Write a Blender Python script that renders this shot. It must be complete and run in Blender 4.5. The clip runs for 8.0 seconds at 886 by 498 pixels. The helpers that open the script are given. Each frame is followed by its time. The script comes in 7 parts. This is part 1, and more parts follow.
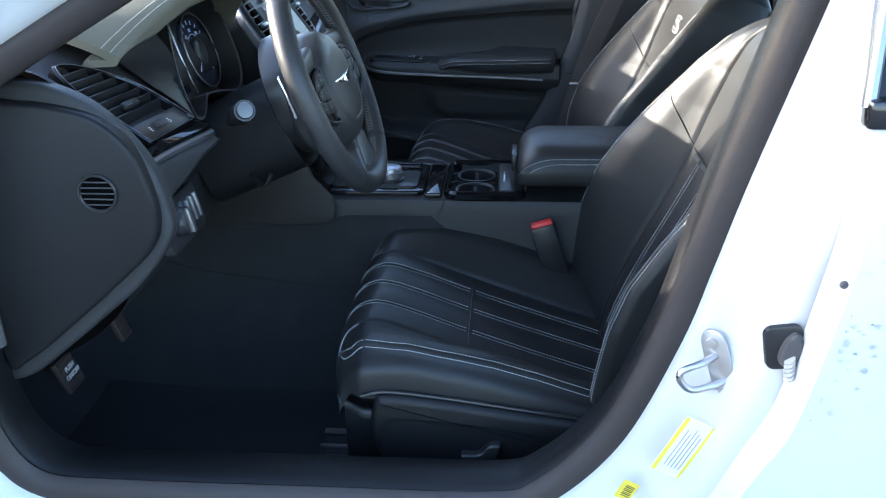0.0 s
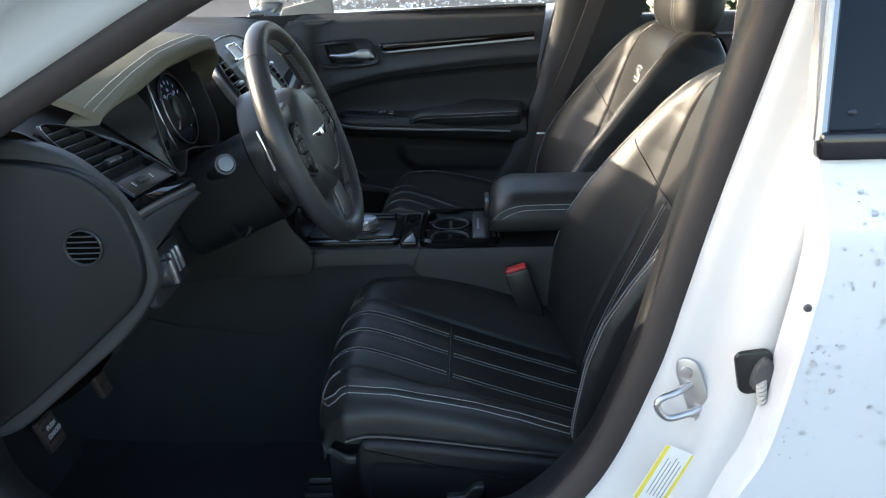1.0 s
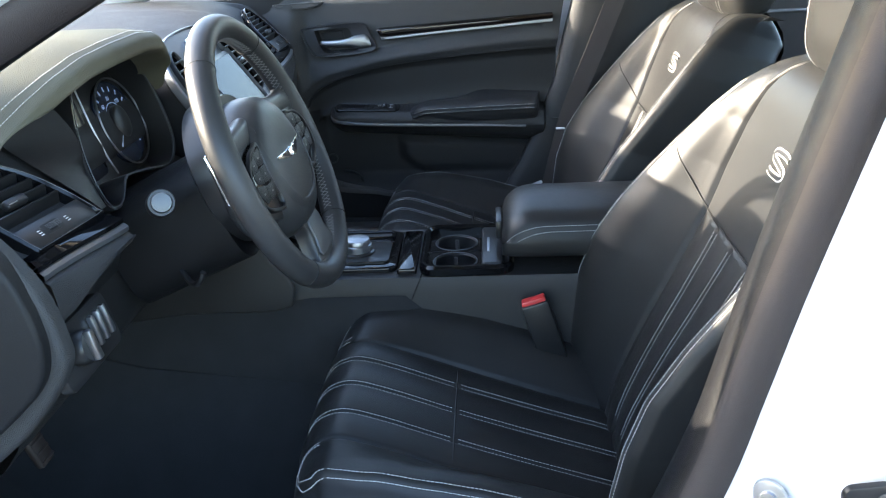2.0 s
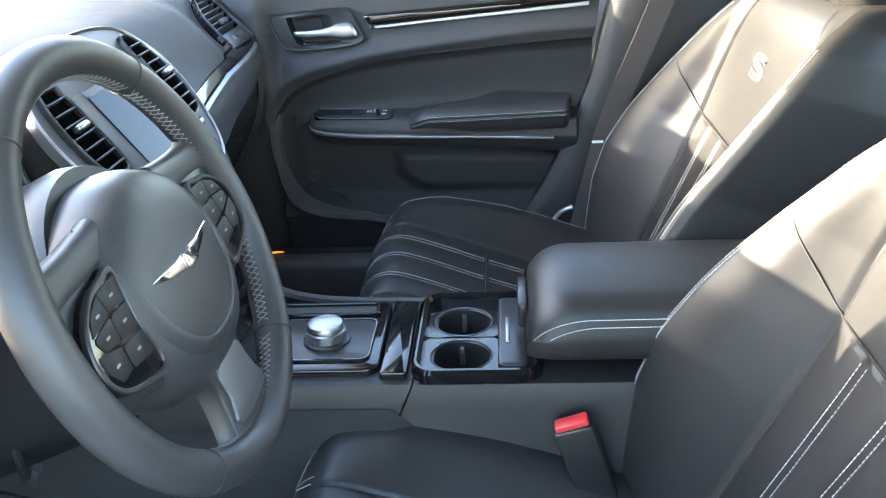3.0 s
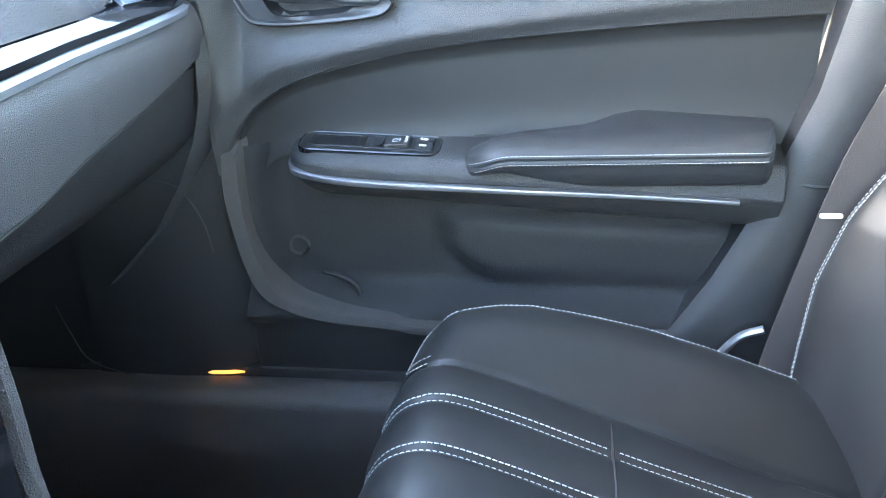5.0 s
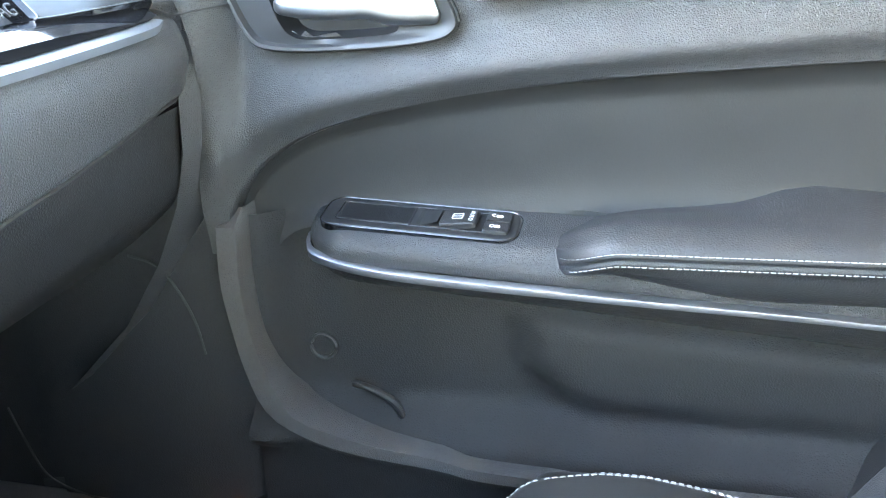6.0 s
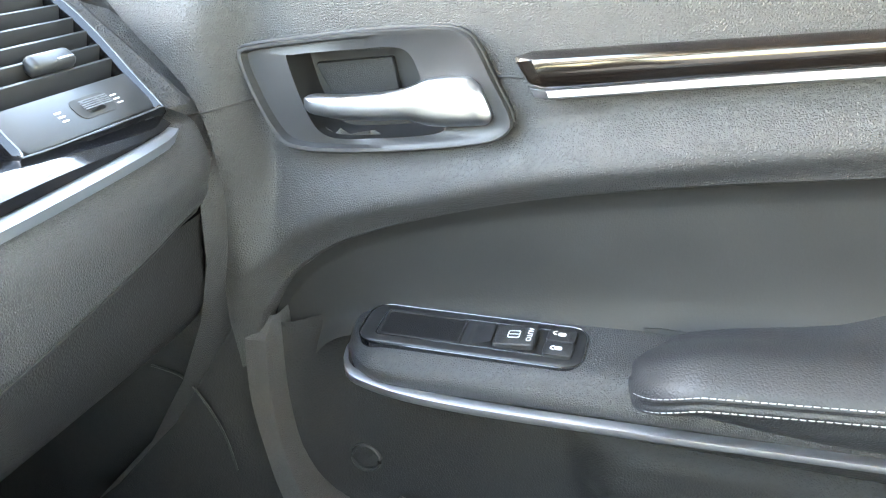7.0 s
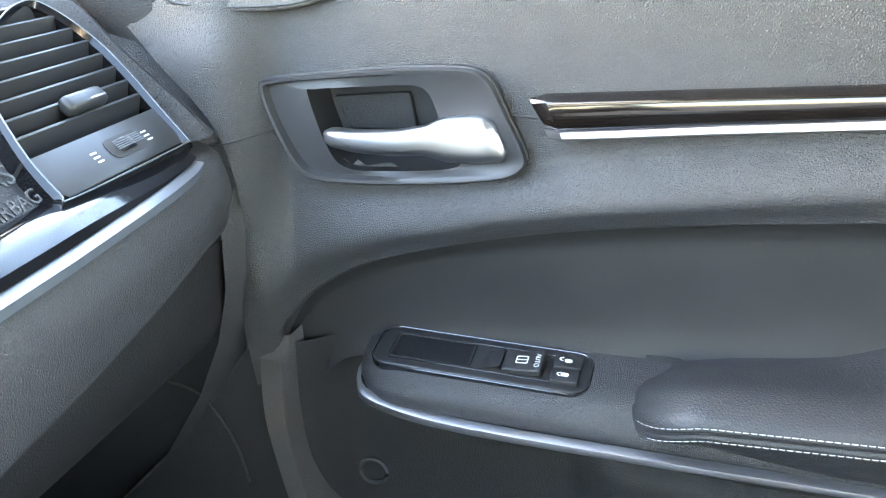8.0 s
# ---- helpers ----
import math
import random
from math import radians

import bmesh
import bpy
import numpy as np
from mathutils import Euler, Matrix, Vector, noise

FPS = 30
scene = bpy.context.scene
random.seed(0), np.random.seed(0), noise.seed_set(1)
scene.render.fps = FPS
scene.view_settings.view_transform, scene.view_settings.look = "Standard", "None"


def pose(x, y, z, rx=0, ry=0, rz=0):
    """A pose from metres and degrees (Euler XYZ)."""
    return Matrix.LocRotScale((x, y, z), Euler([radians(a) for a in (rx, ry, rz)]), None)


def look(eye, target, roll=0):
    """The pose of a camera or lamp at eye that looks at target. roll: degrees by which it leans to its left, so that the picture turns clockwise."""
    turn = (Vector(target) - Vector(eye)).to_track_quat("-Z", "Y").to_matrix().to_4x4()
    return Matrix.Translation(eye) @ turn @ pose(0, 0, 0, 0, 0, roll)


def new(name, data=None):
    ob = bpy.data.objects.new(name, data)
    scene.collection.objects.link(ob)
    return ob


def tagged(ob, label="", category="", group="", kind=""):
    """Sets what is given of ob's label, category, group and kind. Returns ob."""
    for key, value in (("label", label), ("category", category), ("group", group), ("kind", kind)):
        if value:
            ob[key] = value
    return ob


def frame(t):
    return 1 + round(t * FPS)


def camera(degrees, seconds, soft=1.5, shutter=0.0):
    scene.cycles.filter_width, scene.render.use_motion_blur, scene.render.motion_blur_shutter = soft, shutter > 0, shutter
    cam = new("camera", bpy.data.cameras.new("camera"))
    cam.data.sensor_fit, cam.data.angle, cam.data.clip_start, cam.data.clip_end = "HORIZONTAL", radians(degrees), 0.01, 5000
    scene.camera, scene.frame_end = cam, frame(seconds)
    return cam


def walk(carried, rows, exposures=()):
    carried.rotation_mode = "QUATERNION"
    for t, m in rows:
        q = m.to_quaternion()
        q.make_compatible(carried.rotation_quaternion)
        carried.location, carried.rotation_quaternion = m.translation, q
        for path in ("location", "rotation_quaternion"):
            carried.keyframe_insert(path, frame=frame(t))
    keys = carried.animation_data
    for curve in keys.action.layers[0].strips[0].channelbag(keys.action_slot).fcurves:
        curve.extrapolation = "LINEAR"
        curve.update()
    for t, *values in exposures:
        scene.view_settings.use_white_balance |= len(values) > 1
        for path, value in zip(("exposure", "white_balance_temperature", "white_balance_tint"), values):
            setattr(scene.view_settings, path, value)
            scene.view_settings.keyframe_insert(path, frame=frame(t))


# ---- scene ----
cam = camera(54.0, 8.0, soft=1.1)
SKY_STRENGTH, SUN_POWER = 0.12, 2.1
PATH = [
    (0, (0.12, -1.697, 1.185), (-0.025, 0.131, 0.385), -0.9),
    (0.5, (0.12, -1.734, 1.192), (0.02, 0.134, 0.486), -1.6),
    (1, (0.112, -1.735, 1.182), (0.033, 0.143, 0.5), -2.0),
    (1.2, (0.116, -1.714, 1.183), (0.029, 0.159, 0.487), -2.0),
    (2.3, (0.125, -1.314, 1.175), (-0.001, 0.533, 0.42), -3.2),
    (2.5, (0.122, -1.222, 1.173), (-0.01, 0.618, 0.402), -3.2),
    (3, (0.12, -0.98, 1.167), (-0.033, 0.838, 0.348), -3.4),
    (3.5, (0.068, -0.751, 1.132), (-0.1, 1.046, 0.27), -3.2),
    (4, (0.04, -0.587, 1.113), (-0.127, 1.188, 0.206), -3.0),
    (4.2, (0.039, -0.511, 1.089), (-0.115, 1.265, 0.183), -3.4),
    (5.3, (0.016, -0.107, 0.945), (-0.293, 1.729, 0.214), -1.7),
    (5.5, (0.002, -0.048, 0.939), (-0.307, 1.79, 0.213), -1.2),
    (6, (-0.016, 0.092, 0.937), (-0.455, 1.898, 0.201), -2.0),
    (6.5, (-0.027, 0.158, 0.954), (-0.542, 1.944, 0.218), -3.0),
    (7, (-0.034, 0.198, 0.986), (-0.607, 1.968, 0.253), -3.7),
    (7.5, (-0.038, 0.195, 1.026), (-0.608, 1.959, 0.276), -3.7),
    (8, (-0.046, 0.185, 1.023), (-0.591, 1.951, 0.257), -2.6),
]
walk(cam, [(t, look(eye, target, roll)) for t, eye, target, roll in PATH],
     exposures=[(0.0, 3.45, 5700, 10), (0.5, 3.05, 6200, 10), (1.2, 2.9, 6600, 10), (2.3, 4.22, 6100, 10), (3.0, 4.85, 6550, 10), (3.6, 4.92, 6150, 10), (4.2, 5.3, 5850, 9), (5.3, 6.6, 6550, 9), (6.0, 6.7, 7150, 9), (6.5, 6.9, 8200, 9), (7.0, 6.55, 8000, 9), (8.0, 6.1, 7150, 10)])

# ---- light: low sun from ahead of the car, clear sky ----
SUN_ELEV, SUN_AZ = 17.2, 6.0
world = bpy.data.worlds.new("sky")
scene.world = world
world.use_nodes = True
wn = world.node_tree.nodes
sky = wn.new("ShaderNodeTexSky")
sky.sky_type = "NISHITA"
sky.sun_disc = False
sky.sun_elevation = radians(SUN_ELEV)
sky.sun_rotation = radians(-90 + SUN_AZ)
sky.dust_density = 1.5
wn["Background"].inputs[1].default_value = SKY_STRENGTH
world.node_tree.links.new(sky.outputs[0], wn["Background"].inputs[0])
sun = new("sun", bpy.data.lights.new("sun", "SUN"))
sun.data.energy, sun.data.angle, sun.data.color = SUN_POWER, radians(0.55), (1.0, 0.86, 0.66)
se, sa = radians(SUN_ELEV), radians(SUN_AZ)
to_sun = Vector((-math.cos(se) * math.cos(sa), math.cos(se) * math.sin(sa), math.sin(se)))
sun.matrix_world = look(to_sun * 30, (0, 0, 0))

# ---- materials ----
def material(name, base, rough=0.5, metal=0.0, grain=0.0, grain_scale=600.0, vary=0.25, vary_scale=18.0, cells=False, coat=0.0, spec=0.5, fine=0.0, deep=False):
    """A surface with two scales of variation: a slow one in colour and gloss, and a grain in relief."""
    m = bpy.data.materials.new(name)
    m.use_nodes = True
    nt = m.node_tree
    n, b = nt.nodes, nt.nodes["Principled BSDF"]
    co = n.new("ShaderNodeTexCoord")
    slow = n.new("ShaderNodeTexNoise")
    slow.inputs["Scale"].default_value, slow.inputs["Detail"].default_value = vary_scale, 6
    nt.links.new(co.outputs["Object"], slow.inputs["Vector"])
    ramp = n.new("ShaderNodeMixRGB")
    lo, hi = 1 - vary, 1 + vary
    ramp.inputs[1].default_value = (*[min(1, c * lo) for c in base], 1)
    ramp.inputs[2].default_value = (*[min(1, c * hi) for c in base], 1)
    nt.links.new(slow.outputs["Fac"], ramp.inputs[0])
    nt.links.new(ramp.outputs[0], b.inputs["Base Color"])
    rr = n.new("ShaderNodeMapRange")
    rr.inputs["To Min"].default_value, rr.inputs["To Max"].default_value = max(0.02, rough * 0.85), min(1, rough * 1.15)
    nt.links.new(slow.outputs["Fac"], rr.inputs["Value"])
    nt.links.new(rr.outputs["Result"], b.inputs["Roughness"])
    b.inputs["Metallic"].default_value = metal
    b.inputs["Specular IOR Level"].default_value = spec
    b.inputs["Coat Weight"].default_value = coat
    b.inputs["Coat Roughness"].default_value = 0.04
    if grain:
        if cells:
            g = n.new("ShaderNodeTexVoronoi")
            g.feature = "DISTANCE_TO_EDGE"
            g.inputs["Scale"].default_value = grain_scale
            cap = n.new("ShaderNodeMapRange")
            cap.interpolation_type = "SMOOTHSTEP"
            cap.inputs["From Max"].default_value = 0.40
            nt.links.new(g.outputs["Distance"], cap.inputs["Value"])
            out = cap.outputs["Result"]
        else:
            g = n.new("ShaderNodeTexNoise")
            g.inputs["Scale"].default_value, g.inputs["Detail"].default_value = grain_scale, 3
            out = g.outputs["Fac"]
        if cells:
            wob = n.new("ShaderNodeTexNoise")
            wob.inputs["Scale"].default_value = grain_scale * 0.6
            nt.links.new(co.outputs["Object"], wob.inputs["Vector"])
            mixv = n.new("ShaderNodeMixRGB")
            mixv.blend_type = "ADD"
            mixv.inputs[0].default_value = 0.35 / grain_scale
            nt.links.new(co.outputs["Object"], mixv.inputs[1])
            nt.links.new(wob.outputs["Color"], mixv.inputs[2])
            nt.links.new(mixv.outputs[0], g.inputs["Vector"])
        else:
            nt.links.new(co.outputs["Object"], g.inputs["Vector"])
        bump = n.new("ShaderNodeBump")
        bump.inputs["Strength"].default_value = grain
        bump.inputs["Distance"].default_value = 0.0005 if not deep else 0.00036
        if fine:
            f2 = n.new("ShaderNodeTexNoise")
            f2.inputs["Scale"].default_value, f2.inputs["Detail"].default_value = 14, 4
            nt.links.new(co.outputs["Object"], f2.inputs["Vector"])
            mul = n.new("ShaderNodeMath")
            mul.operation = "MULTIPLY"
            mul.inputs[1].default_value = fine
            nt.links.new(f2.outputs["Fac"], mul.inputs[0])
            add = n.new("ShaderNodeMath")
            nt.links.new(out, add.inputs[0])
            nt.links.new(mul.outputs[0], add.inputs[1])
            out = add.outputs[0]
        nt.links.new(out, bump.inputs["Height"])
        nt.links.new(bump.outputs[0], b.inputs["Normal"])
    return m


LEATHER = material("black_leather", (0.021, 0.0213, 0.0215), 0.40, grain=0.16, grain_scale=900, cells=True, vary=0.2, fine=2.0, spec=0.36)
LEATHER_SOFT = material("black_soft_leather", (0.036, 0.036, 0.037), 0.40, grain=0.14, grain_scale=1100, cells=True, fine=1.0)
VINYL = material("grained_black_vinyl", (0.035, 0.035, 0.036), 0.44, grain=1.0, grain_scale=580, cells=True, vary=0.12, deep=True)
DASH_SKIN = material("grained_dash_skin", (0.044, 0.044, 0.046), 0.46, grain=1.0, grain_scale=580, cells=True, vary=0.15, deep=True, spec=0.4)
DASH_TOP = material("grained_dash_top", (0.036, 0.036, 0.038), 0.62, grain=1.0, grain_scale=430, cells=True, vary=0.15, deep=True, spec=0.2)
# dark hood leather, with warm sunlight put into its khaki base colour
HOOD_SUNLIT = material("grained_hood_leather_sunlit", (0.135, 0.130, 0.098), 0.72, grain=0.7, grain_scale=520, cells=True, vary=0.2, spec=0.12)
PLASTIC = material("matt_black_plastic", (0.021, 0.021, 0.022), 0.47, grain=0.4, grain_scale=800, cells=True)
INSERT = material("smooth_black_door_insert", (0.025, 0.025, 0.0255), 0.52, grain=0.25, grain_scale=650, vary=0.22, spec=0.36)
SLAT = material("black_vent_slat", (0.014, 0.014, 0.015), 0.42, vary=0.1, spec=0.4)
PANEL_LOW = material("dull_black_lower_panel", (0.020, 0.020, 0.021), 0.62, grain=0.5, grain_scale=420, cells=True, vary=0.12, spec=0.3)
ARM_LEATHER = material("dull_black_arm_leather", (0.027, 0.028, 0.030), 0.50, grain=0.35, grain_scale=420, cells=True, vary=0.15, fine=0.6)
BEZEL = material("satin_black_handle_surround", (0.030, 0.030, 0.032), 0.42, grain=0.25, grain_scale=1500, vary=0.10)
SATIN = material("satin_lavender_silver", (0.34, 0.345, 0.37), 0.42, metal=0.9, vary=0.05)
PLASTIC_GREY = material("grey_textured_plastic", (0.07, 0.067, 0.066), 0.55, grain=0.8, grain_scale=500, cells=True)
SMOOTH = material("satin_black_plastic", (0.019, 0.019, 0.020), 0.34)
PIANO = material("gloss_black_trim", (0.006, 0.006, 0.007), 0.08, vary=0.1, spec=0.38)
DARK_WOOD = material("gloss_dark_brown_trim", (0.008, 0.0060, 0.0052), 0.10, vary=0.5, vary_scale=40, coat=0.3)
CHROME = material("satin_chrome", (0.36, 0.37, 0.39), 0.38, metal=1.0, vary=0.05)
BRIGHT = material("bright_chrome", (0.85, 0.86, 0.88), 0.08, metal=1.0, vary=0.03)
SILVER = material("silver_paint_trim", (0.27, 0.28, 0.30), 0.36, metal=0.85, vary=0.06)
SILVER_DARK = material("satin_grey_metal_paint", (0.12, 0.125, 0.13), 0.42, metal=0.6, vary=0.06)
DIAL = material("blue_black_dial", (0.02, 0.028, 0.05), 0.25)
STEEL = material("zinc_steel", (0.55, 0.55, 0.56), 0.35, metal=1.0, vary=0.12)
CARPET = material("black_carpet", (0.028, 0.029, 0.031), 0.95, grain=1.0, grain_scale=900, spec=0.1)
THREAD = material("pale_grey_thread", (0.50, 0.50, 0.485), 0.6, grain=0.3, grain_scale=2500)
THREAD_DARK = material("grey_wheel_thread", (0.20, 0.195, 0.19), 0.6, grain=0.3, grain_scale=2500)
RUBBER = material("brown_black_rubber_seal", (0.030, 0.022, 0.020), 0.6, grain=0.5, grain_scale=900)
PAINT = material("white_car_paint", (0.64, 0.65, 0.66), 0.25, vary=0.02, coat=1.0)
PAINT_IN = material("white_jamb_paint", (0.56, 0.555, 0.54), 0.38, vary=0.05, vary_scale=9)
RED = material("red_plastic", (0.62, 0.04, 0.04), 0.4)
# boot rubber made pale: the light falling on it is put into the colour
RUBBER_LIT = material("rubber_painted_lit", (0.42, 0.40, 0.36), 0.6)
WEB = material("grey_brown_belt_webbing", (0.060, 0.050, 0.047), 0.7, grain=0.9, grain_scale=700)
ASPHALT = material("asphalt", (0.05, 0.05, 0.052), 0.85, grain=1.0, grain_scale=140, vary=0.4, vary_scale=2.0)
LINER = material("grey_headliner_cloth", (0.30, 0.29, 0.27), 0.9, grain=0.6, grain_scale=900)
PRINT = material("white_print", (0.75, 0.75, 0.75), 0.5)
WHITE_LABEL = material("white_label_paper", (0.75, 0.74, 0.72), 0.5)
YELLOW = material("yellow_label", (0.75, 0.60, 0.06), 0.5)
COVER = material("black_end_cover_plastic", (0.010, 0.010, 0.011), 0.40, grain=0.35, grain_scale=900, cells=True, vary=0.12, spec=0.32)
# near-black without sheen: the shade inside the vents, put into the colour
VENT_SHADE = material("painted_shade_black", (0.003, 0.003, 0.003), 0.9, spec=0.0)
INK = material("black_ink", (0.02, 0.02, 0.02), 0.6)
REDPAINT = material("red_car_paint", (0.55, 0.02, 0.025), 0.25, coat=1.0)
LEAF = material("dark_green_leaves", (0.04, 0.06, 0.02), 0.7, vary=0.5, vary_scale=1.5)
TYRE = material("tyre_rubber", (0.02, 0.02, 0.02), 0.8)
BODY_BLACK = material("gloss_black_window_frame", (0.012, 0.013, 0.016), 0.15, coat=0.6)


def glass(name, tint=(1, 1, 1), rough=0.0):
    m = bpy.data.materials.new(name)
    m.use_nodes = True
    b = m.node_tree.nodes["Principled BSDF"]
    b.inputs["Base Color"].default_value = (*tint, 1)
    b.inputs["Transmission Weight"].default_value = 1.0
    b.inputs["Roughness"].default_value = rough
    b.inputs["IOR"].default_value = 1.45
    return m


GLASS = glass("clear_window_glass", (0.92, 0.95, 0.94))
DROP = glass("water", (1, 1, 1))
PRIVACY = material("dark_privacy_glass", (0.006, 0.008, 0.012), 0.03, vary=0.05, spec=0.25)
SCREEN = material("dark_touch_screen", (0.012, 0.014, 0.022), 0.14, vary=0.1, spec=0.12)


def glow(name, colour, power):
    m = bpy.data.materials.new(name)
    m.use_nodes = True
    b = m.node_tree.nodes["Principled BSDF"]
    b.inputs["Base Color"].default_value = (*colour, 1)
    b.inputs["Emission Color"].default_value = (*colour, 1)
    b.inputs["Emission Strength"].default_value = power
    return m


AMBER = glow("amber_footwell_lamp", (1.0, 0.36, 0.07), 0.030)
GAUGE_BLUE = glow("pale_gauge_print", (0.45, 0.55, 0.75), 0.014)


# ---- geometry helpers ----
def thing(name, label, category, at=(0, 0, 0), group="", kind=""):
    ob = new(name)
    ob.location = at
    ob.empty_display_size = 0.05
    return tagged(ob, label, category, group, kind)


def part(name, bm, mat, parent=None, label="", smooth=True, kind="", category=""):
    me = bpy.data.meshes.new(name)
    bmesh.ops.recalc_face_normals(bm, faces=bm.faces)
    bm.to_mesh(me)
    bm.free()
    return mesh_part(name, me, mat, parent, label, smooth, kind, category)


def mesh_part(name, me, mat, parent=None, label="", smooth=True, kind="", category=""):
    me.materials.append(mat)
    if smooth:
        me.shade_smooth()
        me.set_sharp_from_angle(angle=radians(38))
    ob = new(name, me)
    if parent:
        ob.parent = parent
        bpy.context.view_layer.update()
        ob.matrix_parent_inverse = Matrix.Identity(4)
        ob.location = -Vector(parent.location) if parent.type == "EMPTY" else (0, 0, 0)
    return tagged(ob, label, category, "", kind)


def spline(pts, n=8, closed=False):
    """Catmull-Rom through points of any dimension."""
    p = [np.array(q, float) for q in pts]
    m = len(p)
    out = []
    for i in range(m if closed else m - 1):
        a, b, c, d = (p[(i + k) % m] if closed else p[min(max(i + k, 0), m - 1)] for k in (-1, 0, 1, 2))
        for j in range(n):
            t = j / n
            out.append(0.5 * (2 * b + (c - a) * t + (2 * a - 5 * b + 4 * c - d) * t * t + (3 * b - a - 3 * c + d) * t ** 3))
    if not closed:
        out.append(p[-1])
    return out


def resample(pts, n, closed=False):
    """n points at even steps along a line."""
    p = np.array([list(q) for q in pts], float)
    if closed:
        p = np.vstack([p, p[:1]])
    s = np.concatenate([[0], np.cumsum(np.linalg.norm(np.diff(p, axis=0), axis=1))])
    w = np.linspace(0, s[-1], n + 1)[:-1] if closed else np.linspace(0, s[-1], n)
    return np.stack([np.interp(w, s, p[:, k]) for k in range(p.shape[1])], 1)


def sm(a, b, x):
    t = min(1, max(0, (x - a) / (b - a)))
    return t * t * (3 - 2 * t)


def skin(rings, closed=True, cap=False):
    """A surface through rings of equal length."""
    bm = bmesh.new()
    vs = [[bm.verts.new([float(c) for c in p]) for p in r] for r in rings]
    n = len(rings[0])
    for i in range(len(rings) - 1):
        for j in range(n if closed else n - 1):
            k = (j + 1) % n
            bm.faces.new((vs[i][j], vs[i][k], vs[i + 1][k], vs[i + 1][j]))
    if cap:
        bm.faces.new(vs[0])
        bm.faces.new(vs[-1])
    return bm


def tube(path, r, n=8, closed=False, flat=1.0, up=(0, 0, 1)):
    """A round or flattened bar along a line."""
    p = [Vector(q) for q in path]
    m = len(p)
    rings = []
    for i in range(m):
        a, b = (p[(i - 1) % m], p[(i + 1) % m]) if closed else (p[max(i - 1, 0)], p[min(i + 1, m - 1)])
        t = (b - a).normalized()
        s = t.cross(Vector(up))
        s = s.normalized() if s.length > 1e-4 else t.orthogonal().normalized()
        u = s.cross(t)
        rad = r(i / (m - 1)) if callable(r) else r
        rings.append([p[i] + s * (math.cos(6.28319 * k / n) * rad) + u * (math.sin(6.28319 * k / n) * rad * flat) for k in range(n)])
    if closed:
        rings.append(rings[0])
        bm = skin(rings)
        bmesh.ops.remove_doubles(bm, verts=bm.verts, dist=1e-6)
        return bm
    return skin(rings, cap=True)


def box(x0, x1, y0, y1, z0, z1, r=0.004, seg=2):
    bm = bmesh.new()
    bmesh.ops.create_cube(bm, size=1)
    bmesh.ops.scale(bm, vec=(x1 - x0, y1 - y0, z1 - z0), verts=bm.verts)
    bmesh.ops.translate(bm, vec=((x0 + x1) / 2, (y0 + y1) / 2, (z0 + z1) / 2), verts=bm.verts)
    if r:
        bmesh.ops.bevel(bm, geom=bm.edges[:], offset=min(r, 0.45 * min(x1 - x0, y1 - y0, z1 - z0)), segments=seg, profile=0.5, affect="EDGES")
    return bm


def moved(bm, m):
    bmesh.ops.transform(bm, matrix=m, verts=bm.verts)
    return bm


def join(*bms):
    me = bpy.data.meshes.new("tmp")
    out = bmesh.new()
    for b in bms:
        b.to_mesh(me)
        out.from_mesh(me)
        b.free()
    bpy.data.meshes.remove(me)
    return out


def prism(outline, depth, bev=0.002, seg=2, at=None):
    """A plate: an outline in (a, b), thickness from 0 to depth along c, rounded on the face at depth; at: a matrix from (a, b, c)."""
    bm = bmesh.new()
    f = bm.faces.new([bm.verts.new((float(a), float(b), 0)) for a, b in outline])
    r = bmesh.ops.extrude_face_region(bm, geom=[f])
    top = [v for v in r["geom"] if isinstance(v, bmesh.types.BMVert)]
    bmesh.ops.translate(bm, vec=(0, 0, depth), verts=top)
    if bev:
        tops = set(top)
        es = [e for e in bm.edges if e.verts[0] in tops and e.verts[1] in tops]
        bmesh.ops.bevel(bm, geom=es, offset=bev, segments=seg, profile=0.5, affect="EDGES")
    if at is not None:
        bmesh.ops.transform(bm, matrix=at, verts=bm.verts)
    return bm


def ring_plate(outer, inner, depth, bev=0.0015, at=None):
    """A frame between two outlines of equal length."""
    n = len(outer)
    o, i = [np.array(q, float) for q in outer], [np.array(q, float) for q in inner]
    rows = []
    for k in range(n):
        d = (i[k] - o[k]) / max(1e-9, np.linalg.norm(i[k] - o[k]))
        rows.append([(*o[k], 0), (*o[k], depth - bev), (*(o[k] + d * bev), depth), (*(i[k] - d * bev), depth), (*i[k], depth - bev), (*i[k], 0)])
    bm = skin([list(r) for r in zip(*rows)])
    if at is not None:
        bmesh.ops.transform(bm, matrix=at, verts=bm.verts)
    return bm


def rrect(a0, a1, b0, b1, r, n=6):
    """A rounded rectangle's outline."""
    out = []
    for cx, cy, s in ((a1 - r, b1 - r, 0), (a0 + r, b1 - r, 90), (a0 + r, b0 + r, 180), (a1 - r, b0 + r, 270)):
        for k in range(n + 1):
            t = radians(s + 90 * k / n)
            out.append((cx + r * math.cos(t), cy + r * math.sin(t)))
    return out


def circle(cx, cy, r, n=32):
    return [(cx + r * math.cos(6.28319 * k / n), cy + r * math.sin(6.28319 * k / n)) for k in range(n)]


def axes(origin, a, b, c):
    """The matrix that takes (a, b, c) to the world by three directions."""
    m = Matrix.Identity(4)
    for k, v in enumerate((a, b, c)):
        for i in range(3):
            m[i][k] = v[i]
    for i in range(3):
        m[i][3] = origin[i]
    return m


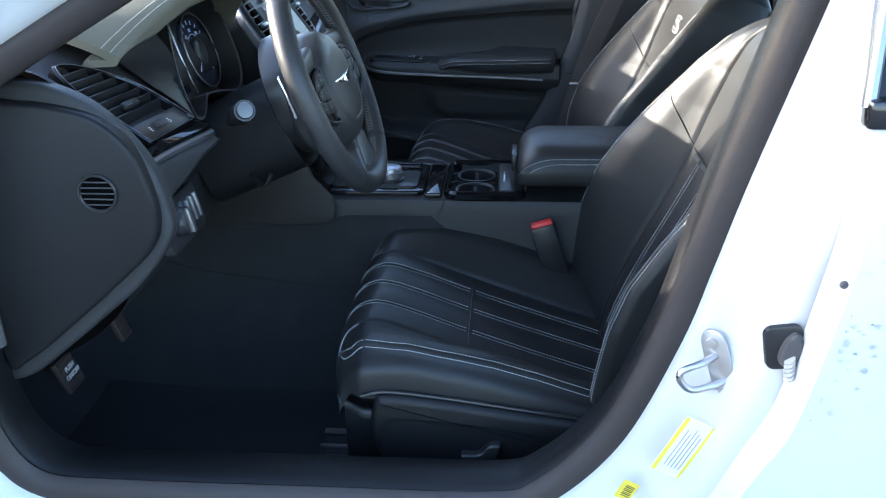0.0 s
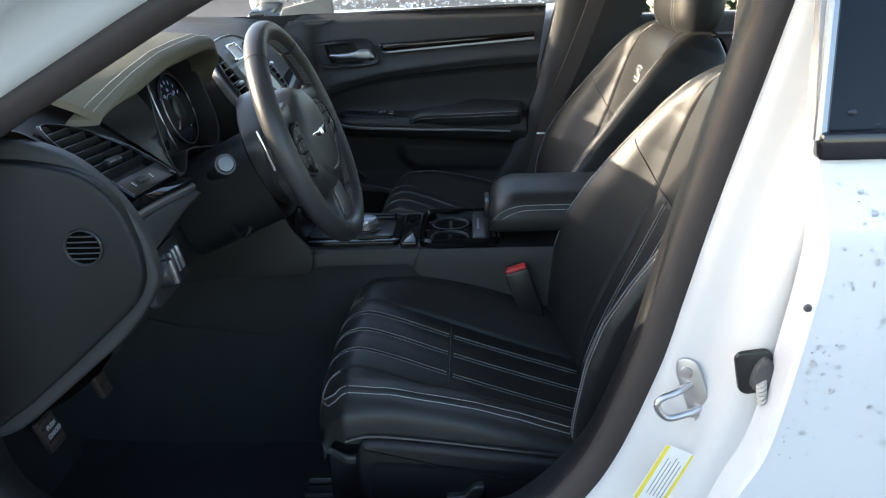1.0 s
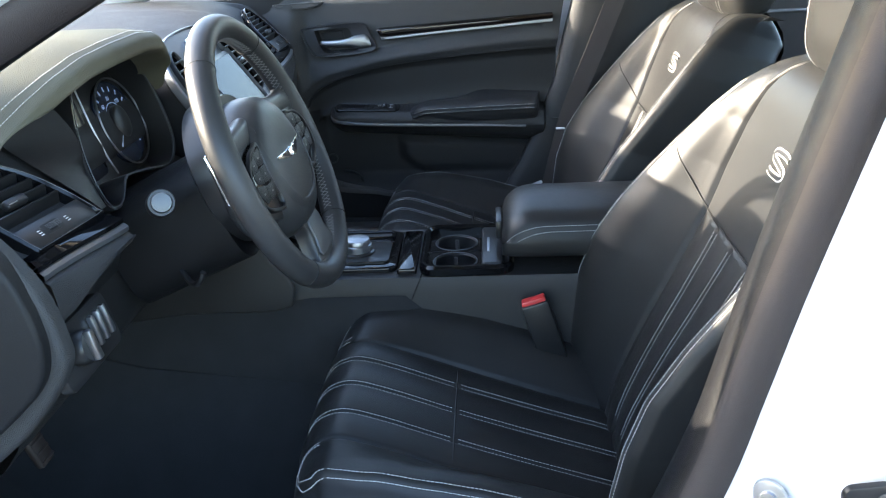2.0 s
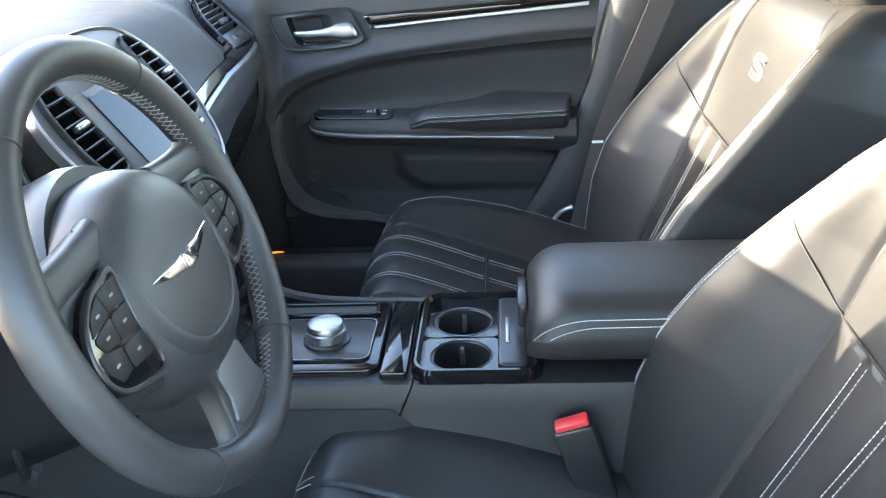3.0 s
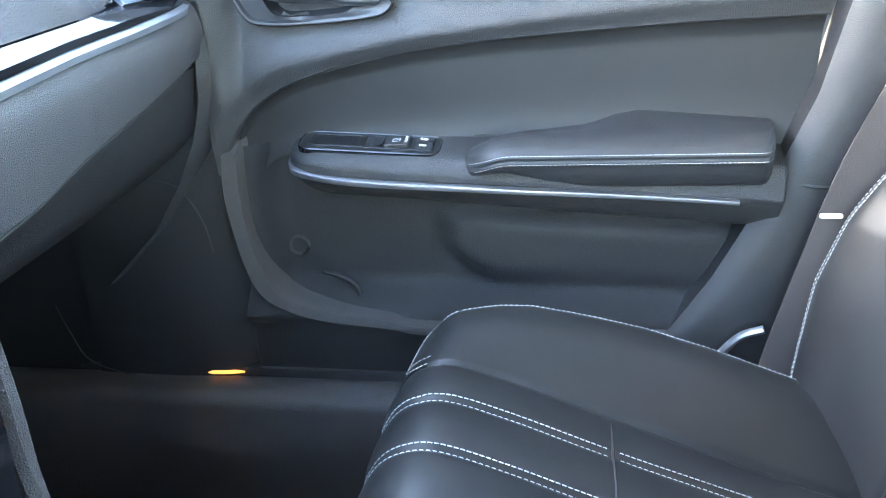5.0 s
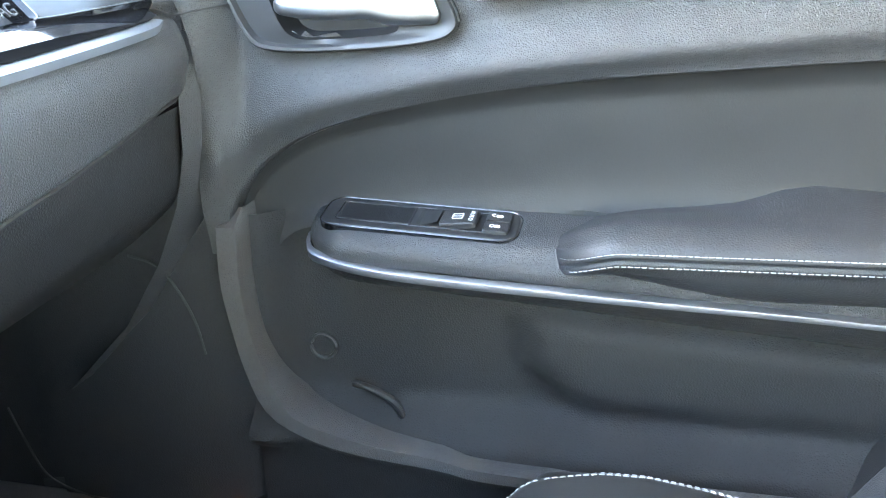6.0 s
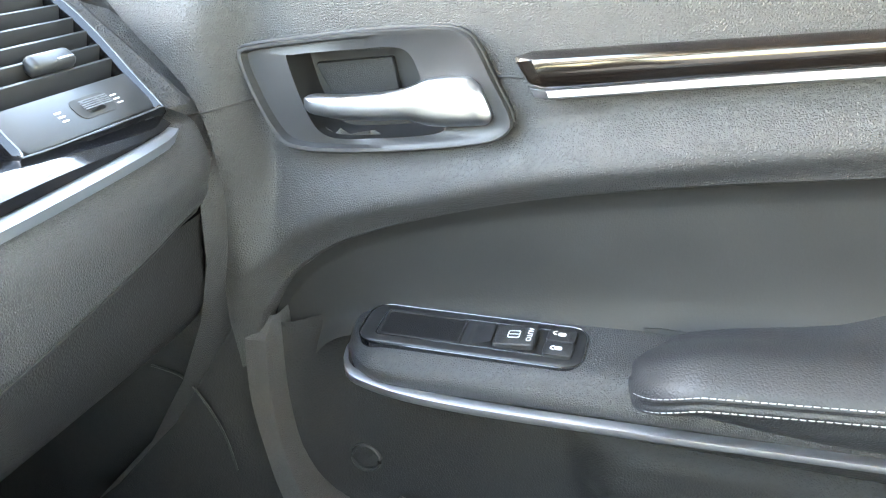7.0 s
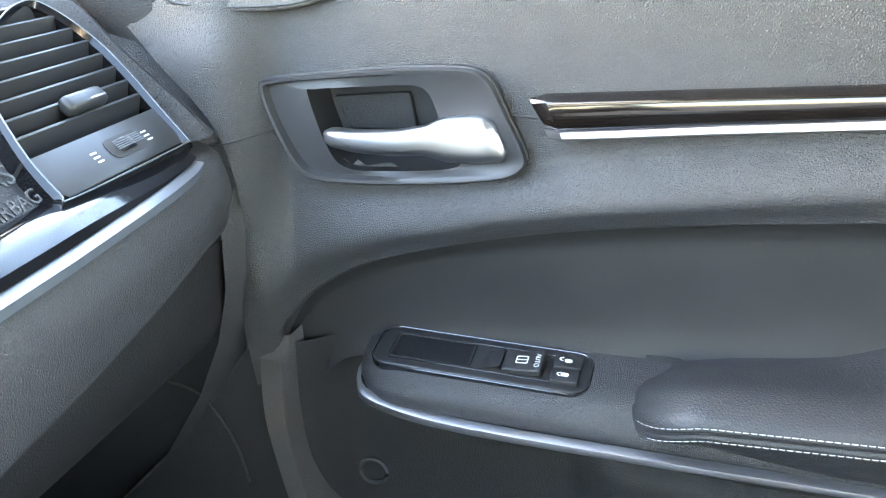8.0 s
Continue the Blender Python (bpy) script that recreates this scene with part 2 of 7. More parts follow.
def lathe(profile, n=32, at=None, cap=True):
    """A turned shape: (radius, height) rows about c."""
    rings = [[(r * math.cos(6.28319 * k / n), r * math.sin(6.28319 * k / n), h) for k in range(n)] for r, h in profile]
    bm = skin(rings, cap=cap)
    if at is not None:
        bmesh.ops.transform(bm, matrix=at, verts=bm.verts)
    return bm


class Sheet:
    """A grid of points that can be sampled by (u, v), for seams and stitches on a surface."""

    def __init__(self, rows):
        self.g = np.array([[list(p) for p in r] for r in rows], float)

    def at(self, u, v):
        nv, nu = self.g.shape[0] - 1, self.g.shape[1] - 1
        a, b = min(max(u, 0), 1) * nu, min(max(v, 0), 1) * nv
        i, j = min(int(a), nu - 1), min(int(b), nv - 1)
        s, t = a - i, b - j
        g = self.g
        return Vector((g[j, i] * (1 - s) + g[j, i + 1] * s) * (1 - t) + (g[j + 1, i] * (1 - s) + g[j + 1, i + 1] * s) * t)

    def normal(self, u, v, flip=1):
        e = 0.004
        n = (self.at(u + e, v) - self.at(u - e, v)).cross(self.at(u, v + e) - self.at(u, v - e))
        return n.normalized() * flip


def stitches(lines, length=0.0042, gap=0.0013, width=0.0009, height=0.0007):
    """Thread: short raised dashes along lines of (point, normal)."""
    vs, fs = [], []
    for line in lines:
        p = np.array([list(q[0]) for q in line])
        nn = np.array([list(q[1]) for q in line])
        s = np.concatenate([[0], np.cumsum(np.linalg.norm(np.diff(p, axis=0), axis=1))])
        k = 0.0
        while k + length < s[-1]:
            a = Vector([np.interp(k, s, p[:, c]) for c in range(3)])
            b = Vector([np.interp(k + length, s, p[:, c]) for c in range(3)])
            n = Vector([np.interp(k, s, nn[:, c]) for c in range(3)]).normalized()
            t = (b - a).normalized()
            w = n.cross(t) * (width / 2)
            mid = (a + b) / 2 + n * height
            o = len(vs)
            vs += [a - w, a + w, mid - w * 0.8 - t * length * 0.3, mid + w * 0.8 - t * length * 0.3, mid - w * 0.8 + t * length * 0.3, mid + w * 0.8 + t * length * 0.3, b - w, b + w]
            fs += [(o, o + 1, o + 3, o + 2), (o + 2, o + 3, o + 5, o + 4), (o + 4, o + 5, o + 7, o + 6), (o, o + 2, o + 4, o + 6), (o + 1, o + 7, o + 5, o + 3)]
            k += length + gap
    me = bpy.data.meshes.new("stitching")
    me.from_pydata([tuple(v) for v in vs], [], fs)
    return me

# ---- ground and car shell ----
def build_ground():
    bm = bmesh.new()
    bmesh.ops.create_grid(bm, x_segments=2, y_segments=2, size=1500)
    part("ground", bm, ASPHALT, None, "dark grey asphalt of a car park", kind="structure", category="ground")


# the driver's door opening, clockwise from the roof rail: (x, z)
OPENING = [(0.47, 1.30), (0.446, 1.17), (0.416, 1.06), (0.365, 0.883), (0.339, 0.782), (0.311, 0.68), (0.253, 0.542), (0.172, 0.451), (0.10, 0.428),
           (-0.15, 0.426), (-0.39, 0.426), (-0.50, 0.436), (-0.55, 0.50), (-0.56, 0.60), (-0.56, 0.80), (-0.53, 0.935), (-0.445, 0.992),
           (-0.311, 1.067), (-0.209, 1.122), (-0.02, 1.215), (0.16, 1.29), (0.30, 1.325), (0.42, 1.33)]


def opening_ring(off, y, n=240):
    """The opening's outline, pushed outwards by off, at the depth y."""
    p = resample(spline(OPENING, 8, True), n, True)
    t = np.roll(p, -1, 0) - np.roll(p, 1, 0)
    t /= np.linalg.norm(t, axis=1)[:, None]
    nrm = np.stack([-t[:, 1], t[:, 0]], 1)
    c = p.mean(0)
    s = np.sign(((p - c) * nrm).sum(1).mean())
    q = p + nrm * s * off
    return [(a, y, b) for a, b in q]


def build_body():
    car = thing("car_body", "white saloon car body, wet with rain drops", "car body", (0, 0, 0), kind="structure")
    # jamb: from the seal flange out to the outer skin
    prof = [(0.004, -0.770), (0.010, -0.800), (0.016, -0.812), (0.028, -0.820), (0.044, -0.826), (0.060, -0.838), (0.068, -0.856), (0.076, -0.872), (0.088, -0.878), (0.110, -0.880), (0.135, -0.880)]
    part("door_jamb", skin([opening_ring(o, y) for o, y in prof]), PAINT_IN, car, "glossy white painted door jamb")
    part("inner_trim", skin([opening_ring(o, y) for o, y in [(-0.004, -0.790), (-0.014, -0.780), (-0.018, -0.765), (-0.016, -0.74), (0.0, -0.70), (0.03, -0.69)]]), COVER, car, "black plastic opening trim")
    rings = []
    for k in range(14):
        a = 6.28319 * k / 14
        lip = 0.019 + 0.003 * math.cos(2 * a)
        rings.append(opening_ring(0.002 + lip * math.cos(a), -0.792 + 0.014 * math.sin(a)))
    part("door_seal", skin(rings + [rings[0]]), RUBBER, car, "brown-black rubber door seal")
    # rear door: leading edge leans back with the pillar
    edge = [(0.40, 1.30, -0.80), (0.425, 1.12, -0.865), (0.432, 0.99, -0.905), (0.440, 0.93, -0.925), (0.446, 0.88, -0.935), (0.432, 0.78, -0.938), (0.411, 0.653, -0.93), (0.386, 0.594, -0.925), (0.345, 0.50, -0.915), (0.30, 0.42, -0.90), (0.25, 0.33, -0.87)]
    e = resample(spline(edge, 6), 60)
    rows = [[(x, y + 0.05, z) for x, z, y in e], [(x + 0.001, y + 0.006, z) for x, z, y in e], [(x + 0.006, y, z) for x, z, y in e]]
    for f in np.linspace(0.06, 1, 14):
        rows.append([(x + 1.0 * f, y - 0.012 * math.sin(math.pi * f), z) for x, z, y in e])
    bm = skin([[p for p in r if p[2] < 0.968] for r in rows], closed=False)
    rear = thing("rear_door", "closed white rear door with rain drops", "car door", (0.9, -0.93, 0.3))
    part("door_skin", bm, PAINT, rear)
    # its window: bright edge, belt moulding and dark glass
    part("belt_moulding", join(box(0.437, 1.4, -0.925, -0.900, 0.967, 0.994, 0.005)), BODY_BLACK, rear, "black window belt moulding")
    bm = skin([[(x + dx, y, z) for x, z, y in [(0.449, 0.99, -0.907), (0.462, 1.12, -0.868), (0.478, 1.30, -0.80)]] for dx in np.linspace(0, 0.95, 6) for y_ in (0,)], closed=False)
    part("window", bm, PRIVACY, rear, "dark tinted window with rain drops")
    part("window_trim", tube([(0.440, -0.912, 0.985), (0.453, -0.873, 1.12), (0.468, -0.80, 1.31)], 0.0065, 8), SILVER, rear, "bright window edge moulding")
    # B-pillar outer cover between jamb and rear window
    part("pillar_cover", skin([[(0.505 - 0.02, -0.80, 1.31), (0.452, -0.905, 0.985)], [(0.45, -0.815, 1.31), (0.437, -0.905, 0.985)], [(0.475, -0.78, 1.31), (0.435, -0.885, 0.985)]], closed=False), PAINT, rear)
    # sill, roof, pillars, bonnet and the far side
    part("sill", box(-0.75, 0.5, -0.93, -0.74, 0.22, 0.375, 0.02, 3), PAINT, car)
    part("sill_inner", box(-0.62, 0.35, -0.80, -0.66, 0.20, 0.405, 0.015, 3), COVER, car, "black sill plate")
    roof = [[(x, y, 1.47 - 0.10 * (y / 0.62) ** 4 * 0.9 - 0.10 * ((x - 0.55) / 0.85) ** 2 - lift) for y in np.linspace(-0.66, 0.66, 17)] for lift in (0,) for x in np.linspace(-0.22, 1.45, 12)]
    part("roof", skin(roof, closed=False), PAINT, car)
    for s in (-1, 1):
        far = 0.07 if s > 0 else 0.0
        line = spline([(-0.98, s * 0.80, 0.93), (-0.60, s * (0.775 - far), 1.075), (-0.209, s * (0.72 - far), 1.245), (0.05, s * 0.69, 1.345), (0.30, s * 0.66, 1.40), (0.9, s * 0.64, 1.42), (1.4, s * 0.66, 1.30)], 6)
        part("roof_rail", tube(line, 0.05, 10, flat=0.9), PAINT, car)
    part("windscreen_header", tube([(-0.14, y, 1.385 - 0.04 * (y / 0.7) ** 2) for y in np.linspace(-0.70, 0.70, 9)], 0.045, 8), LINER, car)
    bon = [[(x, y, 0.985 - 0.16 * ((-0.9 - x) / 1.2) ** 1.5 - 0.10 * (y / 0.85) ** 4 + 0.012 * math.cos(y * 5)) for y in np.linspace(-0.86, 0.86, 21)] for x in np.linspace(-0.92, -2.1, 14)]
    part("bonnet", skin(bon, closed=False), PAINT, car, "white bonnet beyond the windscreen")
    part("front_wing", box(-2.1, -0.62, 0.82, 0.93, 0.3, 0.93, 0.04, 3), PAINT, car)
    part("front_wing", box(-2.1, -0.64, -0.93, -0.82, 0.3, 0.93, 0.04, 3), PAINT, car)
    part("firewall", box(-1.05, -0.95, -0.80, 0.80, 0.15, 0.96, 0.01), PLASTIC, car)
    part("door_outer_skin", box(-0.64, 0.44, 0.82, 0.93, 0.28, 0.965, 0.03, 3), PAINT, car)
    part("rear_side", box(0.45, 1.9, 0.80, 0.93, 0.28, 0.955, 0.03, 3), PAINT, car)
    part("rear_side", box(0.47, 1.9, -0.90, -0.80, 0.28, 0.945, 0.02, 3), PAINT, car)
    part("pillar_panel", skin([[(0.40, 0.80, 0.95), (0.47, 0.71, 1.40)], [(0.52, 0.80, 0.95), (0.58, 0.71, 1.40)]], closed=False), BODY_BLACK, car)
    part("rear_panel", box(1.85, 1.92, -0.85, 0.85, 0.3, 1.0, 0.02), PAINT, car)
    # open driver's door, hinged at the front pillar
    door = thing("driver_door", "white driver's door standing wide open", "car door", (-0.72, -0.92, 0.3))
    m = axes((-0.70, -0.93, 0), (-0.42, -0.91, 0), (0.91, -0.42, 0), (0, 0, 1))
    part("door_skin", moved(box(0, 1.08, 0, 0.10, 0.30, 0.95, 0.03, 3), m), PAINT, door)
    part("window_frame", moved(tube(spline([(0.02, 0.05, 0.95), (0.35, 0.05, 1.16), (0.75, 0.05, 1.34), (1.05, 0.05, 1.36), (1.10, 0.05, 0.95)], 6), 0.02, 8), m), BODY_BLACK, door)


def build_floor():
    bm = box(-0.98, 1.9, -0.78, 0.80, 0.14, 0.20, 0)
    part("floor", bm, CARPET, None, "black carpet on the car floor", kind="structure", category="floor")
    rows = []
    for y in np.linspace(-0.74, 0.76, 40):
        t = sm(0.27, 0.12, abs(y - 0.01))
        rows.append([(x, y, z + t * hump) for x, z, hump in [(-0.95, 0.62, 0.0), (-0.86, 0.50, 0.1), (-0.78, 0.34, 0.22), (-0.68, 0.235, 0.26), (-0.5, 0.225, 0.22), (-0.2, 0.225, 0.18), (0.2, 0.235, 0.15), (0.6, 0.24, 0.15), (1.0, 0.24, 0.1)]])
    part("carpet", skin(rows, closed=False), CARPET, None, "black floor carpet rising to the footwell", kind="structure", category="carpet")
    part("ceiling", skin([[(x, y, 1.41 - 0.08 * (y / 0.62) ** 4 - 0.09 * ((x - 0.55) / 0.85) ** 2) for y in np.linspace(-0.64, 0.64, 17)] for x in np.linspace(-0.16, 1.4, 10)], closed=False), LINER, None, "pale grey cloth headliner", kind="structure", category="ceiling")


# ---- dashboard ----
def bay(y):
    """1 within the instrument bay, 0 outside it."""
    return sm(-0.530, -0.505, y) * sm(-0.150, -0.180, y)


def near_side(y):
    """1 at the driver's end of the dash, which sits a little lower and further back."""
    return sm(-0.45, -0.52, y)


def vent_zone(y):
    return sm(0.40, 0.515, abs(y)) * 0.82 + sm(0.515, 0.530, abs(y)) * 0.18


def strip_top(y):
    return float(np.interp(abs(y), (0.0, 0.20, 0.32, 0.445, 0.48, 0.525, 0.65, 0.69), (-0.300, -0.314, -0.330, -0.340, -0.348, -0.354, -0.358, -0.364))) + 0.02 * near_side(y)


def strip_low(y):
    return float(np.interp(abs(y), (0.0, 0.174, 0.24, 0.39, 0.50, 0.57, 0.604, 0.65, 0.685), (-0.285, -0.297, -0.307, -0.327, -0.333, -0.339, -0.343, -0.351, -0.354))) + 0.02 * near_side(y)


def build_dash():
    dash = thing("dashboard", "black grained dashboard with gloss black and silver trim", "dashboard", (-0.5, 0, 0.8))
    rows = []
    for y in [float(q) for q in np.linspace(-0.706, 0.688, 200)]:
        w, nb, b = vent_zone(y), near_side(y), bay(y)
        fx = -0.362 - 0.045 * b
        mid = [(-1.02, 0.985), (-0.80, 0.997), (-0.60, 0.997), (fx - 0.12, 0.989), (fx - 0.05, 0.972), (fx - 0.01, 0.940), (fx + 0.014, 0.908 - 0.03 * b), (strip_top(y) - 0.13 * b, 0.886 - 0.06 * b)]
        up = 0.030 * sm(-0.664, -0.700, y) + 0.006 * sm(0.660, 0.672, y) - 0.008 * sm(0.676, 0.688, y) - 0.006 * (1 - sm(0.66, 0.67, abs(y)))
        sl = 0.91 - 0.16 * nb
        end = [(-1.02, 0.985), (-0.80, 0.990), (-0.64, 0.990 - 0.004 * nb), (-0.525, 0.984 - 0.010 * nb)]
        for k in (0.098, 0.055, 0.015, 0.0):
            end.append((-0.357 + 0.020 * nb - k * (1 + 0.15 * nb) + 0.67 * up - 0.15 * nb * (abs(y) - 0.6), 0.879 - 0.015 * nb + sl * k * (1 + 0.15 * nb) + 0.74 * up * (1 if k > 0.01 else 0)))
        rows.append([(p[0] + (q[0] - p[0]) * w, y, p[1] + (q[1] - p[1]) * w) for p, q in zip(spline(mid, 6), spline(end, 6))])
    part("upper_pad", skin(rows, closed=False), DASH_TOP, dash, "grained black dash top")
    rows, seam = [], []
    for y in [float(q) for q in np.linspace(0.14, 0.688, 70)]:
        fx, zb = strip_low(y), 0.788 + 0.079 * (max(y, 0.30) - 0.392)
        e = sm(0.674, 0.688, y)
        prof = [(strip_top(y) - 0.02, 0.876), (fx - 0.004, 0.868), (fx + 0.004, 0.856), (fx + 0.008, 0.838), (fx + 0.004, zb + 0.014), (fx - 0.004, zb), (fx - 0.05, zb - 0.010)]
        rows.append([(x - 0.005 * e, y, z) for x, z in spline(prof, 5)])
        seam.append((fx - 0.006 - 0.005 * e, y, zb - 0.002))
    part("lower_band", skin(rows, closed=False), DASH_SKIN, dash, "grained lower dash roll")
    part("band_joint", tube(seam, 0.0018, 6), INK, dash)
    rows, rows2 = [], []
    for y in [float(q) for q in np.linspace(0.145, 0.650, 60)]:
        gx, fx = strip_top(y), strip_low(y)
        e = math.sqrt(max(0.0, 1 - max(0, (y - 0.630) / 0.0205) ** 2))
        zt, zm, zl = 0.8845 - 0.005 * sm(0.50, 0.65, y), 0.8690, 0.8590
        c = 0.5 * (zt + zm)
        rows.append([(x, y, c + (z - c) * (0.35 + 0.65 * e)) for x, z in [(gx - 0.010, zt - 0.001), (gx + 0.001, zt), (gx + 0.7 * (fx - gx), zt - 0.0050), (fx + 0.001, zt - 0.0085), (fx + 0.001, zm + 0.001), (fx - 0.014, zm)]])
        rows2.append([(x, y, zm + 0.001 + (z - zm) * e) for x, z in [(fx - 0.012, zm), (fx + 0.001, zm - 0.0006), (fx + 0.006, zm - 0.004), (fx + 0.006, zl + 0.001), (fx - 0.008, zl)]])
    part("gloss_strip", skin(rows, closed=False), PIANO, dash, "gloss black trim strip")
    part("silver_strip", skin(rows2, closed=False), SILVER, dash, "silver trim strip")
    gb = skin([spline([(strip_low(float(y)) - 0.012, y, 0.80), (strip_low(float(y)) - 0.016, y, 0.775), (-0.375, y, 0.735), (-0.400, y, 0.705), (-0.47, y, 0.655), (-0.58, y, 0.60), (-0.75, y, 0.56)], 4) for y in np.linspace(0.13, 0.690, 16)], closed=False)
    part("glove_box", gb, PANEL_LOW, dash, "black glove box front")
    kb = skin([spline([(-0.39, y, 0.83), (-0.36, y, 0.74), (-0.40, y, 0.64), (-0.54, y, 0.555), (-0.78, y, 0.50)], 4) for y in np.linspace(-0.70, -0.10, 8)], closed=False)
    part("tunnel_cover", skin([[(x, y, min(z, 0.556 - 0.9 * max(0, x + 0.03))) for x in (-0.80, -0.5, -0.30, -0.03, 0.0, 0.04, 0.08)] for y, z in ((-0.140, 0.22), (-0.124, 0.40), (-0.112, 0.53), (-0.098, 0.556))], closed=False), CARPET, dash, "black carpeted side of the tunnel")
    part("knee_panel", kb, PLASTIC, dash, "black knee panel")
    plate = spline([(-0.60, 0.545), (-0.40, 0.545), (-0.24, 0.548), (-0.215, 0.575), (-0.220, 0.605), (-0.255, 0.650), (-0.285, 0.74), (-0.32, 0.80), (-0.60, 0.80)], 4, True)
    part("tunnel_side_panel", prism(plate, 0.008, 0.004, 3, axes((0, -0.122, 0), (1, 0, 0), (0, 0, 1), (0, -1, 0))), PLASTIC, dash, "black panel between console and dashboard")
    cowl = skin([spline([(-0.45, y, 0.850), (-0.385, y, 0.842), (-0.352, y, 0.828), (-0.345, y, 0.80), (-0.365, y, 0.75)], 4) for y in np.linspace(-0.54, -0.15, 10)], closed=False)
    part("cluster_cowl", cowl, SMOOTH, dash, "smooth black cowl below the dials")
    rows = []
    for x, z in [(-0.50, 0.965), (-0.46, 0.955), (-0.42, 0.940), (-0.39, 0.910), (-0.365, 0.875), (-0.350, 0.82), (-0.353, 0.775), (-0.366, 0.73), (-0.390, 0.68), (-0.43, 0.62), (-0.50, 0.55)]:
        rows.append([(x - 0.012, 0.684, z - 0.012), (x + 0.008, 0.715, z), (x + 0.03, 0.752, z + 0.018), (x + 0.03, 0.790, z + 0.025)])
    part("end_closure", skin(rows, closed=False), DASH_SKIN, dash)
    # moulded airbag mark on the passenger's side
    mk = axes((-0.3600, 0.5000, 0.8960), (-0.12, 0.99, 0), (-0.60, -0.05, 0.80), (0.80, 0.09, 0.60))
    raised_words("SRS", 0.016, mk @ Matrix.Translation((0.004, 0.004, 0.0)), DASH_SKIN, dash, "moulded_word", 0.0005)
    raised_words("AIRBAG", 0.012, mk @ Matrix.Translation((0.0, -0.010, 0.0)), DASH_SKIN, dash, "moulded_word", 0.0005)
    return dash


def raised_words(words, size, m, mat, parent, name="raised_word", depth=0.0004):
    txt = bpy.data.curves.new(name, "FONT")
    txt.body, txt.size, txt.extrude, txt.align_x = words, size, depth, "CENTER"
    tmp = bpy.data.objects.new("tmp", txt)
    scene.collection.objects.link(tmp)
    me = bpy.data.meshes.new_from_object(tmp.evaluated_get(bpy.context.evaluated_depsgraph_get()))
    bpy.data.objects.remove(tmp)
    me.transform(m)
    return mesh_part(name, me, mat, parent, smooth=False)


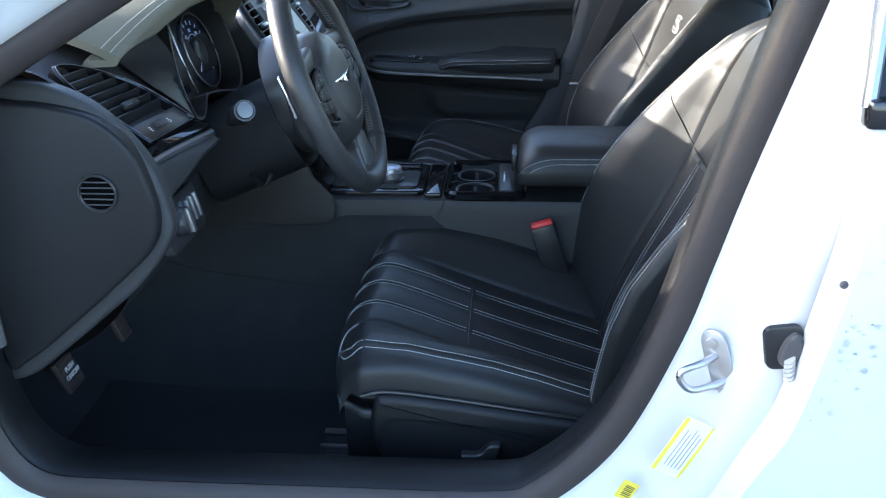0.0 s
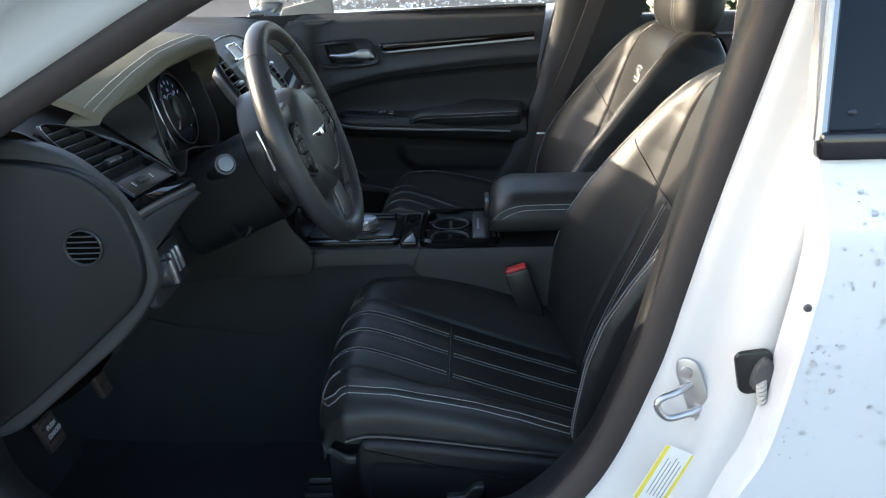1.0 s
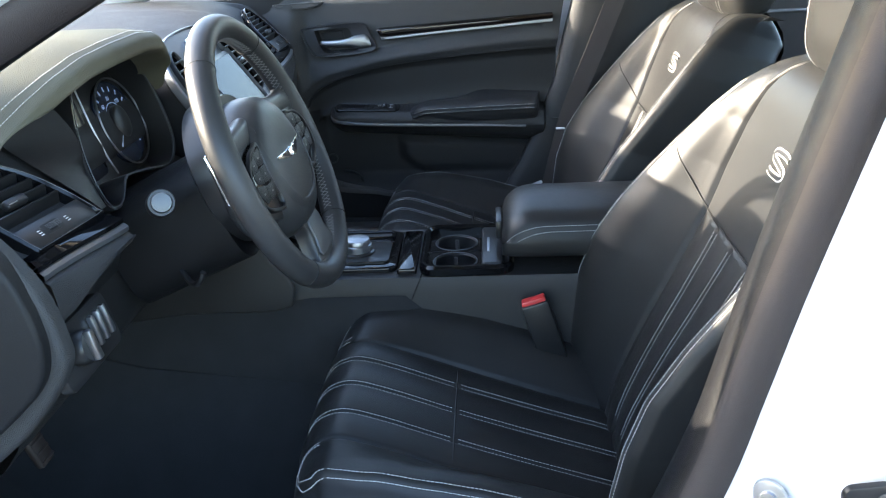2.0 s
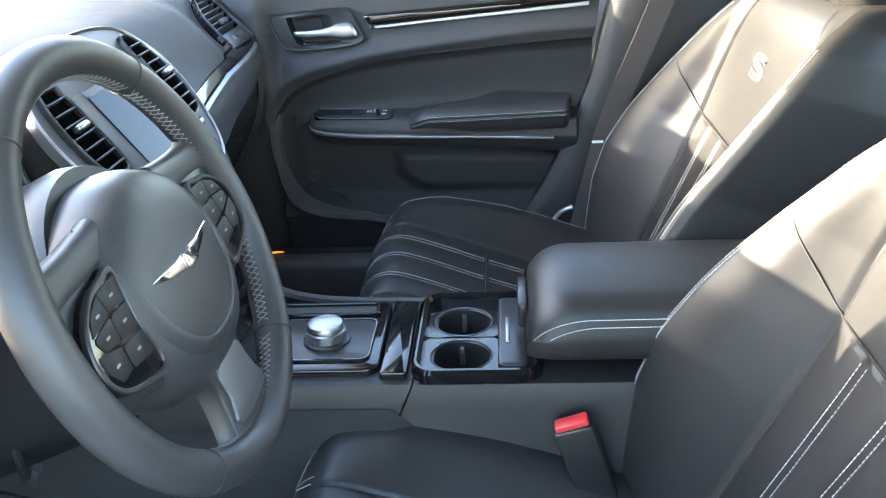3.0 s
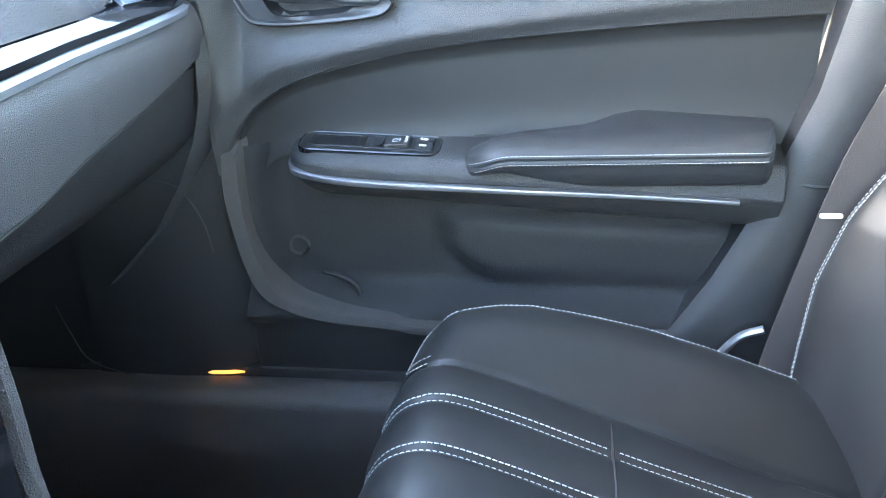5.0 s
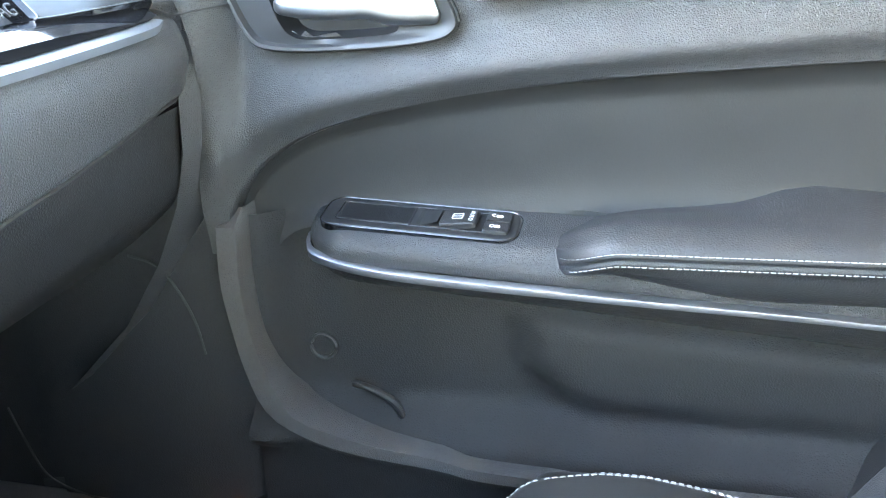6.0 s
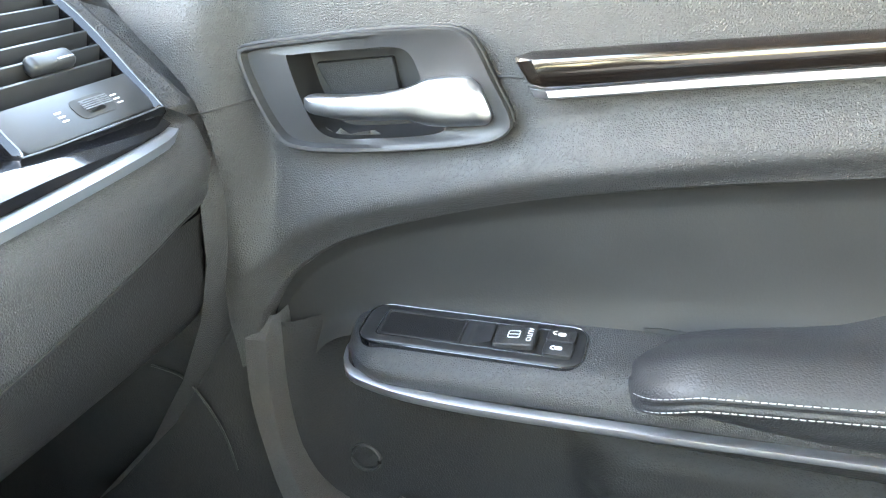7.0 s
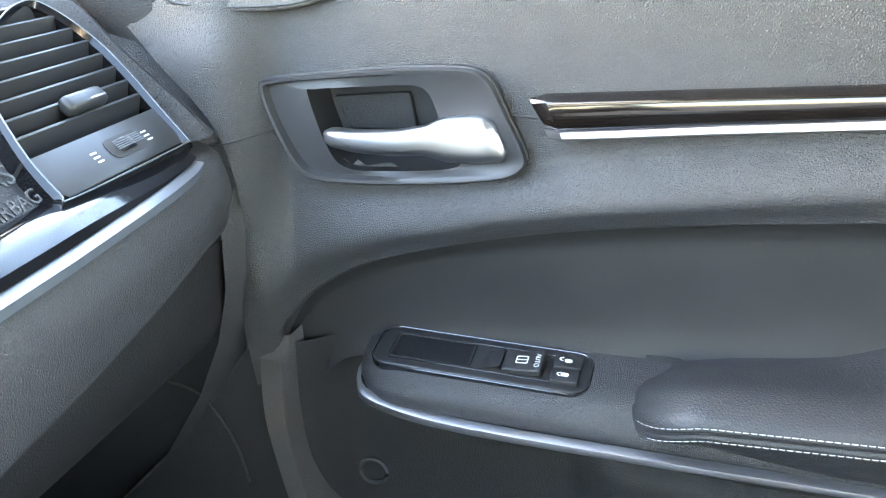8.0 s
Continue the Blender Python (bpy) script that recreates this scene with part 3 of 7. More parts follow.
def build_centre_stack():
    st = thing("centre_stack", "silver-framed centre stack with touch screen and air vents", "centre stack", (-0.33, 0, 0.7))
    o, up = Vector((-0.292, 0.0, 0.872)), Vector((-0.074, 0, 0.104)).normalized()
    m = axes(o, Vector((0, 1, 0)), up, Vector((up.z, 0, -up.x)))
    half = [(0.045, -0.075), (0.095, -0.068), (0.135, -0.045), (0.160, -0.008), (0.175, 0.040), (0.174, 0.080), (0.158, 0.115), (0.128, 0.145), (0.080, 0.158), (0.03, 0.162)]
    outline = spline(half + [(-x, b) for x, b in half[::-1]], 5, True)
    inset = lambda f, d=0.0: [(x * f, 0.045 + (b - 0.045) * (f + d)) for x, b in outline]
    part("outer_frame", ring_plate(outline, inset(0.972), 0.013, 0.002, m @ Matrix.Translation((0, 0, -0.010))), SILVER, st, "silver outer frame line")
    part("face", prism(inset(0.974), 0.008, 0.002, 2, m @ Matrix.Translation((0, 0, -0.008))), SILVER_DARK, st, "satin silver surround")
    part("housing", prism(inset(0.99), 0.12, 0, 1, m @ Matrix.Translation((0, 0, -0.132))), SMOOTH, st)
    part("screen_bezel", prism(rrect(-0.084, 0.084, -0.048, 0.096, 0.010), 0.012, 0.003, 2, m), SMOOTH, st, "black screen bezel")
    part("screen", prism(rrect(-0.077, 0.077, -0.034, 0.088, 0.003), 0.0015, 0.0004, 1, m @ Matrix.Translation((0, 0, 0.0118))), SCREEN, st, "touch screen with a pale blue display")
    for k in range(6):
        part("screen_icon", prism(rrect(-0.0625 + 0.024 * k, -0.0575 + 0.024 * k, -0.0275, -0.0235, 0.0012), 0.0002, 0, 1, m @ Matrix.Translation((0, 0, 0.0135))), GAUGE_BLUE, st)
    part("clock_rim", ring_plate(rrect(-0.036, 0.036, 0.104, 0.142, 0.012), rrect(-0.030, 0.030, 0.109, 0.137, 0.008), 0.010, 0.002, m @ Matrix.Translation((0, 0, -0.001))), BRIGHT, st, "bright clock rim")
    part("clock_face", prism(rrect(-0.030, 0.030, 0.109, 0.137, 0.008), 0.004, 0, 1, m), WHITE_LABEL, st, "pale clock face")
    part("lower_button", prism(rrect(-0.016, 0.016, -0.066, -0.052, 0.006), 0.010, 0.003, 2, m), BRIGHT, st, "chrome button below the screen")
    for s in (-1, 1):
        mm = m @ Matrix.Diagonal((s, 1, 1, 1))
        vo = spline([(0.098, 0.014), (0.097, 0.070), (0.099, 0.126), (0.112, 0.134), (0.132, 0.124), (0.147, 0.098), (0.153, 0.062), (0.150, 0.026), (0.140, 0.006), (0.110, 0.002)], 5, True)
        vi = [(0.123 + (x - 0.123) * 0.90, 0.066 + (b - 0.066) * 0.95) for x, b in vo]
        part("vent_rim", ring_plate(vo, vi, 0.010, 0.002, mm @ Matrix.Translation((0, 0, -0.002))), SMOOTH, st)
        # shallow plate behind the slats; its black stands for the throat's shade
        part("vent_throat", prism(vi, 0.001, 0, 1, mm @ Matrix.Translation((0, 0, 0.0002))), VENT_SHADE, st, "flat black plate painted as the vent throat's shade")
        for k in range(8):
            b = 0.016 + 0.0142 * k
            xs = [x for x, q in vi if abs(q - b) < 0.006]
            part("vent_slat", moved(box(min(xs) + 0.001, max(xs) - 0.001, b - 0.0011, b + 0.0011, 0.001, 0.009, 0.0006, 1), mm), SLAT, st)
        part("vent_tab", moved(box(0.116, 0.140, 0.062, 0.070, 0.006, 0.018, 0.0035, 3), mm), CHROME, st, "chrome vent tab")
        part("wheel_recess", prism(rrect(0.108, 0.134, -0.015, -0.003, 0.003), 0.0004, 0, 1, mm), INK, st)
        part("vent_wheel", moved(box(0.112, 0.130, -0.012, -0.006, 0.0, 0.005, 0.002, 2), mm), CHROME, st, "chrome vent wheel")
        rail = skin([[tuple(mm @ Vector((x, y, h))) for x, h in ((0.084, 0.0), (0.0845, 0.014), (0.088, 0.0165), (0.0935, 0.010), (0.0965, 0.0))] for y in (-0.046, -0.040, 0.03, 0.090, 0.097)], closed=False)
        part("screen_rail", rail, SILVER_DARK, st, "raised satin rail beside the screen")
    # lower stack: gloss panel down to the console, with knobs
    rows = []
    for x, z, w in [(-0.255, 0.815, 0.125), (-0.246, 0.78, 0.132), (-0.240, 0.73, 0.130), (-0.238, 0.67, 0.122), (-0.240, 0.60, 0.112)]:
        rows.append([(x - 0.05, -w, z), (x - 0.006, -w, z), (x, -w + 0.008, z), (x + 0.006, 0, z), (x, w - 0.008, z), (x - 0.006, w, z), (x - 0.05, w, z)])
    part("lower_panel", skin(rows, closed=False), PIANO, st, "gloss black control panel")
    for s in (-1, 1):
        part("knob", lathe([(0.016, 0), (0.0165, 0.006), (0.015, 0.012), (0.012, 0.014), (0.003, 0.014)], 28, axes((-0.268, s * 0.104, 0.742), (0, 1, 0), (-0.25, 0, 0.97), (0.97, 0, 0.25))), CHROME, st, "chrome climate knob")
    for k in range(5):
        part("climate_button", box(-0.240, -0.229, -0.078 + 0.032 * k, -0.050 + 0.032 * k, 0.735, 0.75, 0.003), SMOOTH, st)
    return st


# ---- passenger door ----
DOOR_RIM = [(-0.347, 0.672), (-0.346, 0.695), (-0.337, 0.719), (-0.317, 0.744), (-0.278, 0.768), (-0.223, 0.786), (-0.142, 0.8035), (-0.054, 0.8145), (0.04, 0.8225), (0.15, 0.830), (0.29, 0.836)]


def build_passenger_door():
    d = thing("passenger_door", "black door panel with stitched armrest and chrome handle", "car door", (0, 0.76, 0.42))
    n = 90
    rim = resample(spline(DOOR_RIM, 8), n)
    # upper panel: from the rim, over a soft ridge, out to the belt line
    outer = resample(spline([(-0.362, 0.672), (-0.364, 0.73), (-0.360, 0.775), (-0.352, 0.82), (-0.360, 0.875), (-0.390, 0.914), (-0.430, 0.952), (-0.462, 0.980), (-0.33, 0.983), (-0.20, 0.985), (0.0, 0.989), (0.18, 0.992), (0.315, 0.992)], 8), n)
    rows = []
    for f in [0, 0.006, 0.014, 0.024, 0.036, 0.05, 0.07, 0.09] + list(np.linspace(0.115, 1, 38)):
        row = []
        for (x0, z0), (x1, z1) in zip(rim, outer):
            x, z = x0 + (x1 - x0) * f, z0 + (z1 - z0) * f
            g = f * math.hypot(x1 - x0, z1 - z0)
            y = 0.728 - 0.004 * sm(0.0, 0.003, g) - 0.009 * sm(0.002, 0.026, g) + 0.013 * sm(0.022, 0.075, g)
            y += 0.030 * sm(0.960, 0.999, z) - (0.016 * sm(-0.322, -0.348, x) + 0.018 * sm(-0.326, -0.362, x) * sm(0.72, 0.84, z)) * (1 - 0.35 * sm(0.916, 0.958, z))
            row.append((x, y + (0.016 if f == 0 else 0), z))
        rows.append(row)
    grid = np.array(rows).reshape(-1, 3)
    lie = lambda x, z: float(grid[np.argmin((grid[:, 0] - x) ** 2 + (grid[:, 2] - z) ** 2), 1])
    bm = skin(rows, closed=False)
    cut = [f for f in bm.faces if -0.318 < f.calc_center_median().x < -0.172 and 0.848 < f.calc_center_median().z < 0.904]
    bmesh.ops.delete(bm, geom=cut, context="FACES")
    part("upper_panel", bm, VINYL, d, "grained black upper panel")
    for pts in ([(-0.392, 0.8605), (-0.375, 0.8645), (-0.355, 0.8685), (-0.330, 0.872)], [(-0.168, 0.8850), (-0.155, 0.8848), (-0.146, 0.8842)]):
        part("panel_joint", tube([(x, lie(x, z) - 0.0002, z) for x, z in resample(spline(pts, 5), 14)], 0.0009, 6), INK, d)
    sail = spline([(-0.430, 0.975), (-0.415, 0.959), (-0.395, 0.954), (-0.347, 0.9505), (-0.305, 0.954), (-0.285, 0.962), (-0.275, 0.975)], 5)
    part("mirror_trim", prism([tuple(p) for p in sail] + [(-0.28, 1.03), (-0.42, 1.00)], 0.010, 0.004, 3, axes((0, 0.775, 0), (1, 0, 0), (0, 0, 1), (0, -1, 0))), LINER, d, "pale grey mirror corner trim")
    # smooth cap let into the top of the panel, with a raised lip
    cap = resample(spline([(-0.396, 0.9655), (-0.393, 0.9612), (-0.386, 0.9584), (-0.370, 0.9558), (-0.350, 0.9534), (-0.327, 0.9530), (-0.305, 0.9546), (-0.291, 0.9578), (-0.281, 0.9620), (-0.277, 0.9665), (-0.280, 0.9690), (-0.325, 0.9690), (-0.370, 0.9690), (-0.395, 0.9684)], 6), 90)
    mid = np.array([-0.340, 0.9625])
    face = [tuple(mid + (np.array(q) - mid) * (0.90, 0.62)) for q in cap]
    on_panel = axes((0, 0.7929, 0), (1, 0.16, 0), (0, 0, 1), (0, -1, 0))
    lid = part("cap", prism([tuple(q) for q in cap], 0.0265, 0.0030, 4, on_panel), PLASTIC_GREY, d, "smooth grey cap with raised lip")
    part("cap_face", prism(face, 0.0268, 0.0002, 1, on_panel), PLASTIC_GREY, lid)
    part("cap_lip", tube([(x, 0.7661 + 0.16 * x, z) for x, z in face], 0.0007, 6, closed=True), SMOOTH, lid)
    part("belt_ledge", skin([[(-0.455, 0.742, 0.978), (-0.2, 0.746, 0.981), (0.0, 0.738, 0.985), (0.315, 0.738, 0.988)], [(-0.45, 0.775, 0.976), (-0.2, 0.775, 0.979), (0.0, 0.775, 0.980), (0.315, 0.775, 0.982)], [(-0.42, 0.80, 0.97), (-0.2, 0.80, 0.976), (0.0, 0.80, 0.980), (0.315, 0.80, 0.982)], [(-0.42, 0.80, 0.95), (-0.2, 0.80, 0.95), (0.0, 0.80, 0.95), (0.315, 0.80, 0.95)]], closed=False), RUBBER, d)
    # smooth padded insert under the rim
    inner = resample(spline([(-0.325, 0.655), (-0.315, 0.672), (-0.295, 0.685), (-0.26, 0.69), (-0.20, 0.69), (-0.10, 0.69), (0.0, 0.69), (0.14, 0.69), (0.29, 0.69)], 8), n)
    rows = []
    for f in np.linspace(0, 1, 22):
        row = []
        for (x0, z0), (x1, z1) in zip(rim, inner):
            x, z = x0 + (x1 - x0) * f, z0 + (z1 - z0) * f
            y = 0.737 + 0.008 * sm(0, 0.12, f) + 0.004 * sm(0.1, 0.6, f) - 0.006 * sm(0.65, 1, f) + (0.012 * (x - 0.0) if x < 0 else 0)
            row.append((x, y, z))
        rows.append(row)
    part("padded_insert", skin(rows, closed=False), INSERT, d, "smooth black padded insert")
    # lower panel with the map pocket
    rows = []
    for z in np.linspace(0.40, 0.70, 46):
        row = []
        for x in np.linspace(-0.35, 0.29, 80):
            y = 0.756
            left = -0.112 + 0.045 * sm(0.58, 0.525, z)
            y -= 0.017 * sm(left - 0.014, left + 0.026, x) * sm(0.622 - 0.055 * x, 0.596 - 0.055 * x, z) * (0.35 * sm(0.44, 0.50, z) + 0.65 * sm(0.510 - 0.03 * x, 0.550 - 0.03 * x, z))
            y -= 0.036 * sm(0.530, 0.482, z)
            y -= 0.030 * sm(-0.295, -0.338, x) * sm(0.470, 0.500, z)
            row.append((x, y, z))
        rows.append(row)
    part("lower_panel", skin(rows, closed=False), PANEL_LOW, d, "black lower panel with map pocket")
    # rim band round the lower corner
    band_o = resample(spline([(-0.3575, 0.709), (-0.3585, 0.700), (-0.362, 0.645), (-0.356, 0.597), (-0.349, 0.560), (-0.335, 0.522), (-0.307, 0.501), (-0.259, 0.486), (-0.176, 0.478), (-0.101, 0.470), (0.27, 0.470)], 8), 60)
    band_i = resample(spline([(-0.3375, 0.709), (-0.338, 0.700), (-0.340, 0.646), (-0.336, 0.598), (-0.325, 0.558), (-0.310, 0.527), (-0.293, 0.513), (-0.234, 0.499), (-0.176, 0.492), (-0.101, 0.483), (0.27, 0.484)], 8), 60)
    rows = []
    for f, y in [(-0.1, 0.76), (0.0, 0.708), (0.10, 0.7035), (0.90, 0.7035), (1, 0.708), (1.06, 0.765)]:
        rows.append([(o[0] + (i[0] - o[0]) * f, y, o[1] + (i[1] - o[1]) * f) for o, i in zip(band_o, band_i)])
    rows = [[(x, y + 0.016 * sm(0.702, 0.708, z), z) for x, y, z in r] for r in rows]
    part("edge_band", skin(rows, closed=False), PLASTIC_GREY, d, "grey textured edge band")
    # armrest shelf: a long rounded beam that carries switches and pad
    rows = []
    for t in np.linspace(0, 1, 70):
        x = -0.287 + 0.560 * t
        k = math.sqrt(max(0, 1 - (1 - min(1, t / 0.085)) ** 2))
        e = sm(1.0, 0.97, t)
        zt = 0.7095 - 0.012 * t
        zb = 0.655 - 0.040 * t
        zl = 0.688 - 0.034 * t
        pts = [(0.775, zt + 0.007), (0.748, zt + 0.0025), (0.722, zt - 0.0025), (0.704, zt - 0.0065), (0.693, zt - 0.0125), (0.6865, zl + 0.004), (0.687, zl - 0.004), (0.692, zl - 0.012), (0.712, zb), (0.765, zb - 0.02)]
        cz = 0.69 - 0.02 * t
        rows.append([(x, 0.765 + (y - 0.765) * (0.15 + 0.85 * k) * (0.5 + 0.5 * e), cz + (z - cz) * (0.35 + 0.65 * k)) for y, z in spline(pts, 4)])
    part("armrest_shelf", skin(rows, closed=False), VINYL, d, "grained armrest shelf")
    line = spline([(-0.2815, 0.720, 0.689), (-0.277, 0.703, 0.684), (-0.262, 0.690, 0.6785), (-0.20, 0.6825, 0.6710), (-0.06, 0.6805, 0.6650), (0.10, 0.681, 0.659), (0.212, 0.682, 0.6525)], 8)
    rows = []
    for k, p in enumerate(resample(line, 80)):
        f = k / 79
        hz = (0.0040 - 0.0012 * f) * sm(-0.02, 0.05, f)
        rows.append([(p[0], p[1] + dy, p[2] + dz * hz) for dy, dz in ((0.006, 1.1), (-0.0006, 1.0), (-0.0022, 0.70), (-0.0026, 0.0), (-0.0016, -0.80), (0.0002, -1.0), (0.006, -1.1))])
    part("chrome_strip", skin(rows, closed=False), SATIN, d, "thin satin chrome strip")
    # pad
    rows, seam_a, seam_b = [], [], []
    for t in np.linspace(0, 1, 90):
        x = -0.083 + 0.330 * t
        k = math.sqrt(max(0.0, 1 - (1 - min(1, t / 0.15)) ** 2))
        zs = 0.687 + 0.0175 * sm(-0.02, 0.17, t) + 0.006 * t
        zr = zs + 0.005 + 0.010 * k
        wall = sm(-0.05, 0.5, t)
        zk = float(np.interp(x, (-0.083, -0.070, -0.048, -0.013, 0.030, 0.054, 0.070, 0.086, 0.11, 0.25), (0.688, 0.697, 0.7060, 0.7120, 0.7165, 0.7200, 0.7250, 0.7310, 0.7350, 0.7250)))
        pts = [(0.768, zk + 0.002), (0.750, zk + 0.001), (0.732, 0.75 * zk + 0.25 * zr), (0.712, 0.3 * zk + 0.7 * zr + 0.001), (0.692, zr + 0.001), (0.678, zr - 0.0025), (0.668, zs + 0.007), (0.6635, zs), (0.6650, zs - 0.0035), (0.6640, zs - 0.007), (0.667, zs - 0.010 - 0.002 * wall), (0.672, zs - 0.012 - 0.014 * wall), (0.69, zs - 0.014 - 0.026 * wall), (0.765, zs - 0.016 - 0.026 * wall)]
        tail = math.sqrt(max(0.0, 1 - max(0, (t - 0.94) / 0.0605) ** 2))
        yy = lambda y: 0.742 + (y - 0.742) * ((0.22 + 0.78 * k) * (0.25 + 0.75 * tail) if y < 0.742 else 1)
        zn = 0.6925
        shut = math.sqrt(max(0.0, 1 - (1 - min(1, t / 0.055)) ** 2))
        zz = lambda z: zn + (z - zn) * (0.10 + 0.90 * shut)
        rows.append([(x, yy(y), zz(z)) for y, z in spline(pts, 4)])
        seam_a.append(((x, yy(0.6630) - 0.0004, zz(zs + 0.0022)), (0, -1, 0.25)))
        seam_b.append(((x, yy(0.6637) - 0.0004, zz(zs - 0.0075)), (0, -1, -0.15)))
    pad = part("arm_pad", skin(rows, closed=False, cap=False), ARM_LEATHER, d, "stitched black leather arm pad")
    mesh_part("stitching", stitches([seam_a[3:], seam_b[5:]], 0.0036, 0.0011, 0.0006, 0.0005), THREAD, pad, "pale twin stitching", kind="stuff")
    # handle bezel: a dished surround with a recessed cup behind the pull
    bez = resample(spline([(-0.336, 0.902), (-0.328, 0.9085), (-0.28, 0.9135), (-0.236, 0.917), (-0.198, 0.9175), (-0.182, 0.9150), (-0.173, 0.907), (-0.162, 0.884), (-0.152, 0.862), (-0.1535, 0.853), (-0.167, 0.8455), (-0.209, 0.8400), (-0.266, 0.837), (-0.300, 0.8385), (-0.314, 0.846), (-0.327, 0.871)], 6, True), 120, True)
    cup = resample(spline([(-0.302, 0.898), (-0.297, 0.9015), (-0.26, 0.9040), (-0.228, 0.9055), (-0.216, 0.900), (-0.210, 0.884), (-0.206, 0.868), (-0.196, 0.856), (-0.205, 0.8495), (-0.25, 0.8460), (-0.278, 0.847), (-0.291, 0.861)], 6, True), 120, True)
    k0 = int(np.argmin(np.linalg.norm(cup - cup.mean(0) - (bez[0] - bez.mean(0)) * 0.7, axis=1)))
    cup = np.roll(cup, -k0, 0)
    cc, cb = cup.mean(0), bez.mean(0)
    inset = lambda f: cb + (bez - cb) * np.array([1 - (1 - f) * 0.45, f])
    rings = [[(x, 0.732, z) for x, z in bez], [(x, 0.7165, z) for x, z in bez], [(x, 0.7145, z) for x, z in inset(0.975)], [(x, 0.7148, z) for x, z in inset(0.92)],
             [(x, 0.7160 + 0.005 * sm(-0.22, -0.29, x), z) for x, z in inset(0.875)]]
    well = [[(cc[0] + (x - cc[0]) * f, y, cc[1] + (z - cc[1]) * f) for x, z in cup] for f, y in ((1.0, 0.7195), (0.985, 0.726), (0.95, 0.740), (0.90, 0.746), (0.5, 0.747), (0.02, 0.747))]
    part("handle_bezel", skin(rings + [well[0]]), BEZEL, d, "satin black handle surround")
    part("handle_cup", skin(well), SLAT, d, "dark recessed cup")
    part("bezel_gap", tube([(x, 0.7195, z) for x, z in cb + (bez - cb) * 1.004], 0.0012, 6, True), INK, d)
    part("cup_pad", prism([(-0.2925, 0.8905), (-0.291, 0.8925), (-0.238, 0.8960), (-0.2365, 0.8950), (-0.2325, 0.8690), (-0.282, 0.8690)], 0.0035, 0.0008, 1, axes((0, 0.7465, 0), (1, 0, 0), (0, 0, 1), (0, -1, 0))), COVER, d, "black lock tab in the cup")
    rows = []
    for t in np.linspace(0, 1, 56):
        x = -0.289 + 0.122 * t
        hz = float(np.interp(t, (0, 0.2, 0.45, 0.60, 0.70, 0.85, 1), (0.0062, 0.0076, 0.0088, 0.0100, 0.0148, 0.0158, 0.0150)))
        cz = float(np.interp(t, (0, 0.2, 0.45, 0.60, 0.72, 1), (0.8712, 0.8696, 0.8702, 0.8722, 0.8722, 0.8725)))
        k = math.sqrt(max(0.0, 1 - (1 - min(1, t / 0.05)) ** 2)) * math.sqrt(max(0.0, 1 - max(0, (t - 0.96) / 0.04) ** 2))
        yc = 0.7135 - 0.007 * math.sin(math.pi * min(1, t * 1.1)) + 0.002 * t
        row = []
        for a in np.linspace(0, 6.28319, 29)[:-1]:
            zz = hz * math.copysign(abs(math.cos(a)) ** 0.62, math.cos(a)) * (0.60 + 0.40 * k)
            row.append((x - zz * 0.38 * sm(0.6, 0.95, t), yc + 0.0075 * math.copysign(abs(math.sin(a)) ** 0.8, math.sin(a)) * (0.4 + 0.6 * k), cz + zz))
        rows.append(row)
    for _ in range(3):
        g = np.array(rows)
        g[1:-1] = (g[:-2] + 2 * g[1:-1] + g[2:]) / 4
        rows = g.tolist()
    part("pull_handle", skin(rows, cap=True), CHROME, d, "satin chrome pull handle")
    # wood-look gloss strip with silver edge
    rows, rows2 = [], []
    for t in np.linspace(0, 1, 40):
        x = -0.150 + 0.430 * t
        zt, zb = 0.9000 + 0.0210 * t, 0.8790 + 0.0290 * t
        zs = 0.8730 + 0.0270 * t
        k = sm(0, 0.012, t)
        lean = lambda z: x + (0.010 * (zt - z) / 0.022) * (1 - sm(0.05, 0.3, t))
        c = 0.5 * (zt + zb)
        rows.append([(lean(z), 0.7235 - b * 0.012 * (0.3 + 0.7 * k), c + (z - c) * (0.75 + 0.25 * k)) for z, b in [(zt + 0.0005, 0), (zt, 0.55), (zt - 0.003, 0.95), (c, 1.10), (zb + 0.002, 0.95), (zb, 0.8)]])
        rows2.append([(lean(z), 0.7235 - b * 0.012 * (0.3 + 0.7 * k), z) for z, b in [(zb - 0.0002, 0.7), (zb - 0.0008, 0.98), (zs + 0.0015, 1.02), (zs, 0.85), (zs - 0.0004, 0)]])
    part("gloss_strip", skin(rows, closed=False), DARK_WOOD, d, "gloss dark wood-look trim strip")
    part("silver_strip", skin(rows2, closed=False), SATIN, d, "thin satin silver strip")
    # switch panel let into the top of the shelf
    o, ax = Vector((-0.1865, 0.722, 0.7008)), Vector((0.156, -0.004, -0.0065)).normalized()
    bx = (Vector((0, 0.978, 0.19)) - ax * Vector((0, 0.978, 0.19)).dot(ax)).normalized()
    m = axes(o, ax, bx, ax.cross(bx))
    lift = lambda h: m @ Matrix.Translation((0, 0, h))
    part("switch_panel", prism(rrect(-0.080, 0.080, -0.0215, 0.0215, 0.013, 8), 0.006, 0.002, 3, lift(0.0)), SMOOTH, d, "black window switch panel")
    part("switch_rim", ring_plate(rrect(-0.0812, 0.0812, -0.0227, 0.0227, 0.0140, 8), rrect(-0.0801, 0.0801, -0.0216, 0.0216, 0.0129, 8), 0.0058, 0.0004, lift(0.0)), BODY_BLACK, d, "gloss edge line")
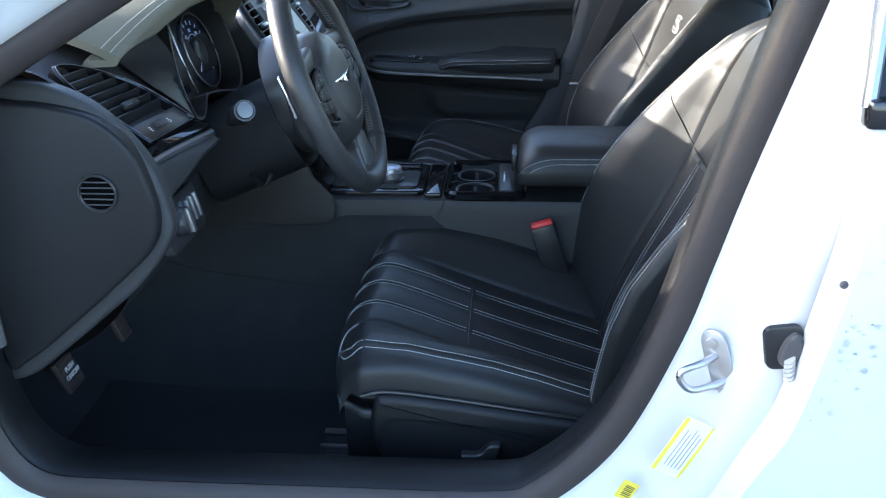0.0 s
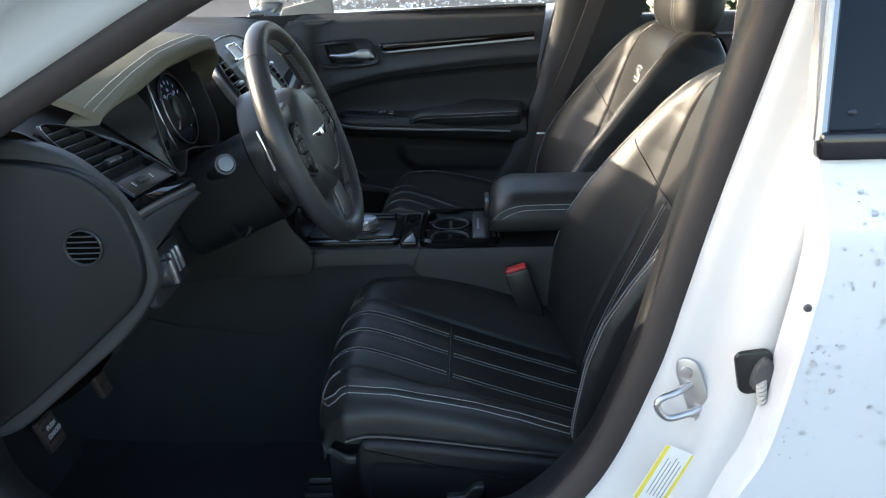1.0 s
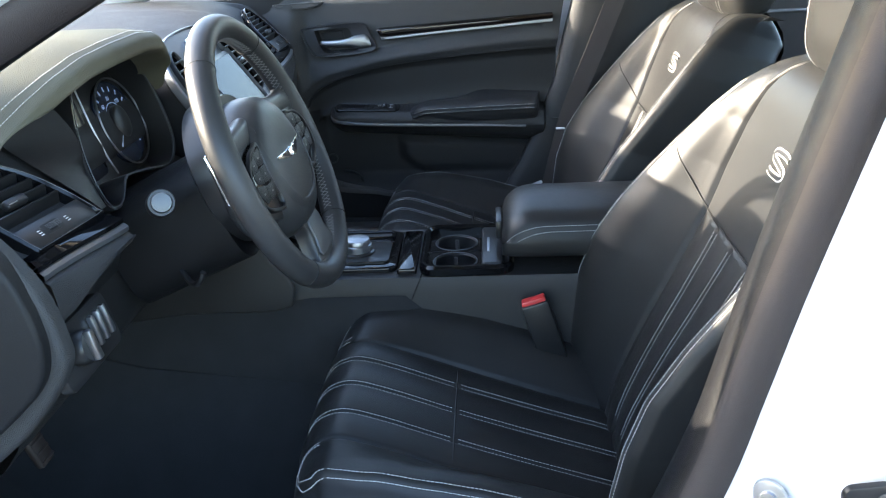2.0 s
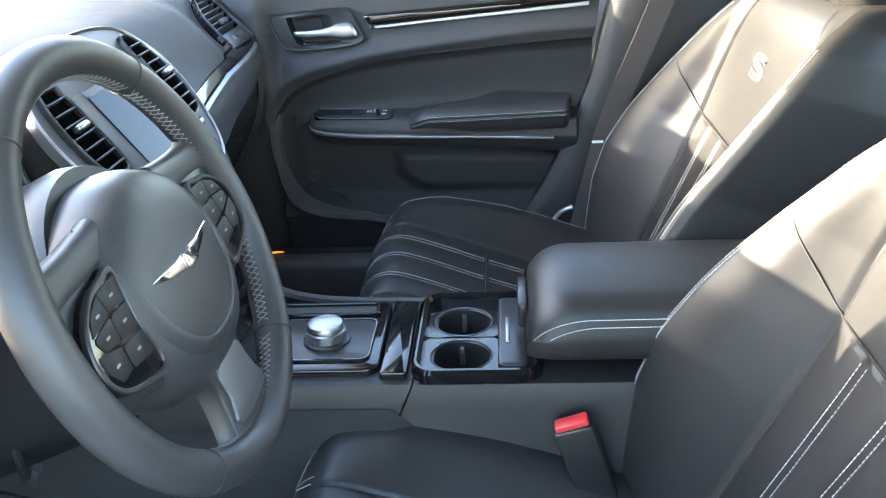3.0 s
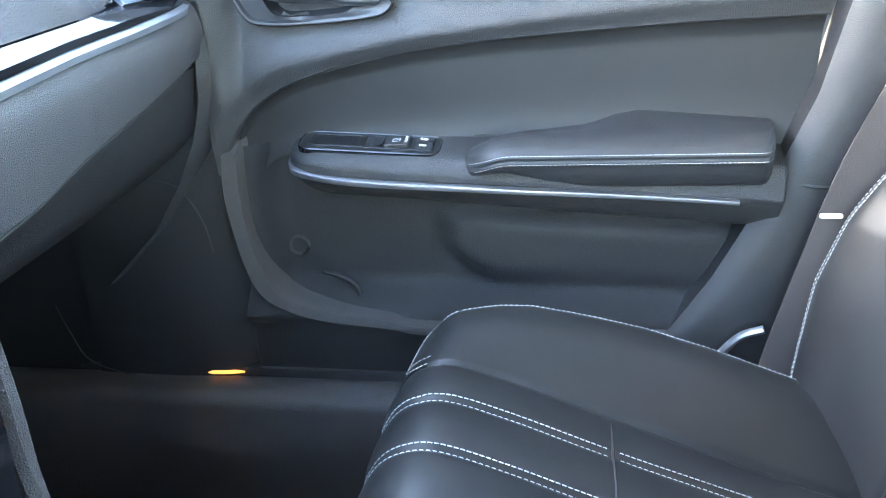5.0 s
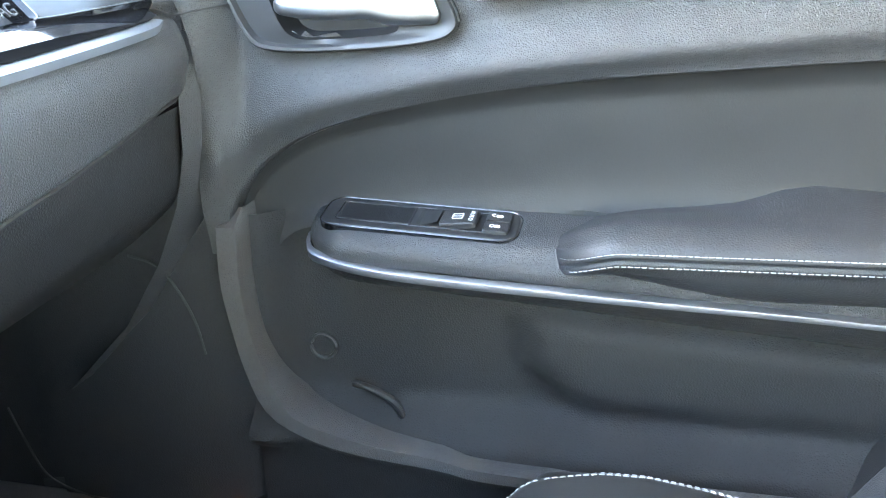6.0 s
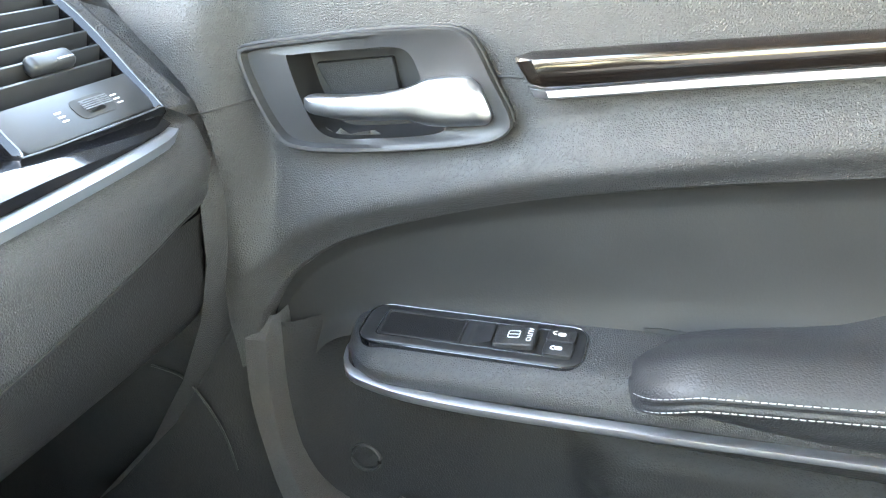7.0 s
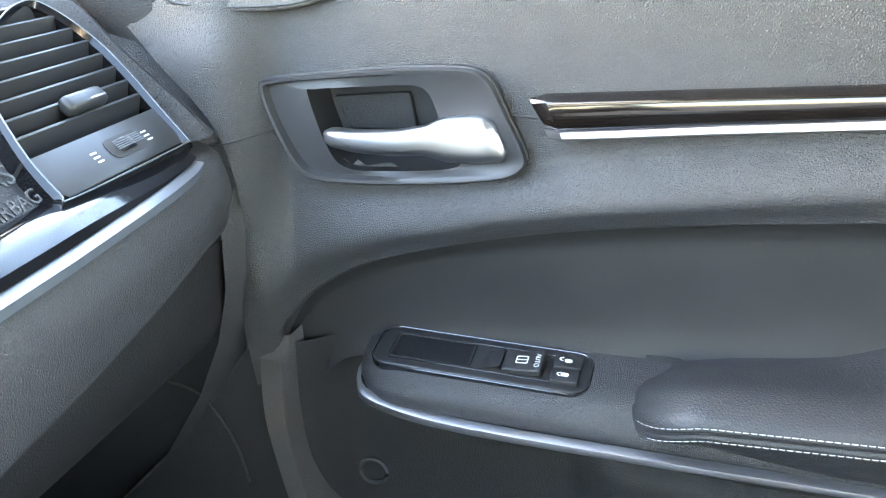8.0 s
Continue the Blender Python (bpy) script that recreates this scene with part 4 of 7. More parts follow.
    part("switch_frame", ring_plate(rrect(-0.068, 0.072, -0.0140, 0.0150, 0.003), rrect(-0.0672, 0.0712, -0.0132, 0.0142, 0.0026), 0.0006, 0.0001, lift(0.006)), BODY_BLACK, d)
    tray = ring_plate(rrect(-0.0665, -0.0055, -0.0130, 0.0140, 0.002), rrect(-0.0650, -0.0070, -0.0115, 0.0125, 0.002), 0.0012, 0.0003, lift(0.006))
    part("tray_edge", tray, SMOOTH, d)
    part("tray_floor", prism(rrect(-0.0650, -0.0070, -0.0115, 0.0125, 0.002), 0.0003, 0, 1, lift(0.0061)), COVER, d, "shallow dark tray")
    part("switch_well", prism(rrect(-0.001, 0.0480, -0.0125, 0.0115, 0.002), 0.0003, 0, 1, lift(0.0061)), INK, d)
    tilt = lift(0.0062) @ Matrix.Translation((0.0325, -0.0005, 0)) @ Matrix.Rotation(radians(-7), 4, "Y")
    part("window_switch", prism(rrect(-0.0150, 0.0145, -0.0110, 0.0110, 0.0025), 0.0048, 0.0014, 3, tilt), PLASTIC, d, "rocker window switch")
    part("switch_lip", skin([[tuple(lift(0.0062) @ Vector((x, b, h))) for x, h in ((0.002, 0.0002), (0.006, 0.0006), (0.011, 0.0020), (0.0165, 0.0042))] for b in (-0.0105, 0.0100)], closed=False), SMOOTH, d)
    raised_words("AUTO", 0.0052, tilt @ Matrix.Translation((0.0085, 0.0, 0.0050)) @ Matrix.Rotation(radians(-90), 4, "Z"), PRINT, d, "switch_word", 0.0001)
    part("switch_mark", ring_plate(rrect(-0.0045, 0.0045, -0.0040, 0.0040, 0.0014), rrect(-0.0036, 0.0036, -0.0031, 0.0031, 0.0010), 0.0002, 0, tilt @ Matrix.Translation((-0.001, 0, 0.0049))), PRINT, d)
    part("switch_slit", prism(rrect(-0.0036, 0.0036, -0.0004, 0.0004, 0.0003), 0.0002, 0, 1, tilt @ Matrix.Translation((-0.001, 0, 0.0049))), PRINT, d)
    for k in (0, 1):
        b0 = -0.0142 + 0.0148 * k
        part("lock_button", prism(rrect(0.0525, 0.0725, b0, b0 + 0.0140, 0.0025), 0.0030, 0.001, 2, lift(0.0060)), PLASTIC, d)
        part("lock_mark", prism(rrect(0.0600, 0.0655, b0 + 0.0052, b0 + 0.0088, 0.0015), 0.0002, 0, 1, lift(0.0091)), PRINT, d)
        part("lock_bow", tube([tuple(lift(0.0092) @ Vector((0.0600 - 0.0026 * math.sin(q) - (0.001 if k else 0), b0 + 0.0070 + 0.0017 * math.cos(q) + (0.0012 if k else 0), 0))) for q in np.linspace(0, math.pi, 9)], 0.0004, 5), PRINT, d)
    # thin black plate painted as the shaded hollow behind the pad's nose
    part("grab_slot_shade", prism([(-0.071, 0.7095), (-0.060, 0.7102), (-0.042, 0.7085), (-0.048, 0.7035), (-0.067, 0.7035)], 0.001, 0, 1, axes((0, 0.7440, 0), (1, 0, 0), (0, 0, 1), (0, -1, 0))), INK, d)
    # lower speaker grommet and pocket lip
    part("pocket_lip", tube(spline([(-0.262, 0.744, 0.535), (-0.24, 0.738, 0.533), (-0.222, 0.738, 0.522), (-0.216, 0.742, 0.50)], 6), 0.0035, 8), PLASTIC, d)
    part("speaker_ring", moved(tube([(-0.292 + 0.012 * math.cos(a), 0.753, 0.566 + 0.012 * math.sin(a)) for a in np.linspace(0, 6.0, 20)], 0.002, 6), Matrix.Identity(4)), PLASTIC, d)
    # glass
    g = thing("window_glass", "wet passenger window glass", "window glass", (0, 0.79, 0.97))
    g["kind"] = "structure"
    pane = part("pane", skin([[(-0.55, 0.79, 0.955), (0.40, 0.79, 0.955)], [(-0.40, 0.76, 1.10), (0.42, 0.76, 1.10)], [(-0.05, 0.715, 1.30), (0.45, 0.715, 1.30)]], closed=False), GLASS, g)
    pane.visible_shadow = False
    # B-pillar trim behind the door
    p = thing("pillar_trim", "black plastic centre pillar trim", "pillar trim", (0.35, 0.72, 0.3))
    p["kind"] = "structure"
    rows = []
    for x, z, w in [(0.105, 0.40, 0.14), (0.145, 0.472, 0.13), (0.197, 0.555, 0.115), (0.236, 0.635, 0.11), (0.258, 0.69, 0.11), (0.285, 0.76, 0.15), (0.305, 0.85, 0.20), (0.335, 0.97, 0.24), (0.36, 1.10, 0.24), (0.40, 1.33, 0.22)]:
        y = 0.70 - 0.15 * max(0, z - 0.95) * 0.4
        rows.append([(x, y + 0.06, z), (x, y + 0.012, z), (x + 0.01, y + 0.002, z), (x + 0.03, y - 0.004, z), (x + w * 0.8, y - 0.004, z), (x + w, y + 0.004, z), (x + w + 0.005, y + 0.06, z)])
    rows = [list(r) for r in zip(*[resample(c, 40) for c in zip(*rows)])]
    part("cover", skin(rows, closed=False), PLASTIC, p)
    part("joint", tube([(0.268, 0.7025, 0.668), (0.285, 0.694, 0.667), (0.36, 0.694, 0.664)], 0.0018, 6), INK, p)
    return d

# ---- seats ----
CUSHION = [(0.40, 0.350), (0.306, 0.383), (0.18, 0.425), (0.058, 0.468), (-0.03, 0.502), (-0.085, 0.519), (-0.114, 0.516), (-0.134, 0.503), (-0.148, 0.480), (-0.152, 0.460), (-0.146, 0.445), (-0.122, 0.438), (-0.08, 0.436)]
BACK = [(0.295, 0.36), (0.310, 0.43), (0.335, 0.50), (0.365, 0.57), (0.400, 0.645), (0.440, 0.735), (0.466, 0.81), (0.486, 0.87), (0.505, 0.922), (0.526, 0.952), (0.556, 0.966), (0.60, 0.965)]
BACK_HALF = [(0.36, 0.236), (0.48, 0.260), (0.58, 0.272), (0.66, 0.271), (0.74, 0.263), (0.80, 0.252), (0.87, 0.236), (0.92, 0.216), (0.952, 0.192), (0.97, 0.165)]
BACK_BOLSTER = [(0.36, 0.040), (0.48, 0.080), (0.58, 0.110), (0.64, 0.116), (0.70, 0.102), (0.76, 0.080), (0.815, 0.060), (0.87, 0.040), (0.92, 0.018), (0.95, 0.004), (0.97, 0.0)]
STRIPES = (-0.075, 0.0, 0.075)


def dip(v, centre, width):
    return np.exp(-((v - centre) / width) ** 2)


def table(x, rows):
    return np.interp(x, [r[0] for r in rows], [r[1] for r in rows])


def crease(pts, mat, parent, r=0.0013):
    """A sewn joint: a thin dark welt lying in its groove."""
    q = np.array([list(p) for p in pts])
    for _ in range(6):
        q[1:-1] = (q[:-2] + 2 * q[1:-1] + q[2:]) / 4
    pts = [tuple(p) for p in q]
    part("seam", tube(pts, r, 5), mat, parent)


def build_seat(yc, lean, side, dx, dz, label):
    """A leather seat whose cushion's middle is at yc; lean: rows of (z, sideways shift) of its back; side: -1 or 1, the side of its
    outer shield; dx: how far back it is set; dz: how much its cushion is raised."""
    mid = lambda z: yc + float(table(z, lean))
    seat = thing("front_seat", label, "car seat", (0.1 + dx, yc, 0.22), group="front seats")
    nu, nv = 300, 170
    prof = resample(spline(CUSHION, 8), nv)
    top_end = int(np.argmin(np.abs(prof[:, 0] + 0.10) + np.where(prof[:, 1] < 0.47, 1, 0)))
    sy_at = lambda x: float(table(x, [(-0.16, 0.150), (-0.11, 0.138), (-0.05, 0.138), (0.05, 0.140), (0.2, 0.134), (0.40, 0.128)]))
    edge_at = lambda x: float(table(x, [(-0.16, 0.205), (-0.14, 0.212), (-0.10, 0.226), (-0.05, 0.239), (0.02, 0.244), (0.1, 0.243), (0.25, 0.238), (0.40, 0.225)]))
    rows = []
    for k, (x, zm) in enumerate(prof):
        front = sm(-0.085, -0.15, x) if k > nv * 0.5 else 0.0
        under = sm(0.47, 0.40, zm) if k > nv * 0.6 else 0.0
        bol = float(table(x, [(-0.16, 0.0), (-0.145, 0.001), (-0.12, 0.005), (-0.08, 0.014), (-0.02, 0.034), (0.05, 0.048), (0.10, 0.055), (0.17, 0.058), (0.25, 0.056), (0.32, 0.046), (0.40, 0.028)])) * (1 - under)
        sy = sy_at(x)
        hw = 0.276 - 0.020 * front
        cr = min(edge_at(x), hw - 0.022)
        low = min(zm + bol - 0.055, 0.462 - 0.11 * sm(0, 0.35, x)) if not under else zm - 0.01
        half = [(0, 0.003), (sy * 0.5, 0.002), (sy - 0.012, 0.0), (sy, 0.001), (sy + (cr - sy) * 0.30, bol * 0.50), (sy + (cr - sy) * 0.62, bol * 0.93), (sy + (cr - sy) * 0.85, bol * 1.04), (cr, bol), (cr + 0.010, bol - 0.010), (hw - 0.006, bol - 0.026 if not under else bol * 0.3), (hw, low - zm)]
        full = [(-a, b) for a, b in half[:0:-1]] + half
        line = resample(spline(full, 6), nu + 1)
        y, rise = line[:, 0], line[:, 1]
        ay = np.abs(y)
        g = -0.005 * dip(ay, sy, 0.003)
        inside = ay < sy
        puff = 0.0032 * np.abs(np.sin(math.pi * (y + 0.0) / 0.0715))
        g = g + np.where(inside, puff - 0.0045 * sum(dip(y, c, 0.0045) for c in STRIPES), 0)
        if k < nv * 0.5:
            g = g - np.where(ay < sy, 0.0055 * math.exp(-((x - 0.058) / 0.005) ** 2) * np.minimum(1, (sy - ay) / 0.01), 0)
        xx = x + 0.020 * front * (ay / 0.26) ** 4 - g * front
        rows.append(np.stack([xx + dx, yc + y, zm + rise + g * (1 - front) + dz], 1))
    sh = Sheet(rows)
    cushion = part("cushion", skin(rows, closed=False), LEATHER, seat, "black leather seat cushion with stitched flutes")
    tu, tv = np.linspace(0, 1, nu + 1), np.linspace(0, 1, nv)

    def on_cushion(fy, v0, v1, n=70):
        out = []
        for v in np.linspace(v0, v1, n):
            j = min(int(round(v * (nv - 1))), nv - 1)
            u = float(np.interp(fy(prof[j][0]), sh.g[j, :, 1] - yc, tu))
            nr = sh.normal(u, v)
            nr = nr if nr.z > 0 or nr.x < -0.5 else -nr
            out.append((sh.at(u, v) + nr * 0.0006, nr))
        return out
    vx = lambda x0: float(np.interp(-x0, -prof[:top_end, 0], tv[:top_end]))
    lines = []
    for c in STRIPES:
        for o in (-0.0058, 0.0058):
            lines.append(on_cushion(lambda x: c + o, vx(0.34), vx(0.0615)))
            lines.append(on_cushion(lambda x: c + o, vx(0.0545), 0.86))
    for s in (-1, 1):
        for o in (-0.004, 0.005):
            lines.append(on_cushion(lambda x: s * (edge_at(x) + o), vx(0.36), vx(-0.095), 110))
            v0 = vx(-0.095)
            nose = [(edge_at(-0.095) + o, v0), (0.226 + o, v0 + 0.035), (0.216 + o, 0.815), (0.197, 0.835 + o), (0.172, 0.838 + o), (0.154 - o, 0.815), (0.148 - o, 0.775)]
            loop = []
            for yo, v in spline(nose, 8):
                j = min(int(round(v * (nv - 1))), nv - 1)
                u = float(np.interp(s * yo, sh.g[j, :, 1] - yc, tu))
                nr = sh.normal(u, v)
                nr = nr if nr.z > 0 or nr.x < -0.5 else -nr
                loop.append((sh.at(u, v) + nr * 0.0006, nr))
            lines.append(loop)
    mesh_part("stitching", stitches(lines), THREAD, cushion, "pale twin stitching", kind="stuff")
    for s in (-1, 1):
        crease([p + n * -0.0004 for p, n in on_cushion(lambda x: s * sy_at(x), vx(0.36), 0.84)], INK, cushion)
    j = int(round(vx(0.058) * (nv - 1)))
    crease([sh.at(float(np.interp(yy, sh.g[j, :, 1] - yc, tu)), j / (nv - 1)) for yy in np.linspace(-0.139, 0.139, 30)], INK, cushion, 0.0019)
    # backrest
    nu, nb = 380, 210
    bprof = resample(spline(BACK, 8), nb)
    bseam = lambda z: float(table(z, [(0.36, 0.118), (0.50, 0.128), (0.62, 0.138), (0.735, 0.150), (0.80, 0.164), (0.87, 0.168), (0.92, 0.156), (0.95, 0.136), (0.97, 0.118)]))
    fan = lambda z, c: c * (0.70 + 0.30 * (z - 0.40) / 0.335)
    rows, info = [], []
    for k, (x, z) in enumerate(bprof):
        w = float(table(z, BACK_HALF))
        b = float(table(z, BACK_BOLSTER))
        if x > 0.555:
            b = 0
        sy = min(bseam(z), w - 0.028)
        th = 0.12
        if x > 0.52:
            th *= max(0.08, (0.605 - x) / 0.085)
        half = [(0, 0), (sy * 0.5, 0.0), (sy - 0.010, 0.001), (sy, 0.002), (sy + (w - sy) * 0.25, b * 0.34), (sy + (w - sy) * 0.52, b * 0.74), (sy + (w - sy) * 0.78, b * 0.97), (w - 0.010, b), (w - 0.001, b - 0.010), (w + 0.002, b - 0.035), (w + 0.002, -th * 0.5), (w - 0.006, -th * 0.92), (w - 0.03, -th)]
        full = [(-a, c) for a, c in half[:0:-1]] + half
        line = resample(spline(full, 6), nu + 1)
        y, f = line[:, 0], line[:, 1]
        ay = np.abs(y)
        g = -0.005 * dip(ay, sy, 0.003)
        inside = ay < sy
        if z < 0.735:
            pitch = 0.0715 * (0.70 + 0.30 * (z - 0.40) / 0.335)
            g = g + np.where(inside, 0.0032 * np.abs(np.sin(math.pi * y / pitch)) - 0.0045 * sum(dip(y, fan(z, c), 0.0045) for c in STRIPES), 0)
        f = f + np.where(f > -0.02, g, 0)
        rows.append(np.stack([x - f * 0.94 + dx, mid(z) + y, z + f * 0.30 * sm(0.5, 0.8, z)], 1))
        info.append(sy)
    sb = Sheet(rows)
    back = part("backrest", skin(rows, closed=False), LEATHER, seat, "black leather backrest with stitched flutes")
    part("back_shell", skin([[(r[0][0] + 0.01, r[0][1], r[0][2]), (r[0][0] + 0.03, 0.5 * (r[0][1] + r[-1][1]), r[0][2]), (r[-1][0] + 0.01, r[-1][1], r[-1][2])] for r in rows[::10]], closed=False), PLASTIC, seat, "black plastic seat back shell")
    tb = np.linspace(0, 1, nu + 1)
    q0, q1 = int(nu * 0.14), int(nu * 0.86)
    jz = lambda z0: int(np.argmin(np.abs(bprof[:int(nb * 0.87), 1] - z0)))

    def on_back(fy, js):
        out = []
        for j in js:
            u = float(np.interp(fy(bprof[j][1]), sb.g[j, q0:q1, 1] - mid(bprof[j][1]), tb[q0:q1]))
            nr = sb.normal(u, j / (nb - 1))
            nr = nr if nr.x < 0 else -nr
            out.append((sb.at(u, j / (nb - 1)) + nr * 0.0006, nr))
        return out
    lines = []
    for c in STRIPES:
        for o in (-0.0058, 0.0058):
            lines.append(on_back(lambda z: fan(z, c) + o, range(jz(0.42), jz(0.732))))
    for s in (-1, 1):
        for o in (0.0, 0.008):
            out = []
            for j in range(jz(0.45), int(nb * 0.84)):
                z = bprof[j][1]
                w = float(table(z, BACK_HALF))
                out += on_back(lambda z: s * (w - 0.016 + o * 1.0), [j])
            p = np.array([list(a[0]) for a in out])
            for _ in range(8):
                p[1:-1] = (p[:-2] + p[1:-1] * 2 + p[2:]) / 4
            lines.append([(Vector(a), b[1]) for a, b in zip(p, out)])
    mesh_part("stitching", stitches(lines), THREAD, back, "pale twin stitching", kind="stuff")
    for s in (-1, 1):
        crease([p - n * 0.0004 for p, n in on_back(lambda z: s * bseam(z), range(jz(0.42), int(nb * 0.86)))], INK, back)
        pts = []
        for yy in np.linspace(0.151, 0.244, 16):
            j = jz(0.738 + (yy - 0.150) * 0.80)
            u = float(np.interp(s * yy, sb.g[j, q0:q1, 1] - mid(bprof[j][1]), tb[q0:q1]))
            nr = sb.normal(u, j / (nb - 1))
            pts.append(sb.at(u, j / (nb - 1)) + (nr if nr.x < 0 else -nr) * 0.0008)
        crease(pts, INK, back)
    j = jz(0.738)
    crease([sb.at(float(np.interp(yy, sb.g[j, q0:q1, 1] - mid(bprof[j][1]), tb[q0:q1])), j / (nb - 1)) + Vector((-0.0022, 0, 0.0006)) for yy in np.linspace(-0.149, 0.149, 30)], INK, back, 0.0016)
    # embroidered letter, an S drawn wide
    j = jz(0.857)
    p0, nrm = sb.at(0.5, j / (nb - 1)), sb.normal(0.5, j / (nb - 1))
    nrm = nrm if nrm.x < 0 else -nrm
    a = Vector((0, -1, 0))
    upv = nrm.cross(a).normalized()
    upv = upv if upv.z > 0 else -upv
    m = axes(p0 + nrm * 0.0012, a, upv, nrm)
    sc = [(0.022, 0.0135), (0.014, 0.0162), (0.0, 0.0165), (-0.014, 0.0155), (-0.021, 0.0105), (-0.017, 0.0045), (-0.006, 0.0015), (0.006, -0.0015), (0.017, -0.0045), (0.021, -0.0105), (0.014, -0.0155), (0.0, -0.0165), (-0.014, -0.0162), (-0.022, -0.0135)]
    path = [(x * 1.15, y * 0.88, 0) for x, y in spline(sc, 5)]
    part("emblem_outline", moved(tube(path, 0.0050, 8, flat=0.20), m), THREAD, back, "pale embroidered letter outline")
    part("emblem", moved(tube(path, 0.0036, 8, flat=0.36), m), PLASTIC, back, "embroidered letter S in black thread")
    # head restraint
    hr = []
    for t in np.linspace(0, 1, 30):
        z = 0.950 + 0.215 * t
        k = math.sqrt(max(0.02, 1 - abs(2 * t - 1) ** 5))
        hx, hy = 0.066 * k, 0.146 * (0.82 + 0.18 * k)
        cx = 0.580 + dx + 0.012 * t
        hr.append([(cx + hx * math.copysign(abs(math.cos(q)) ** 0.7, math.cos(q)), mid(0.96) + hy * math.copysign(abs(math.sin(q)) ** 0.7, math.sin(q)), z) for q in np.linspace(0, 6.28319, 65)[:-1]])
    head = part("head_restraint", skin(hr, cap=True), LEATHER, seat, "black leather head restraint")
    ln = [[((r[k][0] - 0.001, r[k][1], r[k][2]), (-1, 0, 0.1)) for r in hr[1:-1]] for k in (25, 26, 38, 39)]
    mesh_part("stitching", stitches(ln), THREAD, head, kind="stuff")
    for s in (-1, 1):
        part("restraint_post", tube([(0.575 + dx, mid(0.96) + s * 0.06, 0.93), (0.578 + dx, mid(0.96) + s * 0.06, 1.0)], 0.006, 10), BRIGHT, seat, "chrome post")
    # outer side shield with power switches
    y = yc + side * 0.276
    m = axes((dx, y, dz), (1, 0, 0), (0, 0, 1), (0, side, 0))
    ol = spline([(-0.072, 0.462), (-0.050, 0.474), (0.045, 0.464), (0.14, 0.450), (0.245, 0.434), (0.33, 0.415), (0.345, 0.37), (0.335, 0.31), (0.25, 0.270), (0.156, 0.284), (0.06, 0.318), (0.0, 0.338), (-0.050, 0.352), (-0.070, 0.372), (-0.078, 0.415)], 5, True)
    part("side_shield", prism(ol, 0.030, 0.013, 5, m @ Matrix.Translation((0, 0, -0.014))), COVER, seat, "black plastic seat side shield")
    part("shield_lip", tube([tuple(m @ Vector((px, pz, 0.004))) for px, pz in resample(spline([(-0.092, 0.468), (-0.05, 0.4765), (0.045, 0.4665), (0.14, 0.4525), (0.245, 0.4365), (0.32, 0.420)], 6), 40)], 0.0030, 8), SMOOTH, seat)
    il = spline([(-0.060, 0.420), (-0.052, 0.434), (-0.030, 0.439), (0.085, 0.429), (0.235, 0.402), (0.255, 0.392), (0.240, 0.335), (0.15, 0.305), (0.06, 0.331), (0.008, 0.348), (-0.045, 0.362), (-0.061, 0.378)], 6, True)
    ii = [(0.09 + (px - 0.09) * 0.965, 0.375 + (pz - 0.375) * 0.90) for px, pz in il]
    part("shield_panel", skin([[tuple(m @ Vector((px, pz, d))) for px, pz in q] for q, d in ((il, 0.0162), (il, 0.0178), (ii, 0.0168), (ii, 0.0150))]), COVER, seat)
    sw = spline([(0.058, 0.378), (0.060, 0.385), (0.084, 0.387), (0.099, 0.402), (0.113, 0.404), (0.116, 0.396), (0.107, 0.374), (0.092, 0.357), (0.064, 0.364)], 5, True)
    part("seat_switch", prism(sw, 0.016, 0.004, 3, m @ Matrix.Translation((0, 0, 0.014))), SMOOTH, seat, "black power seat switch")
    part("lumbar_switch", lathe([(0.017, 0), (0.017, 0.006), (0.013, 0.009), (0.004, 0.009)], 24, m @ Matrix.Translation((0.192, 0.363, 0.014))), SMOOTH, seat)
    # base and rails
    part("seat_base", join(box(-0.128 + dx, 0.03 + dx, yc - 0.246, yc + 0.246, 0.300, 0.428 + dz, 0.012, 2), box(0.02 + dx, 0.34 + dx, yc - 0.240, yc + 0.240, 0.300, 0.350 + dz, 0.012, 2)), COVER, seat)
    for s in (-1, 1):
        y = yc + s * 0.118
        rail = part("seat_rail", box(-0.20 + dx, 0.42 + dx, y - 0.050, y + 0.050, 0.225, 0.258, 0.006), SMOOTH, seat, "black steel seat rail")
        for o, w in ((-0.038, 0.004), (-0.006, 0.003), (0.034, 0.004), (0.041, 0.002)):
            part("rail_ridge", box(-0.20 + dx, 0.40 + dx, y + o - w, y + o + w, 0.2585, 0.2635, 0.001), STEEL, rail)
        part("rail_post", box(-0.06 + dx, 0.30 + dx, y - 0.022, y + 0.022, 0.262, 0.31, 0.004), SMOOTH, seat)
    return seat


# ---- steering wheel and column ----
WHEEL_C, WHEEL_TILT, WHEEL_R = Vector((-0.153, -0.376, 0.891)), 20.6, 0.1687


